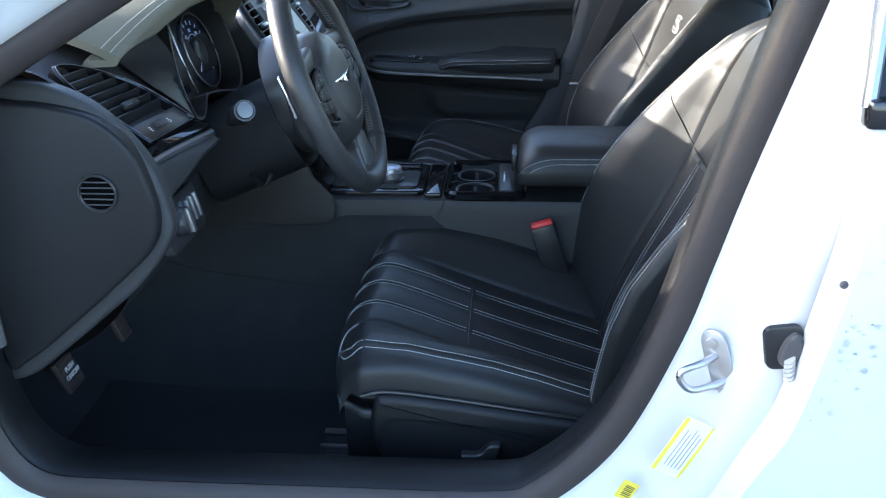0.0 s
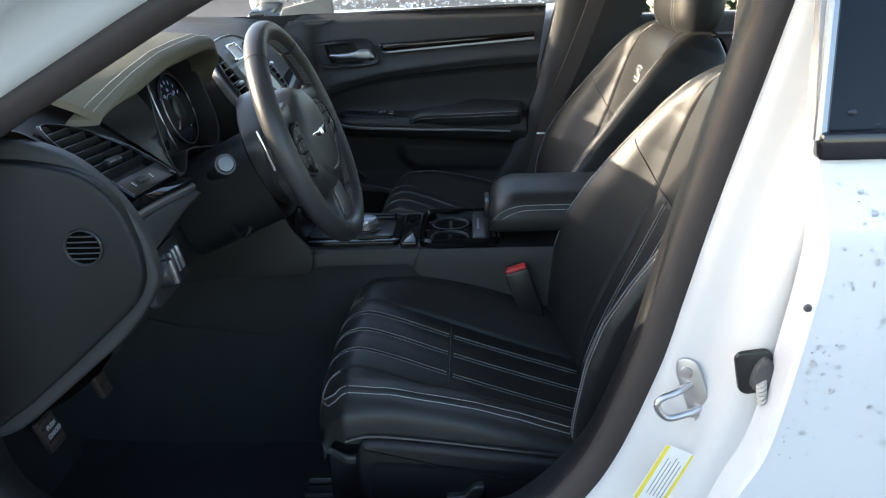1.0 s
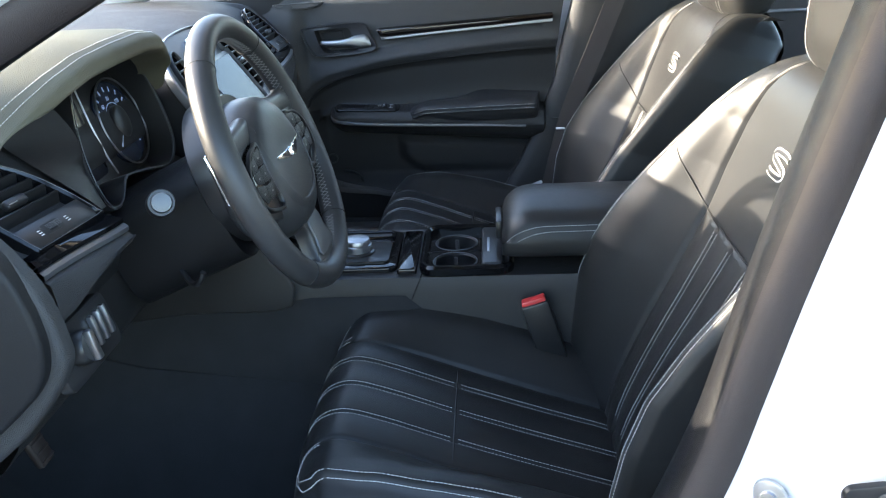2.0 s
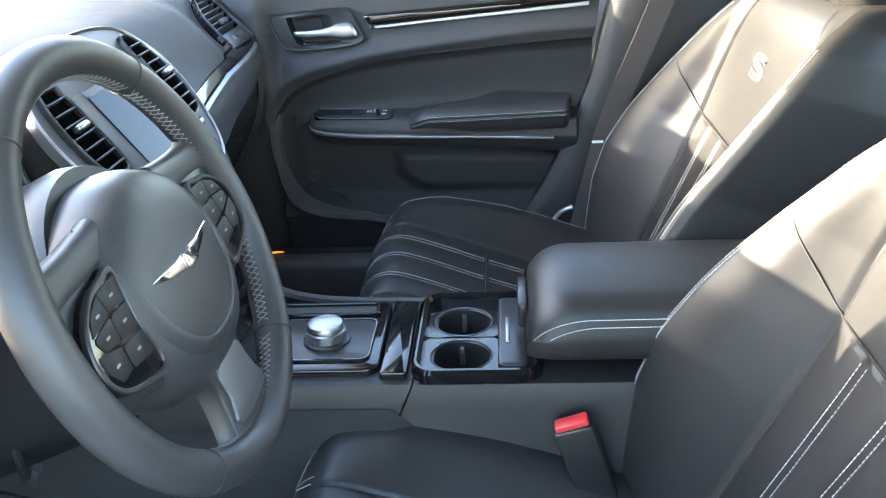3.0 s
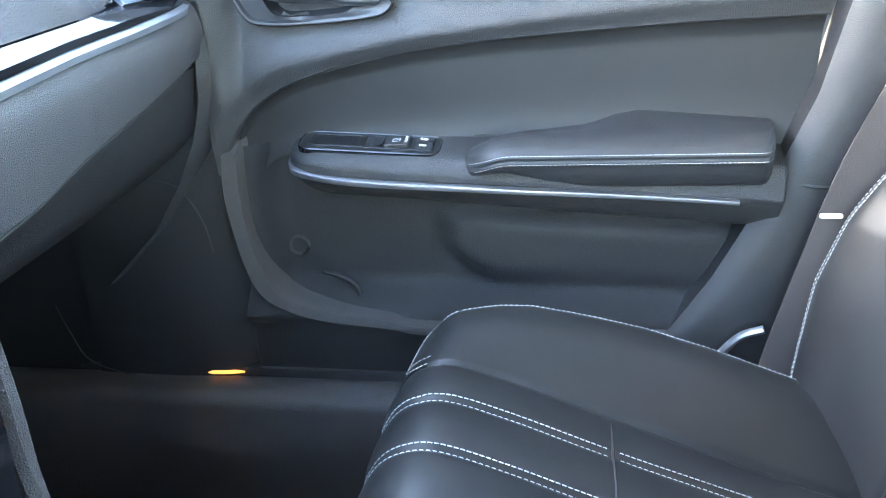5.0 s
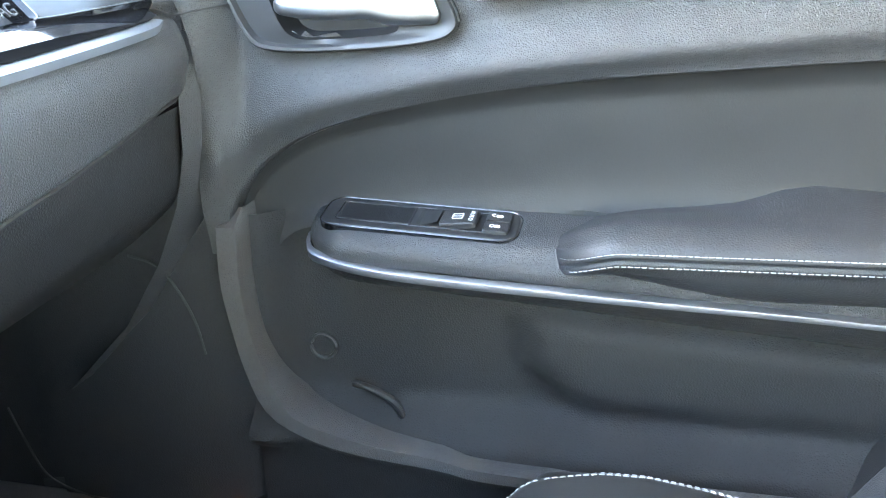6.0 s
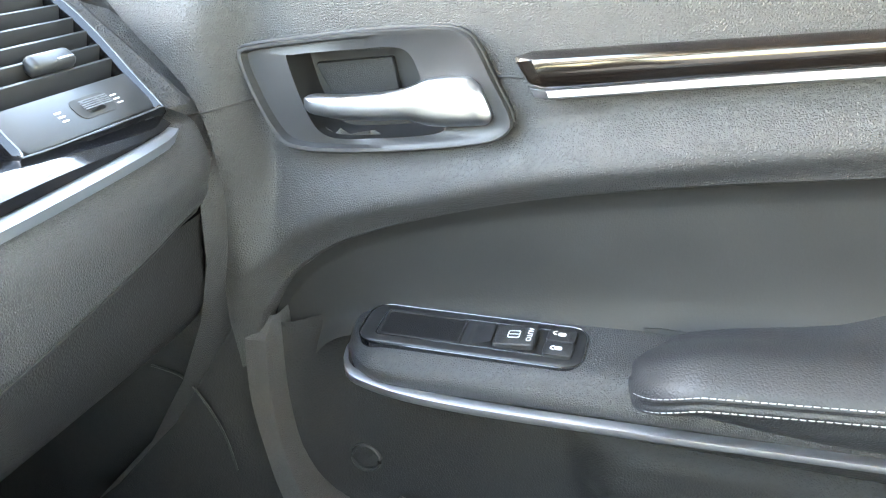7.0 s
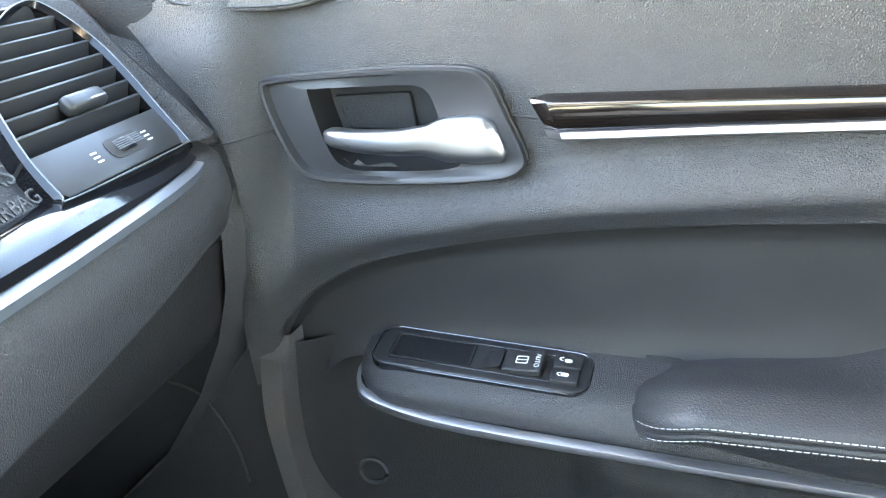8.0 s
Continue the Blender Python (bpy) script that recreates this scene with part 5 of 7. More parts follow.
def build_wheel():
    w = thing("steering_wheel", "black leather steering wheel with stitched rim and winged emblem", "steering wheel", WHEEL_C)
    th = radians(WHEEL_TILT)
    n = Vector((math.cos(th), 0, math.sin(th)))
    a = Vector((0, 1, 0))
    b = n.cross(a)
    m = axes(WHEEL_C, a, b, n)
    R, r = WHEEL_R, 0.0162
    rings = []
    N = 160
    for k in range(N):
        t = 6.28319 * k / N
        rings.append([((R + (r + 0.001 * math.cos(2 * q)) * math.cos(q)) * math.cos(t), (R + r * math.cos(q)) * math.sin(t), r * 1.06 * math.sin(q)) for q in np.linspace(0, 6.28319, 25)[:-1]])
    bm = skin(rings + [rings[0]])
    bmesh.ops.remove_doubles(bm, verts=bm.verts, dist=1e-6)
    rim = part("rim", moved(bm, m), LEATHER_SOFT, w, "leather-wrapped rim")
    # rim joints
    for deg in (52, 128, 232, 308):
        t = radians(deg)
        ring = [((R + (r + 0.0003) * math.cos(q)) * math.cos(t), (R + (r + 0.0003) * math.cos(q)) * math.sin(t), (r + 0.0003) * 1.06 * math.sin(q)) for q in np.linspace(0, 6.28319, 25)[:-1]]
        part("rim_joint", moved(tube(ring, 0.0007, 5, True), m), INK, rim)
    # cross stitching on the inner side of the rim
    lace = []
    for a0, a1 in ((14, 50), (130, 166), (196, 230), (310, 344), (54, 126), (236, 262), (278, 304)):
        for sgn in (-1, 1):
            t = radians(a0)
            while t < radians(a1):
                seg = []
                for f in np.linspace(0, 1, 6):
                    q, tt = math.pi + 0.32 * sgn * (2 * f - 1), t + 0.040 * f
                    seg.append(m @ Vector(((R + (r + 0.0007) * math.cos(q)) * math.cos(tt), (R + (r + 0.0007) * math.cos(q)) * math.sin(tt), (r + 0.0007) * 1.06 * math.sin(q))))
                lace.append(tube(seg, 0.0005, 4))
                t += 0.038
    part("stitching", join(*lace), THREAD_DARK, rim, "grey cross stitching", kind="stuff")
    # airbag pad: domed shield
    ph = [(0.030, 0.072), (0.068, 0.052), (0.091, 0.016), (0.096, -0.028), (0.086, -0.064), (0.058, -0.089), (0.026, -0.099)]
    out = spline(ph + [(0, -0.101)] + [(-x, y) for x, y in ph[::-1]] + [(0, 0.076)], 6, True)
    rows = []
    for f, h in [(0.92, -0.060), (1.03, -0.050), (1.06, -0.032), (1.045, -0.016), (1.015, -0.007), (0.985, -0.001), (0.95, 0.005), (0.88, 0.011), (0.74, 0.0165), (0.55, 0.0195), (0.25, 0.0210), (0.02, 0.0213)]:
        rows.append([(x * f, y * f, h) for x, y in out])
    pad = part("airbag_pad", moved(skin(rows, cap=True), m), LEATHER_SOFT, w, "domed black airbag pad")
    # a raised lip runs round the lower half of the pad
    seam = resample(spline([(-0.060, 0.052), (-0.072, 0.020), (-0.070, -0.014), (-0.055, -0.044), (-0.030, -0.062), (0, -0.066), (0.030, -0.062), (0.055, -0.044), (0.070, -0.014), (0.072, 0.020), (0.060, 0.052)], 6), 70)
    oc = np.array([list(p) for p in out])

    def hz(x, y):
        d = np.hypot(oc[:, 0], oc[:, 1])
        a0 = np.arctan2(oc[:, 1], oc[:, 0])
        k = int(np.argmin(np.abs(np.angle(np.exp(1j * (a0 - math.atan2(y, x)))))))
        f = math.hypot(x, y) / d[k]
        return float(np.interp(f, (0.02, 0.25, 0.55, 0.74, 0.88, 0.95, 1.0), (0.0213, 0.0210, 0.0195, 0.0165, 0.011, 0.005, -0.004)))
    lip = []
    for f, up in ((0.985, -0.0004), (1.0, 0.0022), (1.03, 0.0030), (1.08, 0.0024), (1.16, 0.0008), (1.22, -0.0010)):
        lip.append([(x * f, y * f, hz(x * f, y * f) + up * math.sin(math.pi * k / 69) ** 0.5) for k, (x, y) in enumerate(seam)])
    part("pad_lip", moved(skin(lip, closed=False), m), LEATHER_SOFT, pad, "moulded lip round the pad")
    for s in (-1, 1):
        wing = spline([(s * 0.005, -0.0055), (s * 0.005, 0.0060), (s * 0.024, 0.0056), (s * 0.060, 0.0075), (s * 0.040, -0.0005), (s * 0.018, -0.0048)], 4, True)
        part("emblem_wing", prism(wing, 0.003, 0.0009, 2, m @ Matrix.Translation((0, -0.005, 0.0205)) @ Matrix.Rotation(radians(s * 4), 4, "Y")), BRIGHT, pad, "chrome wing of the emblem")
    part("emblem_centre", prism(rrect(-0.011, 0.011, -0.0065, 0.006, 0.003), 0.0045, 0.001, 2, m @ Matrix.Translation((0, -0.005, 0.0205))), BRIGHT, pad)
    for s in (-1, 1):
        arm = []
        for t in np.linspace(0, 1, 18):
            hb = 0.017 - 0.003 * math.sin(math.pi * t) + 0.010 * sm(0.75, 1, t)
            arm.append([(s * (0.055 + 0.108 * t), 0.047 - 0.004 * t + hb * math.copysign(abs(math.cos(q)) ** 0.7, math.cos(q)), -0.006 + 0.011 * math.copysign(abs(math.sin(q)) ** 0.7, math.sin(q))) for q in np.linspace(0, 6.28319, 25)[:-1]])
        part("spoke", moved(skin(arm, cap=True), m), LEATHER_SOFT, w, "leather-grained spoke")
        bk = spline([(s * 0.078, 0.030), (s * 0.160, 0.026), (s * 0.164, -0.024), (s * 0.150, -0.050), (s * 0.115, -0.056), (s * 0.080, -0.058)], 4, True)
        part("spoke_back", prism(bk, 0.018, 0.003, 2, m @ Matrix.Translation((0, 0, -0.016))), SMOOTH, w)
        pod = spline([(s * 0.080, 0.031), (s * 0.100, 0.031), (s * 0.122, 0.027), (s * 0.146, 0.010), (s * 0.154, -0.014), (s * 0.143, -0.036), (s * 0.112, -0.048), (s * 0.084, -0.050), (s * 0.086, -0.010)], 5, True)
        rim_in = [(s * 0.112 + (px - s * 0.112) * 0.90, -0.009 + (py + 0.009) * 0.88) for px, py in pod]
        part("switch_pod", prism(pod, 0.008, 0.003, 3, m @ Matrix.Translation((0, 0, 0.0020))), PIANO, w, "gloss black switch pod")
        part("pod_frame", ring_plate(pod, rim_in, 0.0100, 0.0010, m @ Matrix.Translation((0, 0, 0.0020))), SMOOTH, w, "satin black pod frame")
        # four keys round a middle one, and a rocker along the outer edge
        keys = [[(0.084, 0.026), (0.110, 0.025), (0.109, 0.010), (0.087, 0.008)], [(0.112, 0.0245), (0.130, 0.017), (0.138, 0.006), (0.111, 0.009)],
                [(0.087, 0.006), (0.111, 0.007), (0.113, -0.010), (0.088, -0.012)], [(0.113, 0.007), (0.139, 0.004), (0.136, -0.006), (0.115, -0.010)],
                [(0.089, -0.016), (0.116, -0.014), (0.118, -0.030), (0.090, -0.034)], [(0.119, -0.013), (0.144, -0.006), (0.145, -0.018), (0.136, -0.030), (0.121, -0.029)]]
        for quad in keys:
            cx_, cy_ = sum(q[0] for q in quad) / len(quad), sum(q[1] for q in quad) / len(quad)
            pts = resample(quad, 16, True)
            pts = np.array([cx_, cy_]) + (pts - np.array([cx_, cy_])) * 1.05
            part("wheel_button", prism([(s * px, py) for px, py in pts], 0.0012, 0.0005, 2, m @ Matrix.Translation((0, 0, 0.0098))), COVER, w)
            part("button_mark", prism([(s * p_, q_) for p_, q_ in rrect(cx_ - 0.0026, cx_ + 0.0026, cy_ - 0.0009, cy_ + 0.0009, 0.0004)], 0.0003, 0, 1, m @ Matrix.Translation((0, 0, 0.0111))), LINER, w)
    low = spline([(-0.034, -0.080), (0.034, -0.080), (0.036, -0.110), (0.046, -0.145), (0.060, -0.164), (0, -0.170), (-0.060, -0.164), (-0.046, -0.145), (-0.036, -0.110)], 4, True)
    part("lower_spoke", prism(low, 0.020, 0.005, 2, m @ Matrix.Translation((0, 0, -0.016))), SMOOTH, w, "satin lower spoke")
    part("spoke_insert", prism(spline([(-0.024, -0.094), (0.024, -0.094), (0.028, -0.118), (0.034, -0.142), (-0.034, -0.142), (-0.028, -0.118)], 3, True), 0.004, 0.0015, 2, m @ Matrix.Translation((0, 0, 0.003))), SILVER_DARK, w, "grey metal spoke insert")
    part("paddle", moved(box(-0.112, -0.092, -0.02, 0.045, -0.045, -0.040, 0.002), m), BRIGHT, w, "bright shift paddle")
    part("paddle", moved(box(0.092, 0.112, -0.02, 0.045, -0.045, -0.040, 0.002), m), BRIGHT, w, "bright shift paddle")
    # hub cover and column shroud
    part("hub_cover", moved(lathe([(0.092, -0.030), (0.096, -0.045), (0.094, -0.075), (0.085, -0.080)], 40), m), SMOOTH, w)
    col = thing("steering_column", "black steering column shroud with stalk", "steering column", (-0.30, -0.376, 0.80))
    rows = []
    for t in np.linspace(0, 1, 12):
        c = m @ Vector((0, -0.012 * t, -0.078 - 0.16 * t))
        hw, hz = 0.072 - 0.006 * t, 0.062 - 0.002 * t
        rows.append([c + a * hw * math.copysign(abs(math.cos(q)) ** 0.6, math.cos(q)) + b * (hz * (1.0 if math.sin(q) > 0 else 1.45) * math.copysign(abs(math.sin(q)) ** 0.6, math.sin(q)) - 0.02) for q in np.linspace(0, 6.28319, 33)[:-1]])
    part("shroud", skin(rows, cap=True), COVER, col)
    # stalk with pale end cap
    p1 = Vector((-0.238, -0.560, 0.888))
    d = Vector((0.41, -0.855, 0.33)).normalized()
    part("stalk", tube([p1 - d * 0.15, p1 - d * 0.075, p1 - d * 0.066, p1 - d * 0.052, p1 - d * 0.004, p1], lambda t: 0.009 + 0.0065 * sm(0.25, 0.6, t) - 0.001 * sm(0.8, 1, t), 24), SMOOTH, col, "black multifunction stalk")
    part("stalk_cap", tube([p1 - d * 0.004, p1 + d * 0.004, p1 + d * 0.0065, p1 + d * 0.0070], lambda t: 0.0118 - 0.005 * sm(0.5, 1.0, t), 28), SILVER_DARK, col, "silver stalk end cap")
    part("tilt_lever", tube(spline([(-0.29, -0.42, 0.765), (-0.262, -0.455, 0.748), (-0.245, -0.470, 0.752), (-0.236, -0.474, 0.768)], 5), 0.004, 8), SMOOTH, col)


# ---- driver's side of the dashboard ----
def build_driver_dash():
    d = thing("dash_end", "black dashboard end cap with round side vent", "dashboard end", (-0.42, -0.73, 0.6))
    m = axes((0, -0.700, 0), (1, 0, 0), (0, 0, 1), (0, -1, 0))
    rim = spline([(-0.57, 0.962), (-0.467, 0.964), (-0.423, 0.958), (-0.375, 0.935), (-0.335, 0.895), (-0.309, 0.852), (-0.297, 0.805), (-0.299, 0.766), (-0.344, 0.704), (-0.40, 0.655), (-0.456, 0.609), (-0.52, 0.56), (-0.57, 0.545)], 5)
    part("side_panel", prism([tuple(q) for q in rim] + [(-0.62, 0.55), (-0.62, 0.96)], 0.022, 0.008, 3, m), VINYL, d, "grained side panel")
    cap = spline([(-0.55, 0.940), (-0.464, 0.942), (-0.42, 0.938), (-0.37, 0.925), (-0.335, 0.895), (-0.315, 0.855), (-0.306, 0.80), (-0.320, 0.756), (-0.37, 0.708), (-0.44, 0.648), (-0.512, 0.592), (-0.545, 0.59), (-0.55, 0.77)], 5, True)
    part("fuse_cover", prism(cap, 0.026, 0.006, 3, m @ Matrix.Translation((0, 0, 0.012))), COVER, d, "smooth black end cover")
    mv = m @ Matrix.Translation((-0.374, 0.832, 0.038))
    # flat disc, blackened as the shade within the round vent
    part("vent_hole", prism(circle(0, 0, 0.0215), 0.0006, 0, 1, mv), VENT_SHADE, d)
    part("vent_ring", ring_plate(circle(0, 0, 0.0245), circle(0, 0, 0.0212), 0.004, 0.001, mv), SMOOTH, d, "round vent ring")
    for k in range(5):
        h = -0.0145 + 0.0072 * k
        w = math.sqrt(0.021 ** 2 - h * h)
        part("vent_slat", moved(box(-w, w, h - 0.0006, h + 0.0006, 0.0008, 0.0035, 0.0002, 1), mv), PLASTIC_GREY, d)
    part("edge_trim", tube([(-0.547, -0.742, 0.96), (-0.545, -0.745, 0.80), (-0.545, -0.745, 0.62)], 0.012, 8), PLASTIC_GREY, d)


def outboard_vent(s, label):
    """The outer air vent of the dash; s: -1 driver's side, 1 passenger's side."""
    v = thing("air_vent", label, "air vent", (-0.38, s * 0.59, 0.88), group="outer air vents")
    nb = 1 if s < 0 else 0
    a = Vector((-0.15 * nb, s, 0)).normalized()
    b = Vector((-1, 0, 0.91 - 0.16 * nb))
    b = (b - a * b.dot(a)).normalized()
    c = a.cross(b) * s
    m = axes(Vector((-0.357 + 0.0215 * nb, s * 0.590, 0.879 - 0.015 * nb)) + c * 0.001, a, b, c)
    g = 1 + 0.20 * nb
    arch = spline([(0.057, -0.002), (0.062, 0.022 * g), (0.070, 0.060 * g), (0.072, 0.090 * g), (0.065, 0.118 * g), (0.050, 0.129 * g), (0.010, 0.115 * g), (-0.035, 0.078 * g), (-0.056, 0.036 * g), (-0.063, 0.002), (-0.060, -0.003), (0.0, -0.004), (0.052, -0.004)], 6, True)
    cx, cy = 0.006, 0.055 * g
    inner = [(cx + (x - cx) * 0.90, cy + (y - cy) * 0.93) for x, y in arch]
    fine = [(cx + (x - cx) * 0.955, cy + (y - cy) * 0.965) for x, y in arch]
    part("vent_frame", ring_plate(arch, inner, 0.016, 0.003, m @ Matrix.Translation((0, 0, -0.008))), PIANO, v, "gloss black vent frame")
    part("frame_line", tube([tuple(m @ Vector((x, y, 0.0080))) for x, y in fine], 0.0005, 6, True, up=tuple(c)), SILVER_DARK, v)
    # no real depth here: a black plate gives the throat its shade
    part("vent_throat", prism(inner, 0.002, 0, 1, m @ Matrix.Translation((0, 0, -0.012))), VENT_SHADE, v, "flat black plate painted as the vent throat's shade")
    low = [q for q in inner if q[1] < 0.034]
    lo, hi = min(q[0] for q in low), max(q[0] for q in low)
    part("vent_base", prism([(lo + 0.004, 0.0005), (hi - 0.006, 0.0005), (hi - 0.001, 0.008), (hi + 0.001, 0.030), (lo, 0.030), (lo, 0.008)], 0.012, 0.002, 2, m @ Matrix.Translation((0, 0, -0.006))), SMOOTH, v)
    for k in range(8):
        h = (0.040 + 0.0118 * k) * g
        xs = [x for x, y in inner if abs(y - h) < 0.006]
        if len(xs) > 1 and max(xs) - min(xs) > 0.02:
            part("vent_slat", moved(box(min(xs) - 0.0005, max(xs) + 0.0005, -0.0016, 0.0016, -0.010, 0.006, 0.0009, 2), m @ Matrix.Translation((0, h, 0.000)) @ Matrix.Rotation(radians(-30), 4, "X")), SLAT, v)
    for k in range(5):
        x = -0.034 + 0.019 * k
        part("vent_vane", moved(box(x - 0.0008, x + 0.0008, 0.034, (0.060 + 0.008 * k) * g, -0.0115, -0.009, 0), m), PLASTIC, v)
    tb = m @ Matrix.Translation((0.014, 0.050 * g, 0)) 
    part("vent_tab", moved(box(-0.017, 0.017, -0.0058, 0.0058, 0.001, 0.011, 0.0035, 3), tb), SMOOTH, v, "satin black vent tab")
    part("tab_inlay", moved(box(0.001, 0.0145, -0.0034, -0.0020, 0.0098, 0.0114, 0.0005), tb), CHROME, v)
    part("wheel_recess", prism(rrect(-0.010, 0.021, 0.008, 0.022, 0.005), 0.0004, 0, 1, m @ Matrix.Translation((0.005, 0, 0.0061))), INK, v)
    wheel = part("thumb_wheel", moved(lathe([(0.011, -0.0042), (0.0122, -0.0034), (0.0122, 0.0034), (0.011, 0.0042)], 28), m @ Matrix.Translation((0.0105, 0.015, -0.0030)) @ Matrix.Rotation(radians(90), 4, "X")), SMOOTH, v, "ribbed black thumb wheel")
    for q in range(5):
        part("wheel_rib", moved(box(-0.0115, 0.0115, -0.0003, 0.0003, 0, 0.0005, 0), m @ Matrix.Translation((0.0105, 0.0122 + 0.0014 * q, 0.0092))), SILVER_DARK, wheel)
    for x in (-0.016, 0.031):
        for q in (0.0115, 0.0145, 0.0175):
            part("wheel_mark", prism(rrect(x - 0.0025, x + 0.0025, q - 0.0005, q + 0.0005, 0.0002), 0.0002, 0, 1, m @ Matrix.Translation((0, 0, 0.0061))), PRINT, v)


def build_cluster():
    h = thing("instrument_cluster", "twin-dial instrument cluster under a stitched leather hood", "instrument cluster", (-0.40, -0.38, 0.9))
    rows, edge1, edge2 = [], [], []
    for y in np.linspace(-0.563, -0.180, 60):
        xf = float(table(y, [(-0.58, -0.408), (-0.53, -0.384), (-0.48, -0.362), (-0.38, -0.330), (-0.26, -0.322), (-0.20, -0.335), (-0.18, -0.36)]))
        z = float(table(y, [(-0.58, 0.952), (-0.55, 0.972), (-0.52, 0.990), (-0.48, 1.010), (-0.43, 1.026), (-0.38, 1.034), (-0.30, 1.036), (-0.25, 1.030), (-0.21, 1.012), (-0.19, 0.990), (-0.18, 0.965)]))
        e, lip = sm(-0.46, -0.58, y), 1 - 0.75 * sm(-0.49, -0.56, y)
        ln = spline([(-0.86, 0.988), (-0.70, 1.0 + 0.016 * (1 - e)), (-0.56, z + 0.006 + 0.036 * e), (xf - 0.09, z + 0.010 + 0.024 * e), (xf - 0.035, z + 0.007 + 0.008 * e), (xf - 0.006, z), (xf, z - 0.010 * lip), (xf - 0.004, z - 0.022 * lip), (xf - 0.05, z - 0.030 * lip)], 5)
        rows.append([(x, y, zz) for x, zz in ln])
        if y < -0.19:
            edge1.append(((xf - 0.024, y, z + 0.0056 + 0.004 * e), (0.1, 0, 1)))
            edge2.append(((xf - 0.012, y, z + 0.0032 + 0.001 * e), (0.3, 0, 0.95)))
    rows.insert(0, [(x - 0.006, y - 0.002, z - 0.009) for x, y, z in rows[0]])
    hood = part("hood", skin(rows, closed=False), HOOD_SUNLIT, h, "leather-covered hood coloured as if sunlit, with twin pale stitching")
    mesh_part("stitching", stitches([edge1, edge2]), THREAD, hood, kind="stuff")
    n = Vector((0.95, 0, 0.30)).normalized()
    a = Vector((0, 1, 0))
    b = n.cross(a)
    m = axes((-0.402, -0.376, 0.911), a, b, n)
    part("cluster_face", prism(rrect(-0.09, 0.19, -0.075, 0.085, 0.06, 10), 0.006, 0.002, 2, m @ Matrix.Translation((0, 0, -0.012))), SMOOTH, h, "dark cluster face")
    ring = spline([(0.186, -0.010), (0.182, 0.045), (0.150, 0.085), (0.085, 0.100), (0.0, 0.094), (-0.080, 0.070), (-0.140, 0.034), (-0.178, -0.012), (-0.172, -0.058), (-0.105, -0.072), (-0.02, -0.055), (0.05, -0.064), (0.125, -0.078), (0.172, -0.055)], 5, True)
    ring = [(x if x > 0 else x * 0.48, y + (0.35 * x if x < 0 else 0) * 0.2) for x, y in ring]
    wall = skin([spline([(-0.42, -0.533, 0.962), (-0.412, -0.531, 0.944), (-0.345, -0.529, 0.893), (-0.322, -0.527, 0.872)], 4), spline([(-0.41, -0.500, 0.975), (-0.395, -0.497, 0.944), (-0.352, -0.493, 0.893), (-0.335, -0.492, 0.862)], 4), spline([(-0.395, -0.461, 0.985), (-0.369, -0.459, 0.944), (-0.362, -0.456, 0.893), (-0.352, -0.45, 0.850)], 4)], closed=False)
    part("bay_wall", wall, COVER, h, "dark side wall of the instrument bay")
    sh = [[(x * f, y * f, z) for x, y in ring] for f, z in ((1.0, -0.012), (0.99, 0.015), (1.0, 0.036), (1.04, 0.038), (1.06, -0.02))]
    part("shroud", moved(skin(sh), m), SMOOTH, h, "dark dial shroud")
    part("bright_line", moved(tube([(x, y, 0.0385) for x, y in ring], 0.0006, 6, True), m), SILVER_DARK, h, "thin bright line round the dials")
    centre_display(m @ Matrix.Translation((-0.018, 0, 0)), h)
    for s in (1,):
        md = m @ Matrix.Translation((s * 0.124, 0.0, 0.0))
        dial = part("dial", lathe([(0.060, -0.010), (0.060, -0.002), (0.056, -0.003), (0.002, -0.003)], 48, md), DIAL, h, "dark blue gauge with pale markings")
        part("dial_ring", moved(tube([(0.063 * math.cos(q), 0.063 * math.sin(q), 0.004) for q in np.linspace(0, 6.28319, 49)[:-1]], 0.0014, 8, True), md), CHROME, h, "chrome dial ring")
        for k in range(15):
            q = radians(225 - 19.3 * k)
            part("tick", moved(box(0.046, 0.053, -0.0010, 0.0010, -0.0028, -0.0022, 0), md @ Matrix.Rotation(q, 4, "Z")), GAUGE_BLUE, dial)
        if s > 0:
            for k, num in enumerate(("20", "40", "60", "80", "100", "120", "140")):
                q = radians(205 - 38.6 * k)
                raised_words(num, 0.0085, md @ Matrix.Translation((0.037 * math.cos(q), 0.037 * math.sin(q) - 0.004, -0.0026)), GAUGE_BLUE, dial, "gauge_number", 0.0001)
        part("needle", moved(box(-0.004, 0.046, -0.0009, 0.0009, 0.002, 0.0035, 0), md @ Matrix.Rotation(radians(222), 4, "Z")), GAUGE_BLUE, dial)
        part("dial_arc", moved(tube([(0.029 * math.cos(q), 0.029 * math.sin(q), -0.0025) for q in np.linspace(0.4, 5.2, 30)], 0.0005, 4), md), GAUGE_BLUE, dial)
        part("dial_hub", lathe([(0.024, -0.003), (0.024, 0.003), (0.020, 0.005), (0.003, 0.005)], 28, md), SMOOTH, dial)


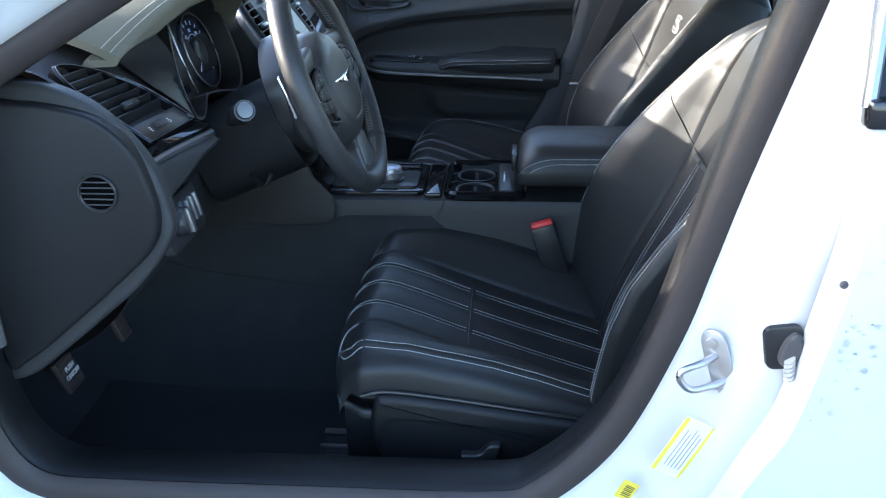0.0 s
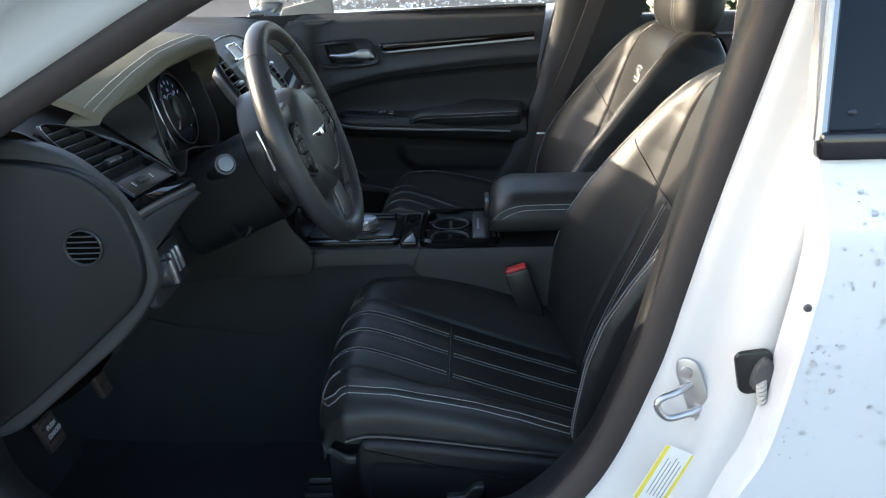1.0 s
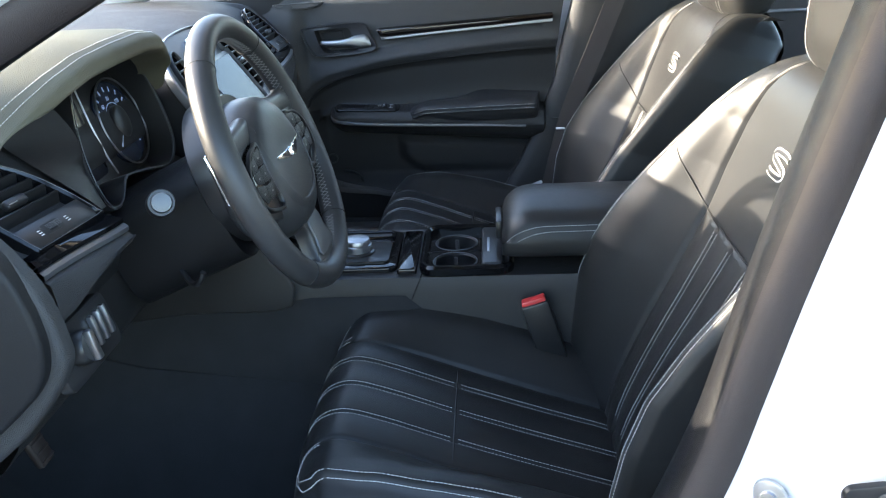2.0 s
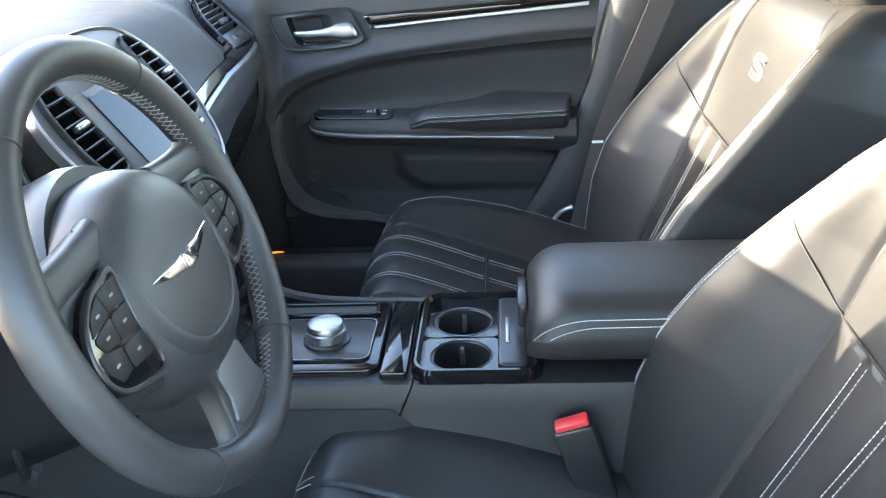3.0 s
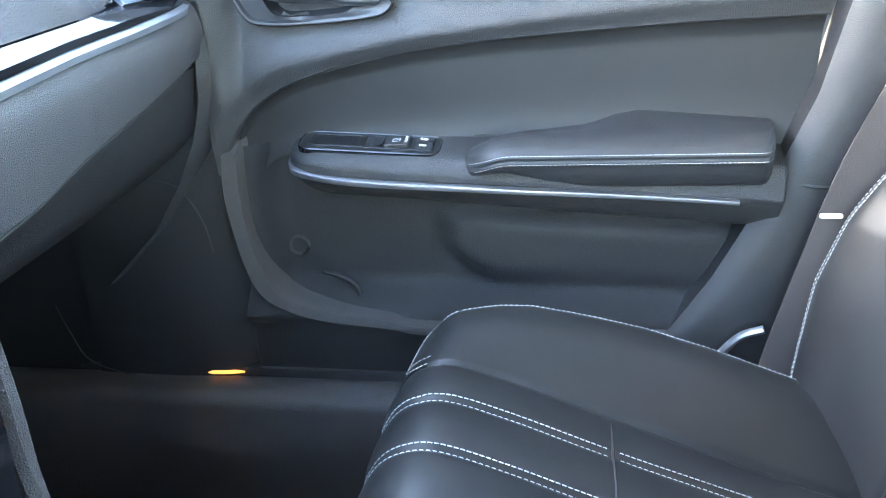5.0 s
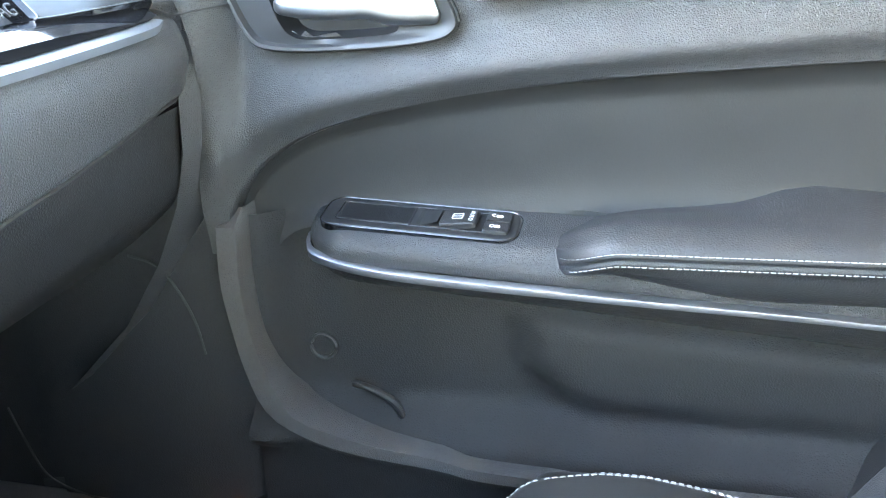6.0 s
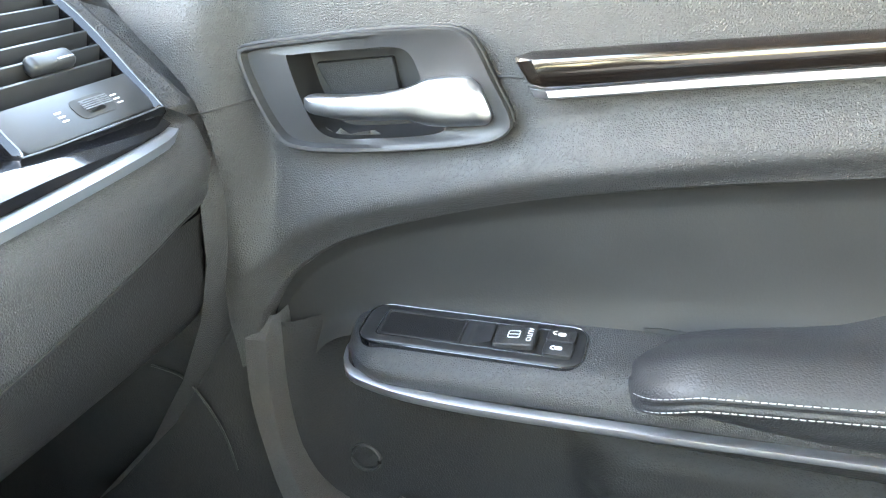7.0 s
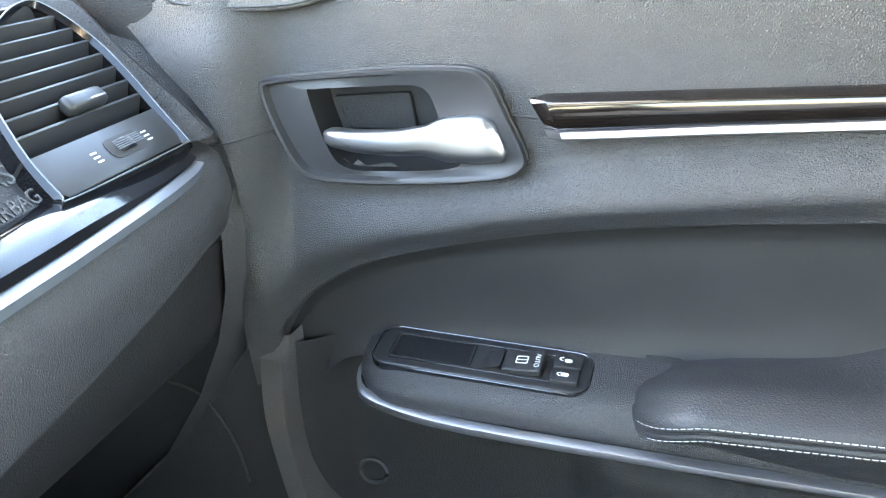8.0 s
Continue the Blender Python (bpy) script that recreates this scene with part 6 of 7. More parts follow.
def centre_display(m, h):
    part("display", prism(rrect(-0.052, 0.052, -0.050, 0.062, 0.010), 0.004, 0.001, 1, m @ Matrix.Translation((0, 0, -0.006))), SCREEN, h, "dark centre display")
    for sg in (-1, 1):
        part("display_edge", moved(tube(spline([(sg * 0.060, 0.066, 0.002), (sg * 0.053, 0.020, 0.003), (sg * 0.054, -0.030, 0.003), (sg * 0.062, -0.056, 0.002)], 6), 0.0014, 6), m), CHROME, h)
    part("display_box", ring_plate(rrect(-0.010, 0.010, -0.004, 0.020, 0.003), rrect(-0.008, 0.008, -0.002, 0.018, 0.002), 0.0003, 0, m @ Matrix.Translation((-0.020, 0, -0.0015))), GAUGE_BLUE, h)


def build_driver_trim():
    t = thing("dash_trim", "gloss trim and headlamp switch panel beside the column", "dash trim", (-0.31, -0.60, 0.75))
    rows, rows2, rows3 = [], [], []
    for y in [float(q) for q in np.linspace(-0.668, -0.522, 24)]:
        gx, fx, e = strip_top(y) + 0.002, strip_low(y) + 0.012 * sm(-0.62, -0.52, y), sm(-0.525, -0.54, y)
        zb = 0.790 + 0.036 * sm(-0.66, -0.52, y)
        rows.append([(gx - 0.012, y, 0.8655), (gx + 0.002, y, 0.8655), (gx + 0.6 * (fx - gx), y, 0.8625), (fx + 0.001, y, 0.8585), (fx + 0.001, y, 0.8535), (fx - 0.014, y, 0.8525)])
        rows2.append([(fx - 0.012, y, 0.8530), (fx + 0.002, y, 0.8525), (fx + 0.006, y, 0.849), (fx + 0.006, y, 0.8440), (fx - 0.008, y, 0.8430)])
        rows3.append([(x, y, z) for x, z in spline([(fx - 0.02, 0.8445), (fx + 0.003, 0.8425), (fx + 0.011, 0.835), (fx + 0.012, zb + 0.012), (fx + 0.002, zb), (fx - 0.03, zb - 0.004)], 4)])
    for rr in (rows, rows2, rows3):
        rr.append([(x - 0.012, y + 0.005, z) for x, y, z in rr[-1]])
        rr.append([(-0.40, y, z) for x, y, z in rr[-1]])
    part("gloss_strip", skin(rows, closed=False), PIANO, t)
    part("silver_strip", skin(rows2, closed=False), SILVER, t)
    part("lower_roll", skin(rows3, closed=False), DASH_SKIN, t)
    m = axes((-0.318, -0.625, 0.762), (0, 1, 0), (-0.25, 0, 0.97), (0.97, 0, 0.25))
    part("switch_plate", prism(rrect(-0.075, 0.055, -0.035, 0.030, 0.012), 0.012, 0.003, 2, m @ Matrix.Translation((0, 0, -0.008))), SMOOTH, t)
    part("headlamp_knob", lathe([(0.019, 0), (0.019, 0.012), (0.016, 0.016), (0.006, 0.016)], 28, m @ Matrix.Translation((-0.035, 0.0, 0.004))), SMOOTH, t, "black headlamp knob")
    part("knob_grip", moved(box(-0.040, -0.030, -0.017, 0.017, 0.018, 0.027, 0.002), m), CHROME, t, "chrome knob grip")
    for k in range(3):
        part("dimmer_wheel", moved(box(0.002 + 0.015 * k, 0.011 + 0.015 * k, -0.018, 0.018, 0.002, 0.010, 0.003), m), CHROME, t, "chrome dimmer wheel")


# ---- centre console ----
def build_console():
    c = thing("centre_console", "black centre console with gloss trim and rotary shifter", "centre console", (0, 0.015, 0.22))
    # body: two lengths with a joint between them
    def body(x0, x1, n, rake):
        rows = []
        for t in np.linspace(0, 1, n):
            x = x0 + (x1 - x0) * t
            top = 0.588 + 0.10 * sm(-0.22, -0.34, x)
            ring = []
            for s in (-1, 1):
                w = (0.105 if s < 0 else 0.112) + 0.012 * sm(-0.1, -0.35, x)
                pts = [(0.0, top), (w - 0.020, top), (w - 0.004, top - 0.003), (w, top - 0.012), (w + 0.002, top - 0.03), (w + 0.006, 0.51), (w + 0.011, 0.40), (w + 0.014, 0.22)]
                side = [(x + rake * (top - z) * 0.45, 0.012 + s * y, z) for y, z in pts]
                ring = side[::-1] + ring if s < 0 else ring + side
            rows.append(ring)
        return skin(rows, closed=False)
    part("front_side", body(-0.56, -0.0022, 36, -1), PLASTIC, c, "grained front console side")
    bm = body(0.000, 0.60, 30, -1)
    bmesh.ops.delete(bm, geom=[f for f in bm.faces if f.calc_center_median().z > 0.585 and 0.012 < f.calc_center_median().x < 0.110 and abs(f.calc_center_median().y) < 0.09], context="FACES")
    part("rear_side", bm, PLASTIC, c, "vinyl rear console side")
    # shifter panel
    m = axes((0, 0, 0.588), (1, 0, 0), (0, 1, 0), (0, 0, 1))
    part("shifter_frame", prism(rrect(-0.285, -0.046, -0.072, 0.110, 0.018), 0.010, 0.004, 3, m), PIANO, c, "gloss black shifter surround")
    part("shifter_plate", prism(rrect(-0.235, -0.062, -0.052, 0.050, 0.012), 0.003, 0.0015, 2, m @ Matrix.Translation((0, 0, 0.0098))), SMOOTH, c, "satin black shifter plate")
    part("plate_edge", ring_plate(rrect(-0.238, -0.059, -0.055, 0.053, 0.014), rrect(-0.235, -0.062, -0.052, 0.050, 0.012), 0.0042, 0.0008, m @ Matrix.Translation((0, 0, 0.0098))), PIANO, c)
    part("tray_rim", ring_plate(rrect(-0.235, -0.060, 0.062, 0.100, 0.008), rrect(-0.228, -0.067, 0.068, 0.094, 0.005), 0.005, 0.0015, m @ Matrix.Translation((0, 0, 0.0098))), PIANO, c)
    part("tray", prism(rrect(-0.228, -0.067, 0.068, 0.094, 0.005), 0.0008, 0, 1, m @ Matrix.Translation((0, 0, 0.0099))), INK, c, "dark narrow tray")
    k = thing("gear_knob", "bright silver rotary gear knob on the console", "gear knob", (-0.121, -0.003, 0.60))
    part("collar", lathe([(0.031, 0.0), (0.031, 0.003), (0.027, 0.005)], 40, Matrix.Translation((-0.121, -0.003, 0.6008))), SMOOTH, k)
    part("knob_body", lathe([(0.025, 0), (0.0255, 0.012), (0.0245, 0.013), (0.0235, 0.0135), (0.0235, 0.0195), (0.022, 0.0222), (0.018, 0.0235), (0.003, 0.0238)], 48, Matrix.Translation((-0.121, -0.003, 0.6045))), CHROME, k, "knurled satin aluminium knob")
    for q in range(36):
        t = 6.28319 * q / 36
        part("knurl", moved(box(0.0248, 0.0262, -0.0009, 0.0009, 0.001, 0.011, 0), Matrix.Translation((-0.121, -0.003, 0.6045)) @ Matrix.Rotation(t, 4, "Z")), CHROME, k)
    for j, ch in enumerate("PRNDS"):
        txt = bpy.data.curves.new("gear_letter", "FONT")
        txt.body, txt.size, txt.extrude = ch, 0.0085, 0.0001
        tmp = bpy.data.objects.new("tmp", txt)
        scene.collection.objects.link(tmp)
        me = bpy.data.meshes.new_from_object(tmp.evaluated_get(bpy.context.evaluated_depsgraph_get()))
        bpy.data.objects.remove(tmp)
        me.transform(pose(-0.178, 0.030 - 0.014 * j, 0.6014, 0, 0, 90) @ Matrix.Translation((-0.004, 0, 0)))
        mesh_part("gear_letter", me, LINER, c, smooth=False)
    part("side_rail", tube(spline([(-0.296, 0.165, 0.865), (-0.276, 0.160, 0.80), (-0.262, 0.152, 0.739), (-0.254, 0.148, 0.655), (-0.226, 0.142, 0.606), (-0.16, 0.135, 0.588), (-0.06, 0.130, 0.584), (0.01, 0.128, 0.584)], 6), 0.008, 8), DASH_SKIN, c, "black edge rail")
    # bridge between shifter and cup holders
    part("bridge", prism(rrect(-0.044, -0.010, -0.080, 0.110, 0.004), 0.009, 0.003, 2, m), PIANO, c, "gloss black bridge piece")
    # cup holder bay
    part("bay_rim", ring_plate(rrect(-0.006, 0.158, -0.092, 0.124, 0.03, 8), rrect(0.006, 0.150, -0.078, 0.112, 0.02, 8), 0.016, 0.005, m), PIANO, c, "gloss black bay surround")
    for y, y0, y1 in ((0.060, 0.018, 0.114), (-0.028, -0.080, 0.016)):
        cup = thing("cup_holder", "round black cup holder with a thin bright rim", "cup holder", (0.055, y, 0.53), group="cup holders")
        ring_o = []
        for q in np.linspace(0, 6.28319, 41)[:-1]:
            dx_, dy_ = math.cos(q), math.sin(q)
            f = min(((0.104 if dx_ > 0 else 0.004) - 0.055) / dx_ if abs(dx_) > 1e-6 else 9, ((y1 if dy_ > 0 else y0) - y) / dy_ if abs(dy_) > 1e-6 else 9)
            ring_o.append((0.055 + dx_ * f, y + dy_ * f))
        part("deck", ring_plate(ring_o, circle(0.055, y, 0.0395, 40), 0.006, 0.001, axes((0, 0, 0.583), (1, 0, 0), (0, 1, 0), (0, 0, 1))), PIANO, cup)
        part("well", lathe([(0.0395, 0.588), (0.0375, 0.586), (0.034, 0.530), (0.030, 0.527), (0.0005, 0.527)], 40, axes((0.055, y, 0), (1, 0, 0), (0, 1, 0), (0, 0, 1)), cap=False), SMOOTH, cup, "deep dark well")
        part("rim", moved(tube([(0.055 + 0.0388 * math.cos(q), y + 0.0388 * math.sin(q), 0.5893) for q in np.linspace(0, 6.28319, 49)[:-1]], 0.0009, 6, True), Matrix.Identity(4)), SILVER_DARK, cup, "thin bright rim")
        part("finger", box(0.051, 0.058, y + 0.030, y + 0.036, 0.555, 0.582, 0.002), PLASTIC_GREY, cup, "grey cup finger")
    part("bin_lid", prism(rrect(0.102, 0.140, -0.072, 0.106, 0.008), 0.012, 0.004, 3, m @ Matrix.Translation((0, 0, 0.002))), SMOOTH, c, "satin black bin lid")
    part("lid_pull", box(0.112, 0.117, -0.02, 0.045, 0.601, 0.6045, 0.0015), CHROME, c, "thin chrome pull")
    # armrest lid
    arm = thing("armrest", "padded black leather centre armrest with twin stitching", "armrest", (0.33, 0.01, 0.60))
    rows, sa, sb_ = [], [], []
    for t in np.linspace(0, 1, 60):
        x = 0.138 + 0.44 * t
        k_ = math.sqrt(max(0.0, 1 - (1 - min(1, t / 0.13)) ** 2))
        top = 0.636 + 0.060 * (0.15 + 0.85 * k_)
        w = 0.106 - 0.012 * (1 - k_)
        ring = []
        for y, z in spline([(-w + 0.006, 0.618), (-w, 0.625), (-w - 0.001, 0.643), (-w + 0.002, 0.6 + 0.6 * (top - 0.6)), (-w + 0.010, top - 0.019), (-w + 0.026, top - 0.007), (-w + 0.050, top - 0.0015), (0, top + 0.003), (w - 0.050, top - 0.0015), (w - 0.026, top - 0.007), (w - 0.010, top - 0.019), (w - 0.002, 0.6 + 0.6 * (top - 0.6)), (w + 0.001, 0.643), (w, 0.625), (w - 0.006, 0.618)], 4):
            ring.append((x, 0.010 + y, z))
        rows.append(ring)
        zs = 0.624 + 0.050 * math.sqrt(max(0.0, 1 - (1 - min(1, t / 0.17)) ** 2)) + 0.003 * t
        sa.append(((x, 0.010 - w - 0.0012, zs), (0, -1, 0.2)))
        sb_.append(((x + 0.008, 0.010 - w - 0.0014, max(0.622, zs - 0.010)), (0, -1, 0.2)))
    pad = part("pad", skin(rows, closed=False), LEATHER, arm)
    part("pad_end", skin([rows[0], [(0.141, 0.010 + (p[1] - 0.010) * 0.6, 0.638 + (p[2] - 0.638) * 0.6) for p in rows[0]]], closed=True, cap=True), LEATHER, arm)
    mesh_part("stitching", stitches([sa[1:], sb_[1:]]), THREAD, pad, "pale twin stitching", kind="stuff")
    part("latch", join(box(0.128, 0.140, -0.030, 0.050, 0.628, 0.662, 0.004, 2)), SMOOTH, arm, "black lid latch")
    # buckle of the driver's belt
    bk = thing("belt_buckle", "black seat belt buckle with red release button", "belt buckle", (0.20, -0.10, 0.40))
    m2 = axes((0.187, -0.125, 0.555), (0.93, 0, 0.30), (0, 1, 0), (-0.30, 0, 0.95))
    part("body", moved(box(-0.024, 0.024, -0.014, 0.014, -0.14, -0.004, 0.004, 2), m2), SMOOTH, bk)
    part("button", moved(box(-0.021, 0.021, -0.010, 0.010, -0.012, 0.003, 0.003, 2), m2), RED, bk, "red release button")
    return c


# ---- small things ----
def build_belt():
    b = thing("seat_belt", "grey-brown webbing seat belt hanging by the pillar", "seat belt", (0.33, 0.66, 0.4))
    pts = [(0.50, 0.665, 1.25), (0.445, 0.66, 1.02), (0.385, 0.66, 0.855), (0.325, 0.655, 0.71), (0.29, 0.652, 0.58), (0.262, 0.65, 0.46), (0.25, 0.65, 0.40)]
    rows = []
    for p in resample(spline(pts, 8), 40):
        rows.append([(p[0] - 0.024, p[1], p[2]), (p[0] + 0.024, p[1] + 0.004, p[2])])
    r2 = [[(a[0], a[1] + 0.0018, a[2]) for a in r] for r in rows]
    part("webbing", skin([[r[0], r[1], q[1], q[0]] for r, q in zip(rows, r2)]), WEB, b)
    part("ring", tube(spline([(0.20, 0.685, 0.46), (0.225, 0.680, 0.495), (0.25, 0.676, 0.508)], 6), 0.005, 8), STEEL, b, "grey anchor loop")
    part("stop_button", box(0.283, 0.305, 0.644, 0.650, 0.650, 0.655, 0.002), PRINT, b)


def build_pedals():
    for name, at, sx, sz, lab in (("parking_brake_pedal", (-0.600, -0.510, 0.431), 0.026, 0.030, "black rubber parking brake pedal with white words"), ("brake_pedal", (-0.562, -0.392, 0.470), 0.018, 0.040, "black rubber brake pedal")):
        p = thing(name, lab, "pedal", (at[0] - 0.05, at[1], at[2]))
        m = axes(at, (0, 1, 0), (-0.35, 0, 0.93), (0.93, 0, 0.35))
        part("pad", moved(box(-sx, sx, -sz, sz, -0.008, 0.006, 0.005, 2), m), RUBBER, p)
        for k in range(5):
            part("rib", moved(box(-sx * 0.85, sx * 0.85, -sz * 0.8 + sz * 0.4 * k - 0.002, -sz * 0.8 + sz * 0.4 * k + 0.002, 0.005, 0.0085, 0.001, 1), m), RUBBER, p)
        part("lever", tube([m @ Vector((0, 0, -0.006)), m @ Vector((0, 0.06, -0.06)), m @ Vector((0, 0.25, -0.14))], 0.009, 8), SMOOTH, p)
        if name.startswith("parking"):
            for r, word in ((0, "PUSH"), (1, "ON/OFF")):
                txt = bpy.data.curves.new("pedal_word", "FONT")
                txt.body, txt.size, txt.extrude, txt.align_x = word, 0.0115, 0.0002, "CENTER"
                tmp = bpy.data.objects.new("tmp", txt)
                scene.collection.objects.link(tmp)
                me = bpy.data.meshes.new_from_object(tmp.evaluated_get(bpy.context.evaluated_depsgraph_get()))
                bpy.data.objects.remove(tmp)
                me.transform(m @ Matrix.Translation((0, 0.006 - 0.013 * r, 0.0092)))
                mesh_part("pedal_word", me, PRINT, p, smooth=False)
    lamp = thing("footwell_lamp", "small amber footwell lamp glowing by the sill", "lamp", (-0.36, 0.70, 0.42))
    part("lens", tube([(-0.450, 0.7100, 0.4080), (-0.435, 0.7090, 0.4082), (-0.408, 0.7080, 0.4085), (-0.385, 0.7090, 0.4082), (-0.368, 0.7100, 0.4080)], lambda t: 0.0012 + 0.0030 * math.sin(math.pi * t), 8, flat=0.9), AMBER, lamp)
    kick = thing("kick_panel", "dark grey kick panel and sill trim in the passenger footwell", "kick panel", (-0.5, 0.72, 0.3))
    kick["kind"] = "structure"
    part("kick_side", skin([[(-0.95, 0.70, 0.2), (-0.6, 0.715, 0.2), (-0.36, 0.73, 0.2)], [(-0.95, 0.70, 0.98), (-0.6, 0.715, 0.98), (-0.36, 0.735, 0.98)]], closed=False), PANEL_LOW, kick)
    part("front_pillar_trim", skin([[(-0.34, 0.742, z), (-0.362, 0.722, z), (-0.385, 0.708, z), (-0.45, 0.700, z), (-0.56, 0.705, z)] for z in (0.40, 0.55, 0.70, 0.80, 0.90, 0.985)], closed=False), PANEL_LOW, kick, "grained trim beside the dash end")
    part("kick_joint", tube(spline([(-0.440, 0.6985, 0.668), (-0.415, 0.6995, 0.660), (-0.400, 0.7005, 0.640), (-0.388, 0.7020, 0.610), (-0.383, 0.7040, 0.575)], 6), 0.0010, 6), PLASTIC, kick)
    part("sill_curve", tube(spline([(-0.600, 0.6990, 0.50), (-0.588, 0.6990, 0.462), (-0.570, 0.6990, 0.424), (-0.523, 0.6990, 0.406), (-0.47, 0.6985, 0.402)], 6), 0.0010, 6), PLASTIC, kick)
    part("door_gap", tube([(-0.352, 0.730, 0.98), (-0.352, 0.730, 0.70), (-0.356, 0.728, 0.55)], 0.003, 6), INK, kick)
    part("sill_filler", box(-0.60, 0.32, 0.715, 0.80, 0.25, 0.412, 0.006), PLASTIC, kick)
    part("sill_trim", box(-0.75, 0.30, 0.66, 0.72, 0.20, 0.405, 0.02, 3), PLASTIC_GREY, kick, "grey sill trim")


def build_jamb_fittings():
    s = thing("door_striker", "zinc door striker loop on the pillar", "door striker", (0.37, -0.84, 0.67))
    m = axes((0.362, -0.833, 0.668), (0.80, -0.45, 0.38), (-0.30, 0.22, 0.93), (-0.5, -0.86, 0))
    ol = spline([(0.0, 0.046), (0.014, 0.036), (0.015, 0.0), (0.012, -0.036), (0, -0.046), (-0.012, -0.036), (-0.013, 0.0), (-0.012, 0.036)], 4, True)
    part("plate", prism(ol, 0.004, 0.0012, 2, m), STEEL, s)
    part("loop", tube(spline([tuple(m @ Vector(q)) for q in [(0.0, 0.014, 0.002), (-0.012, 0.014, 0.022), (-0.030, 0.012, 0.034), (-0.034, 0.0, 0.034), (-0.028, -0.014, 0.026), (-0.008, -0.016, 0.014), (0.002, -0.016, 0.002)]], 6), 0.0042, 10), STEEL, s)
    for b in (0.029, -0.029):
        part("screw", lathe([(0.0075, 0), (0.007, 0.003), (0.003, 0.0035)], 16, m @ Matrix.Translation((0, b, 0.004))), STEEL, s)
    g = thing("wiring_boot", "black rubber wiring boot in the jamb", "wiring boot", (0.43, -0.87, 0.68))
    m = axes((0.408, -0.882, 0.725), (0.98, -0.1, 0.18), (-0.18, 0, 0.98), (0, -1, 0))
    part("boot_frame", prism(rrect(-0.018, 0.022, -0.027, 0.025, 0.010), 0.006, 0.003, 2, m), SMOOTH, g)
    part("boot_cap", prism(spline([(-0.006, -0.014), (0.0, 0.006), (0.012, 0.018), (0.020, 0.008), (0.018, -0.022), (0.006, -0.026)], 4, True), 0.014, 0.005, 3, m), PLASTIC_GREY, g)
    # bellows of the black boot, coloured pale as lit
    part("bellows", join(*[moved(lathe([(0.005, -0.002), (0.0068, 0), (0.005, 0.002)], 14), axes((0.414 + 0.0003 * k, -0.896 - 0.0008 * k, 0.716 - 0.0048 * k), (0, 1, 0), (0.8, 0, 0.6), (0.55, -0.3, -0.78))) for k in range(5)]), RUBBER_LIT, g)
    lb = thing("tyre_label", "white and yellow tyre pressure label on the jamb", "label", (0.33, -0.83, 0.57))
    m = axes((0.326, -0.858, 0.573), (0.42, -0.05, 0.90), (-0.90, 0.0, 0.42), (0.05, -1, -0.02))
    part("paper", prism(rrect(-0.042, 0.042, -0.020, 0.020, 0.002), 0.0004, 0, 1, m), WHITE_LABEL, lb)
    for y0, y1 in ((0.014, 0.019), (-0.019, -0.014)):
        part("yellow_band", prism(rrect(-0.041, 0.041, y0, y1, 0.001), 0.0003, 0, 1, m @ Matrix.Translation((0, 0, 0.0005))), YELLOW, lb)
    for k in range(5):
        part("print_bar", prism(rrect(-0.030, 0.022 + 0.004 * (k % 3), -0.0105 + 0.0045 * k, -0.0093 + 0.0045 * k, 0.0005), 0.0002, 0, 1, m @ Matrix.Translation((0, 0, 0.0005))), LINER, lb)
    yl = thing("yellow_label", "small yellow bar-code label low on the jamb", "label", (0.30, -0.85, 0.50))
    m = axes((0.268, -0.848, 0.503), (0.42, -0.05, 0.90), (-0.90, 0.0, 0.42), (0.05, -1, -0.02))
    part("paper", prism(rrect(-0.014, 0.014, -0.010, 0.010, 0.001), 0.0004, 0, 1, m), YELLOW, yl)
    for k in range(7):
        part("bar", prism(rrect(-0.009 + 0.0026 * k, -0.008 + 0.0026 * k + 0.0004 * (k % 2), -0.007, 0.004, 0.0001), 0.0002, 0, 1, m @ Matrix.Translation((0, 0, 0.0005))), INK, yl)
    pl = thing("jamb_plug", "small grey plug in the white jamb", "plug", (0.44, -0.88, 0.83))
    part("disc", lathe([(0.0042, 0), (0.0040, 0.002), (0.0030, 0.0032), (0.0006, 0.0034)], 16, axes((0.437, -0.936, 0.822), (1, 0, 0), (0, 0, 1), (0, -1, 0))), PLASTIC_GREY, pl)
    h = thing("door_check_bracket", "white painted hinge bracket with a bolt", "bracket", (0.40, -0.86, 0.55))
    m = axes((0.405, -0.860, 0.545), (0.7, -0.7, 0), (0, 0, 1), (-0.7, -0.7, 0))
    part("bracket_plate", prism(spline([(-0.03, 0.012), (-0.01, 0.022), (0.03, 0.020), (0.035, -0.02), (0.0, -0.03), (-0.03, -0.015)], 4, True), 0.006, 0.002, 2, m), PAINT_IN, h)
    part("bolt", lathe([(0.010, 0), (0.010, 0.005), (0.007, 0.007), (0.004, 0.005)], 6, m @ Matrix.Translation((0.005, -0.004, 0.006))), PAINT_IN, h)


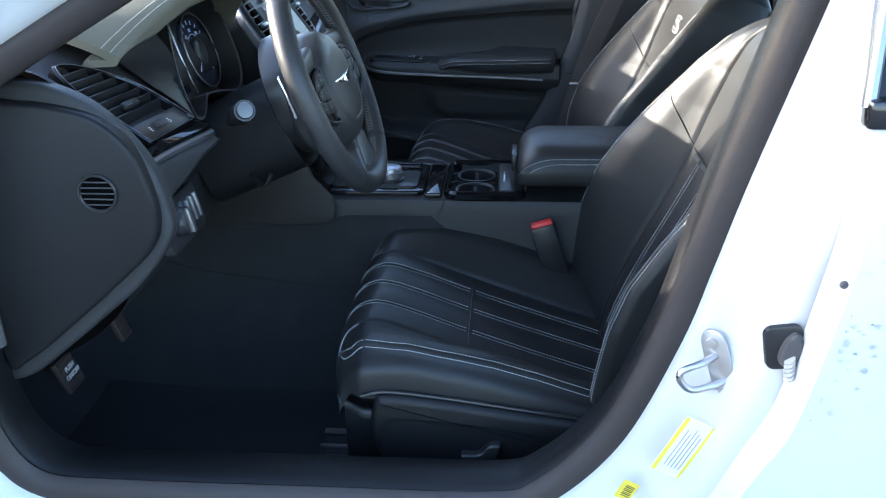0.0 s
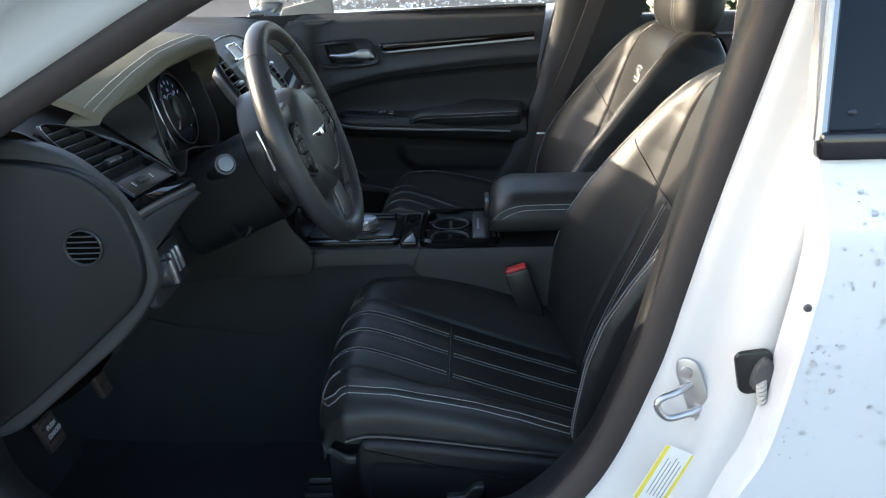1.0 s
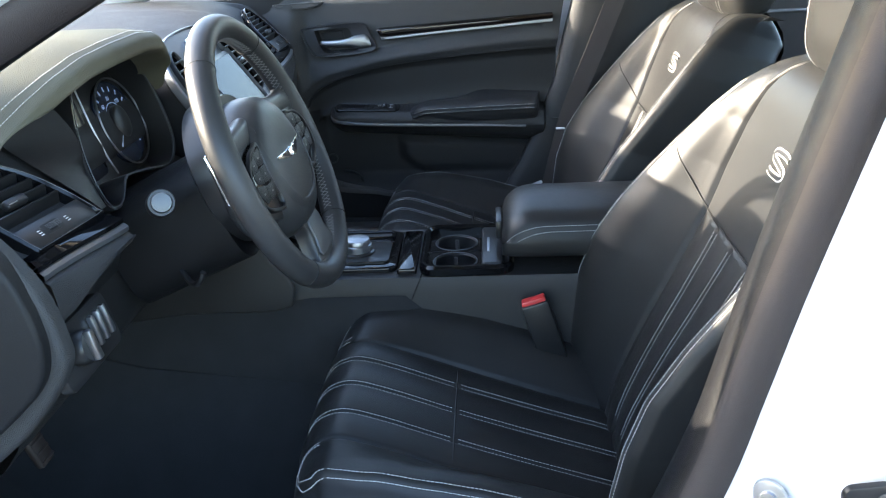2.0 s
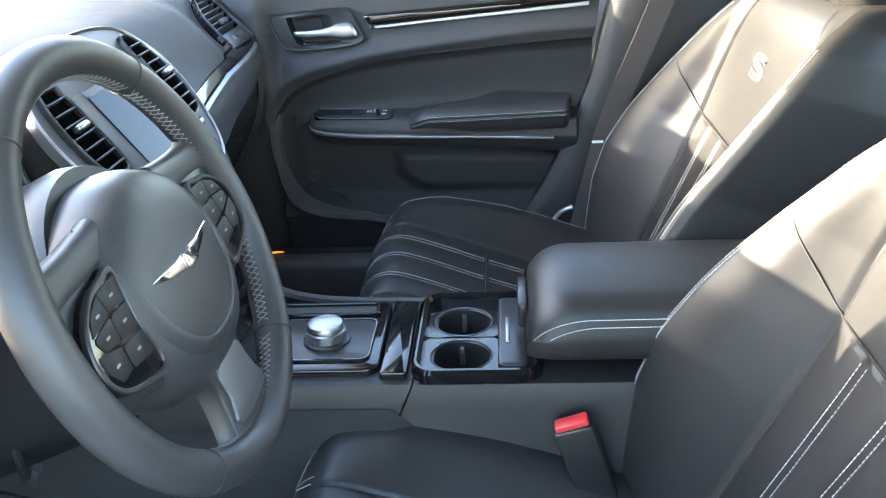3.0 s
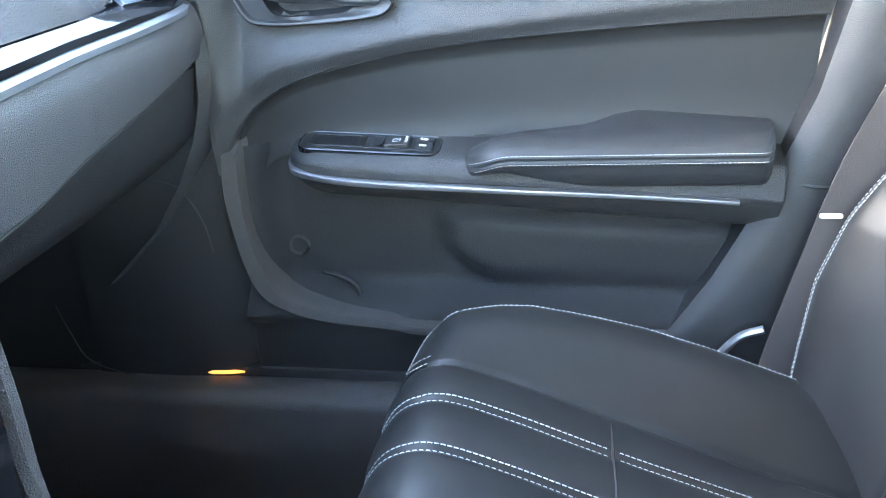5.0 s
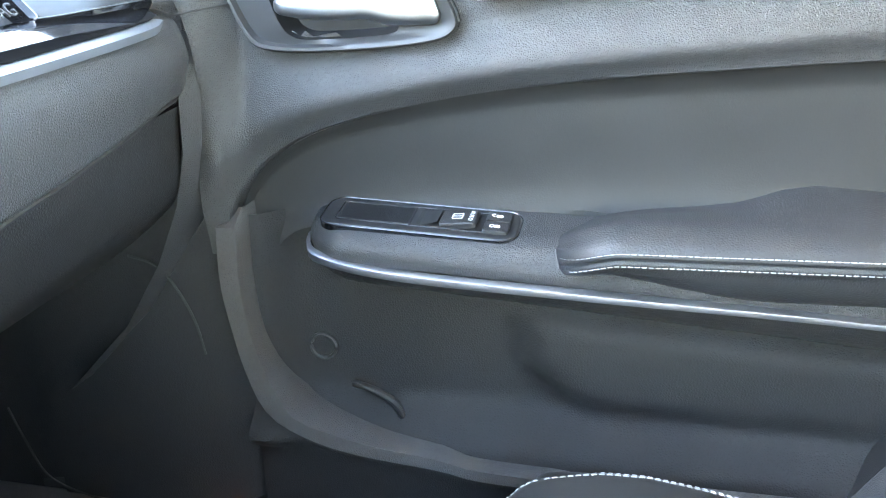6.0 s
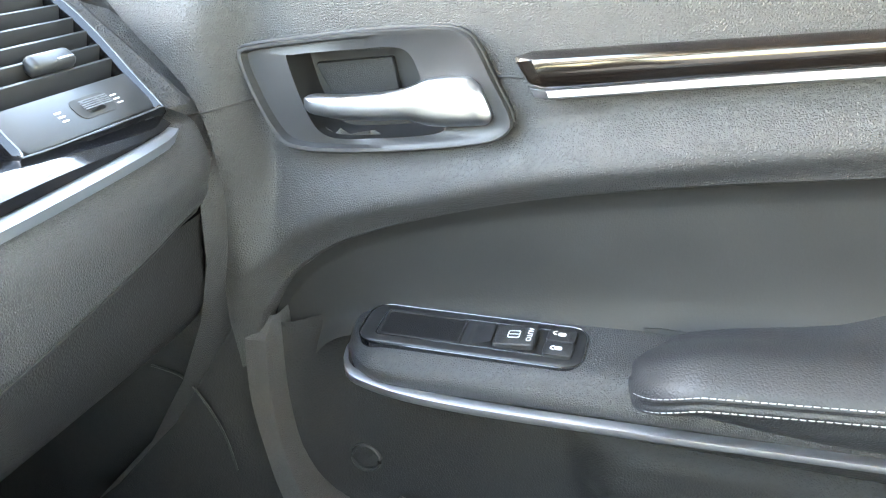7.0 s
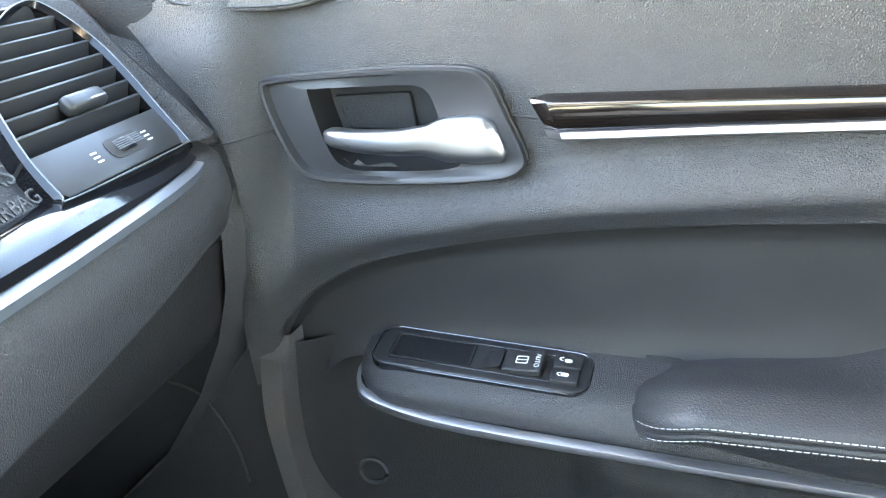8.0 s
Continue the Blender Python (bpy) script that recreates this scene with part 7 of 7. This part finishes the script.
def build_surroundings():
    # parked red car seen over the passenger's window sill
    car = thing("parked_car", "red car parked nose-in across the car park", "car", (-0.35, 11.5, 0))
    turn = pose(-0.35, 11.5, 0, 0, 0, 90)
    rows = []
    for x, z0, zt, w in [(-2.2, 0.45, 0.62, 0.70), (-2.1, 0.3, 0.75, 0.82), (-1.2, 0.25, 0.92, 0.88), (-0.8, 0.25, 1.0, 0.88), (0.0, 0.25, 1.38, 0.88), (0.9, 0.25, 1.42, 0.88), (1.6, 0.25, 1.10, 0.88), (2.1, 0.3, 1.0, 0.84), (2.25, 0.45, 0.8, 0.74)]:
        rows.append([(x, -w, z0), (x, -w, min(zt, 0.92)), (x, -w * (0.75 if zt > 1.05 else 0.9), zt), (x, w * (0.75 if zt > 1.05 else 0.9), zt), (x, w, min(zt, 0.92)), (x, w, z0)])
    part("body", moved(skin(rows, cap=True), turn), REDPAINT, car)
    part("windscreen", moved(skin([[(-0.74, -0.70, 1.03), (-0.74, 0.70, 1.03)], [(-0.05, -0.60, 1.365), (-0.05, 0.60, 1.365)]], closed=False), turn), PRIVACY, car)
    for x in (-1.35, 1.35):
        for y in (-0.80, 0.80):
            part("wheel", moved(lathe([(0.32, -0.1), (0.33, -0.08), (0.33, 0.08), (0.32, 0.1), (0.20, 0.11)], 28, axes((x, y, 0.33), (1, 0, 0), (0, 0, 1), (0, -1, 0))), turn), TYRE, car)
    hedge = thing("hedge", "dark green hedge behind the car park", "hedge", (0, 19, 0))
    hedge["kind"] = "stuff"
    rng = np.random.default_rng(3)
    vs, fs = [], []
    for _ in range(9000):
        p = np.array([rng.uniform(-16, 16), rng.uniform(18, 20), rng.uniform(0.0, 2.6) + rng.normal() * 0.15])
        a, b = rng.normal(size=3), rng.normal(size=3)
        a *= 0.14 / np.linalg.norm(a)
        b *= 0.10 / np.linalg.norm(b)
        o = len(vs)
        vs += [tuple(p - a), tuple(p + b), tuple(p + a), tuple(p - b)]
        fs.append((o, o + 1, o + 2, o + 3))
    me = bpy.data.meshes.new("leaves")
    me.from_pydata(vs, [], fs)
    mesh_part("leaves", me, LEAF, hedge, smooth=False, kind="stuff")
    # passenger's door mirror
    mi = thing("door_mirror", "white passenger door mirror", "mirror", (-0.45, 0.98, 0.95))
    part("mirror_housing", moved(box(-0.05, 0.05, -0.10, 0.10, -0.065, 0.065, 0.03, 4), pose(-0.50, 1.0, 1.04)), PAINT, mi)
    part("mirror_glass", moved(box(0.0, 0.002, -0.085, 0.085, -0.052, 0.052, 0.0), pose(-0.448, 1.0, 1.04)), BRIGHT, mi)
    part("mirror_foot", box(-0.53, -0.46, 0.80, 0.92, 0.955, 0.99, 0.012), BODY_BLACK, mi)
    # rear bench, only its dark edge shows
    r = thing("rear_seat", "black leather rear bench", "rear seat", (1.1, 0, 0.3))
    part("bench", box(0.95, 1.45, -0.66, 0.66, 0.25, 0.50, 0.05, 4), LEATHER, r)
    part("bench_back", moved(box(-0.08, 0.08, -0.66, 0.66, 0.0, 0.62, 0.05, 4), pose(1.46, 0, 0.45, 0, 18, 0)), LEATHER, r)
    rd = thing("rear_door_panel", "black rear door panel with a bright strip", "door panel", (0.9, 0.76, 0.4))
    rd["kind"] = "structure"
    part("panel", box(0.50, 1.5, 0.745, 0.79, 0.35, 0.955, 0.02, 3), VINYL, rd)
    part("strip", box(0.56, 1.1, 0.738, 0.747, 0.895, 0.902, 0.002), SILVER, rd)
    part("glass", skin([[(0.52, 0.79, 0.955), (1.4, 0.79, 0.955)], [(0.58, 0.71, 1.32), (1.3, 0.71, 1.32)]], closed=False), GLASS, rd).visible_shadow = False


def build_drops():
    """Rain drops on the rear door, its window and the far windows."""
    rng = np.random.default_rng(5)
    bm = bmesh.new()
    bmesh.ops.create_icosphere(bm, subdivisions=2, radius=1)
    base_v = np.array([list(v.co) for v in bm.verts])
    base_f = [[v.index for v in f.verts] for f in bm.faces]
    bm.free()

    def scatter(name, count, at, nrm, size, parent):
        vs, fs = [], []
        for _ in range(count):
            p = np.array(at(rng.uniform(), rng.uniform()))
            r = size * math.exp(rng.normal() * 0.45)
            sq = np.array([1, 1, 1.0]) - 0.55 * np.abs(np.array(nrm))
            o = len(vs)
            vs += [tuple(q) for q in p + base_v * r * sq]
            fs += [tuple(i + o for i in f) for f in base_f]
        me = bpy.data.meshes.new(name)
        me.from_pydata(vs, [], fs)
        mesh_part(name, me, DROP, parent, kind="stuff")
    d = thing("rain_drops", "clear rain drops on paint and glass", "rain drops", (0.6, -0.94, 0.6))
    d["kind"] = "stuff"
    edge = [(0.30, 0.25, -0.87), (0.42, 0.30, -0.90), (0.50, 0.345, -0.915), (0.594, 0.386, -0.925), (0.653, 0.411, -0.93), (0.78, 0.432, -0.938), (0.88, 0.446, -0.935), (0.93, 0.440, -0.925), (0.967, 0.435, -0.91)]
    ex = lambda z: float(np.interp(z, [e[0] for e in edge], [e[1] for e in edge]))
    ey = lambda z: float(np.interp(z, [e[0] for e in edge], [e[2] for e in edge]))
    skin_at = lambda u, v: (lambda z: (ex(z) + 0.015 + 0.30 * u, ey(z) - 0.0005 - 0.012 * math.sin(math.pi * min(1, (0.015 + 0.30 * u))), z))(0.64 + 0.32 * v ** 0.7)
    scatter("door_drops", 420, skin_at, (0, 1, 0), 0.0016, d)
    scatter("glass_drops", 110, lambda u, v: (0.455 + 0.045 * v + 0.25 * u, -0.906 + 0.128 * v, 0.995 + 0.30 * v), (0, 0.95, 0.3), 0.0016, d)
    scatter("window_drops", 700, lambda u, v: (-0.42 + 0.78 * u, 0.793 - 0.022 * v, 0.976 + 0.09 * v), (0, 1, 0), 0.0026, d)


build_ground()
build_body()
build_floor()
build_dash()
build_centre_stack()
build_cluster()
build_driver_dash()
build_driver_trim()
outboard_vent(-1, "black outer air vent with slats beside the driver")
outboard_vent(1, "black outer air vent with slats beside the passenger door")
build_wheel()
build_console()
build_passenger_door()
build_seat(-0.330, [(0.40, 0.0), (0.47, -0.003), (0.735, -0.032), (0.857, -0.060), (0.96, -0.075)], -1, 0.0, 0.0, "black leather driver's seat with pale stitching, lit by the sun")
build_seat(0.374, [(0.40, 0.0), (0.72, 0.0), (0.857, -0.028), (0.96, -0.046)], 1, 0.018, 0.028, "black leather passenger seat with pale stitching")
build_belt()
build_pedals()
build_jamb_fittings()
build_surroundings()
build_drops()
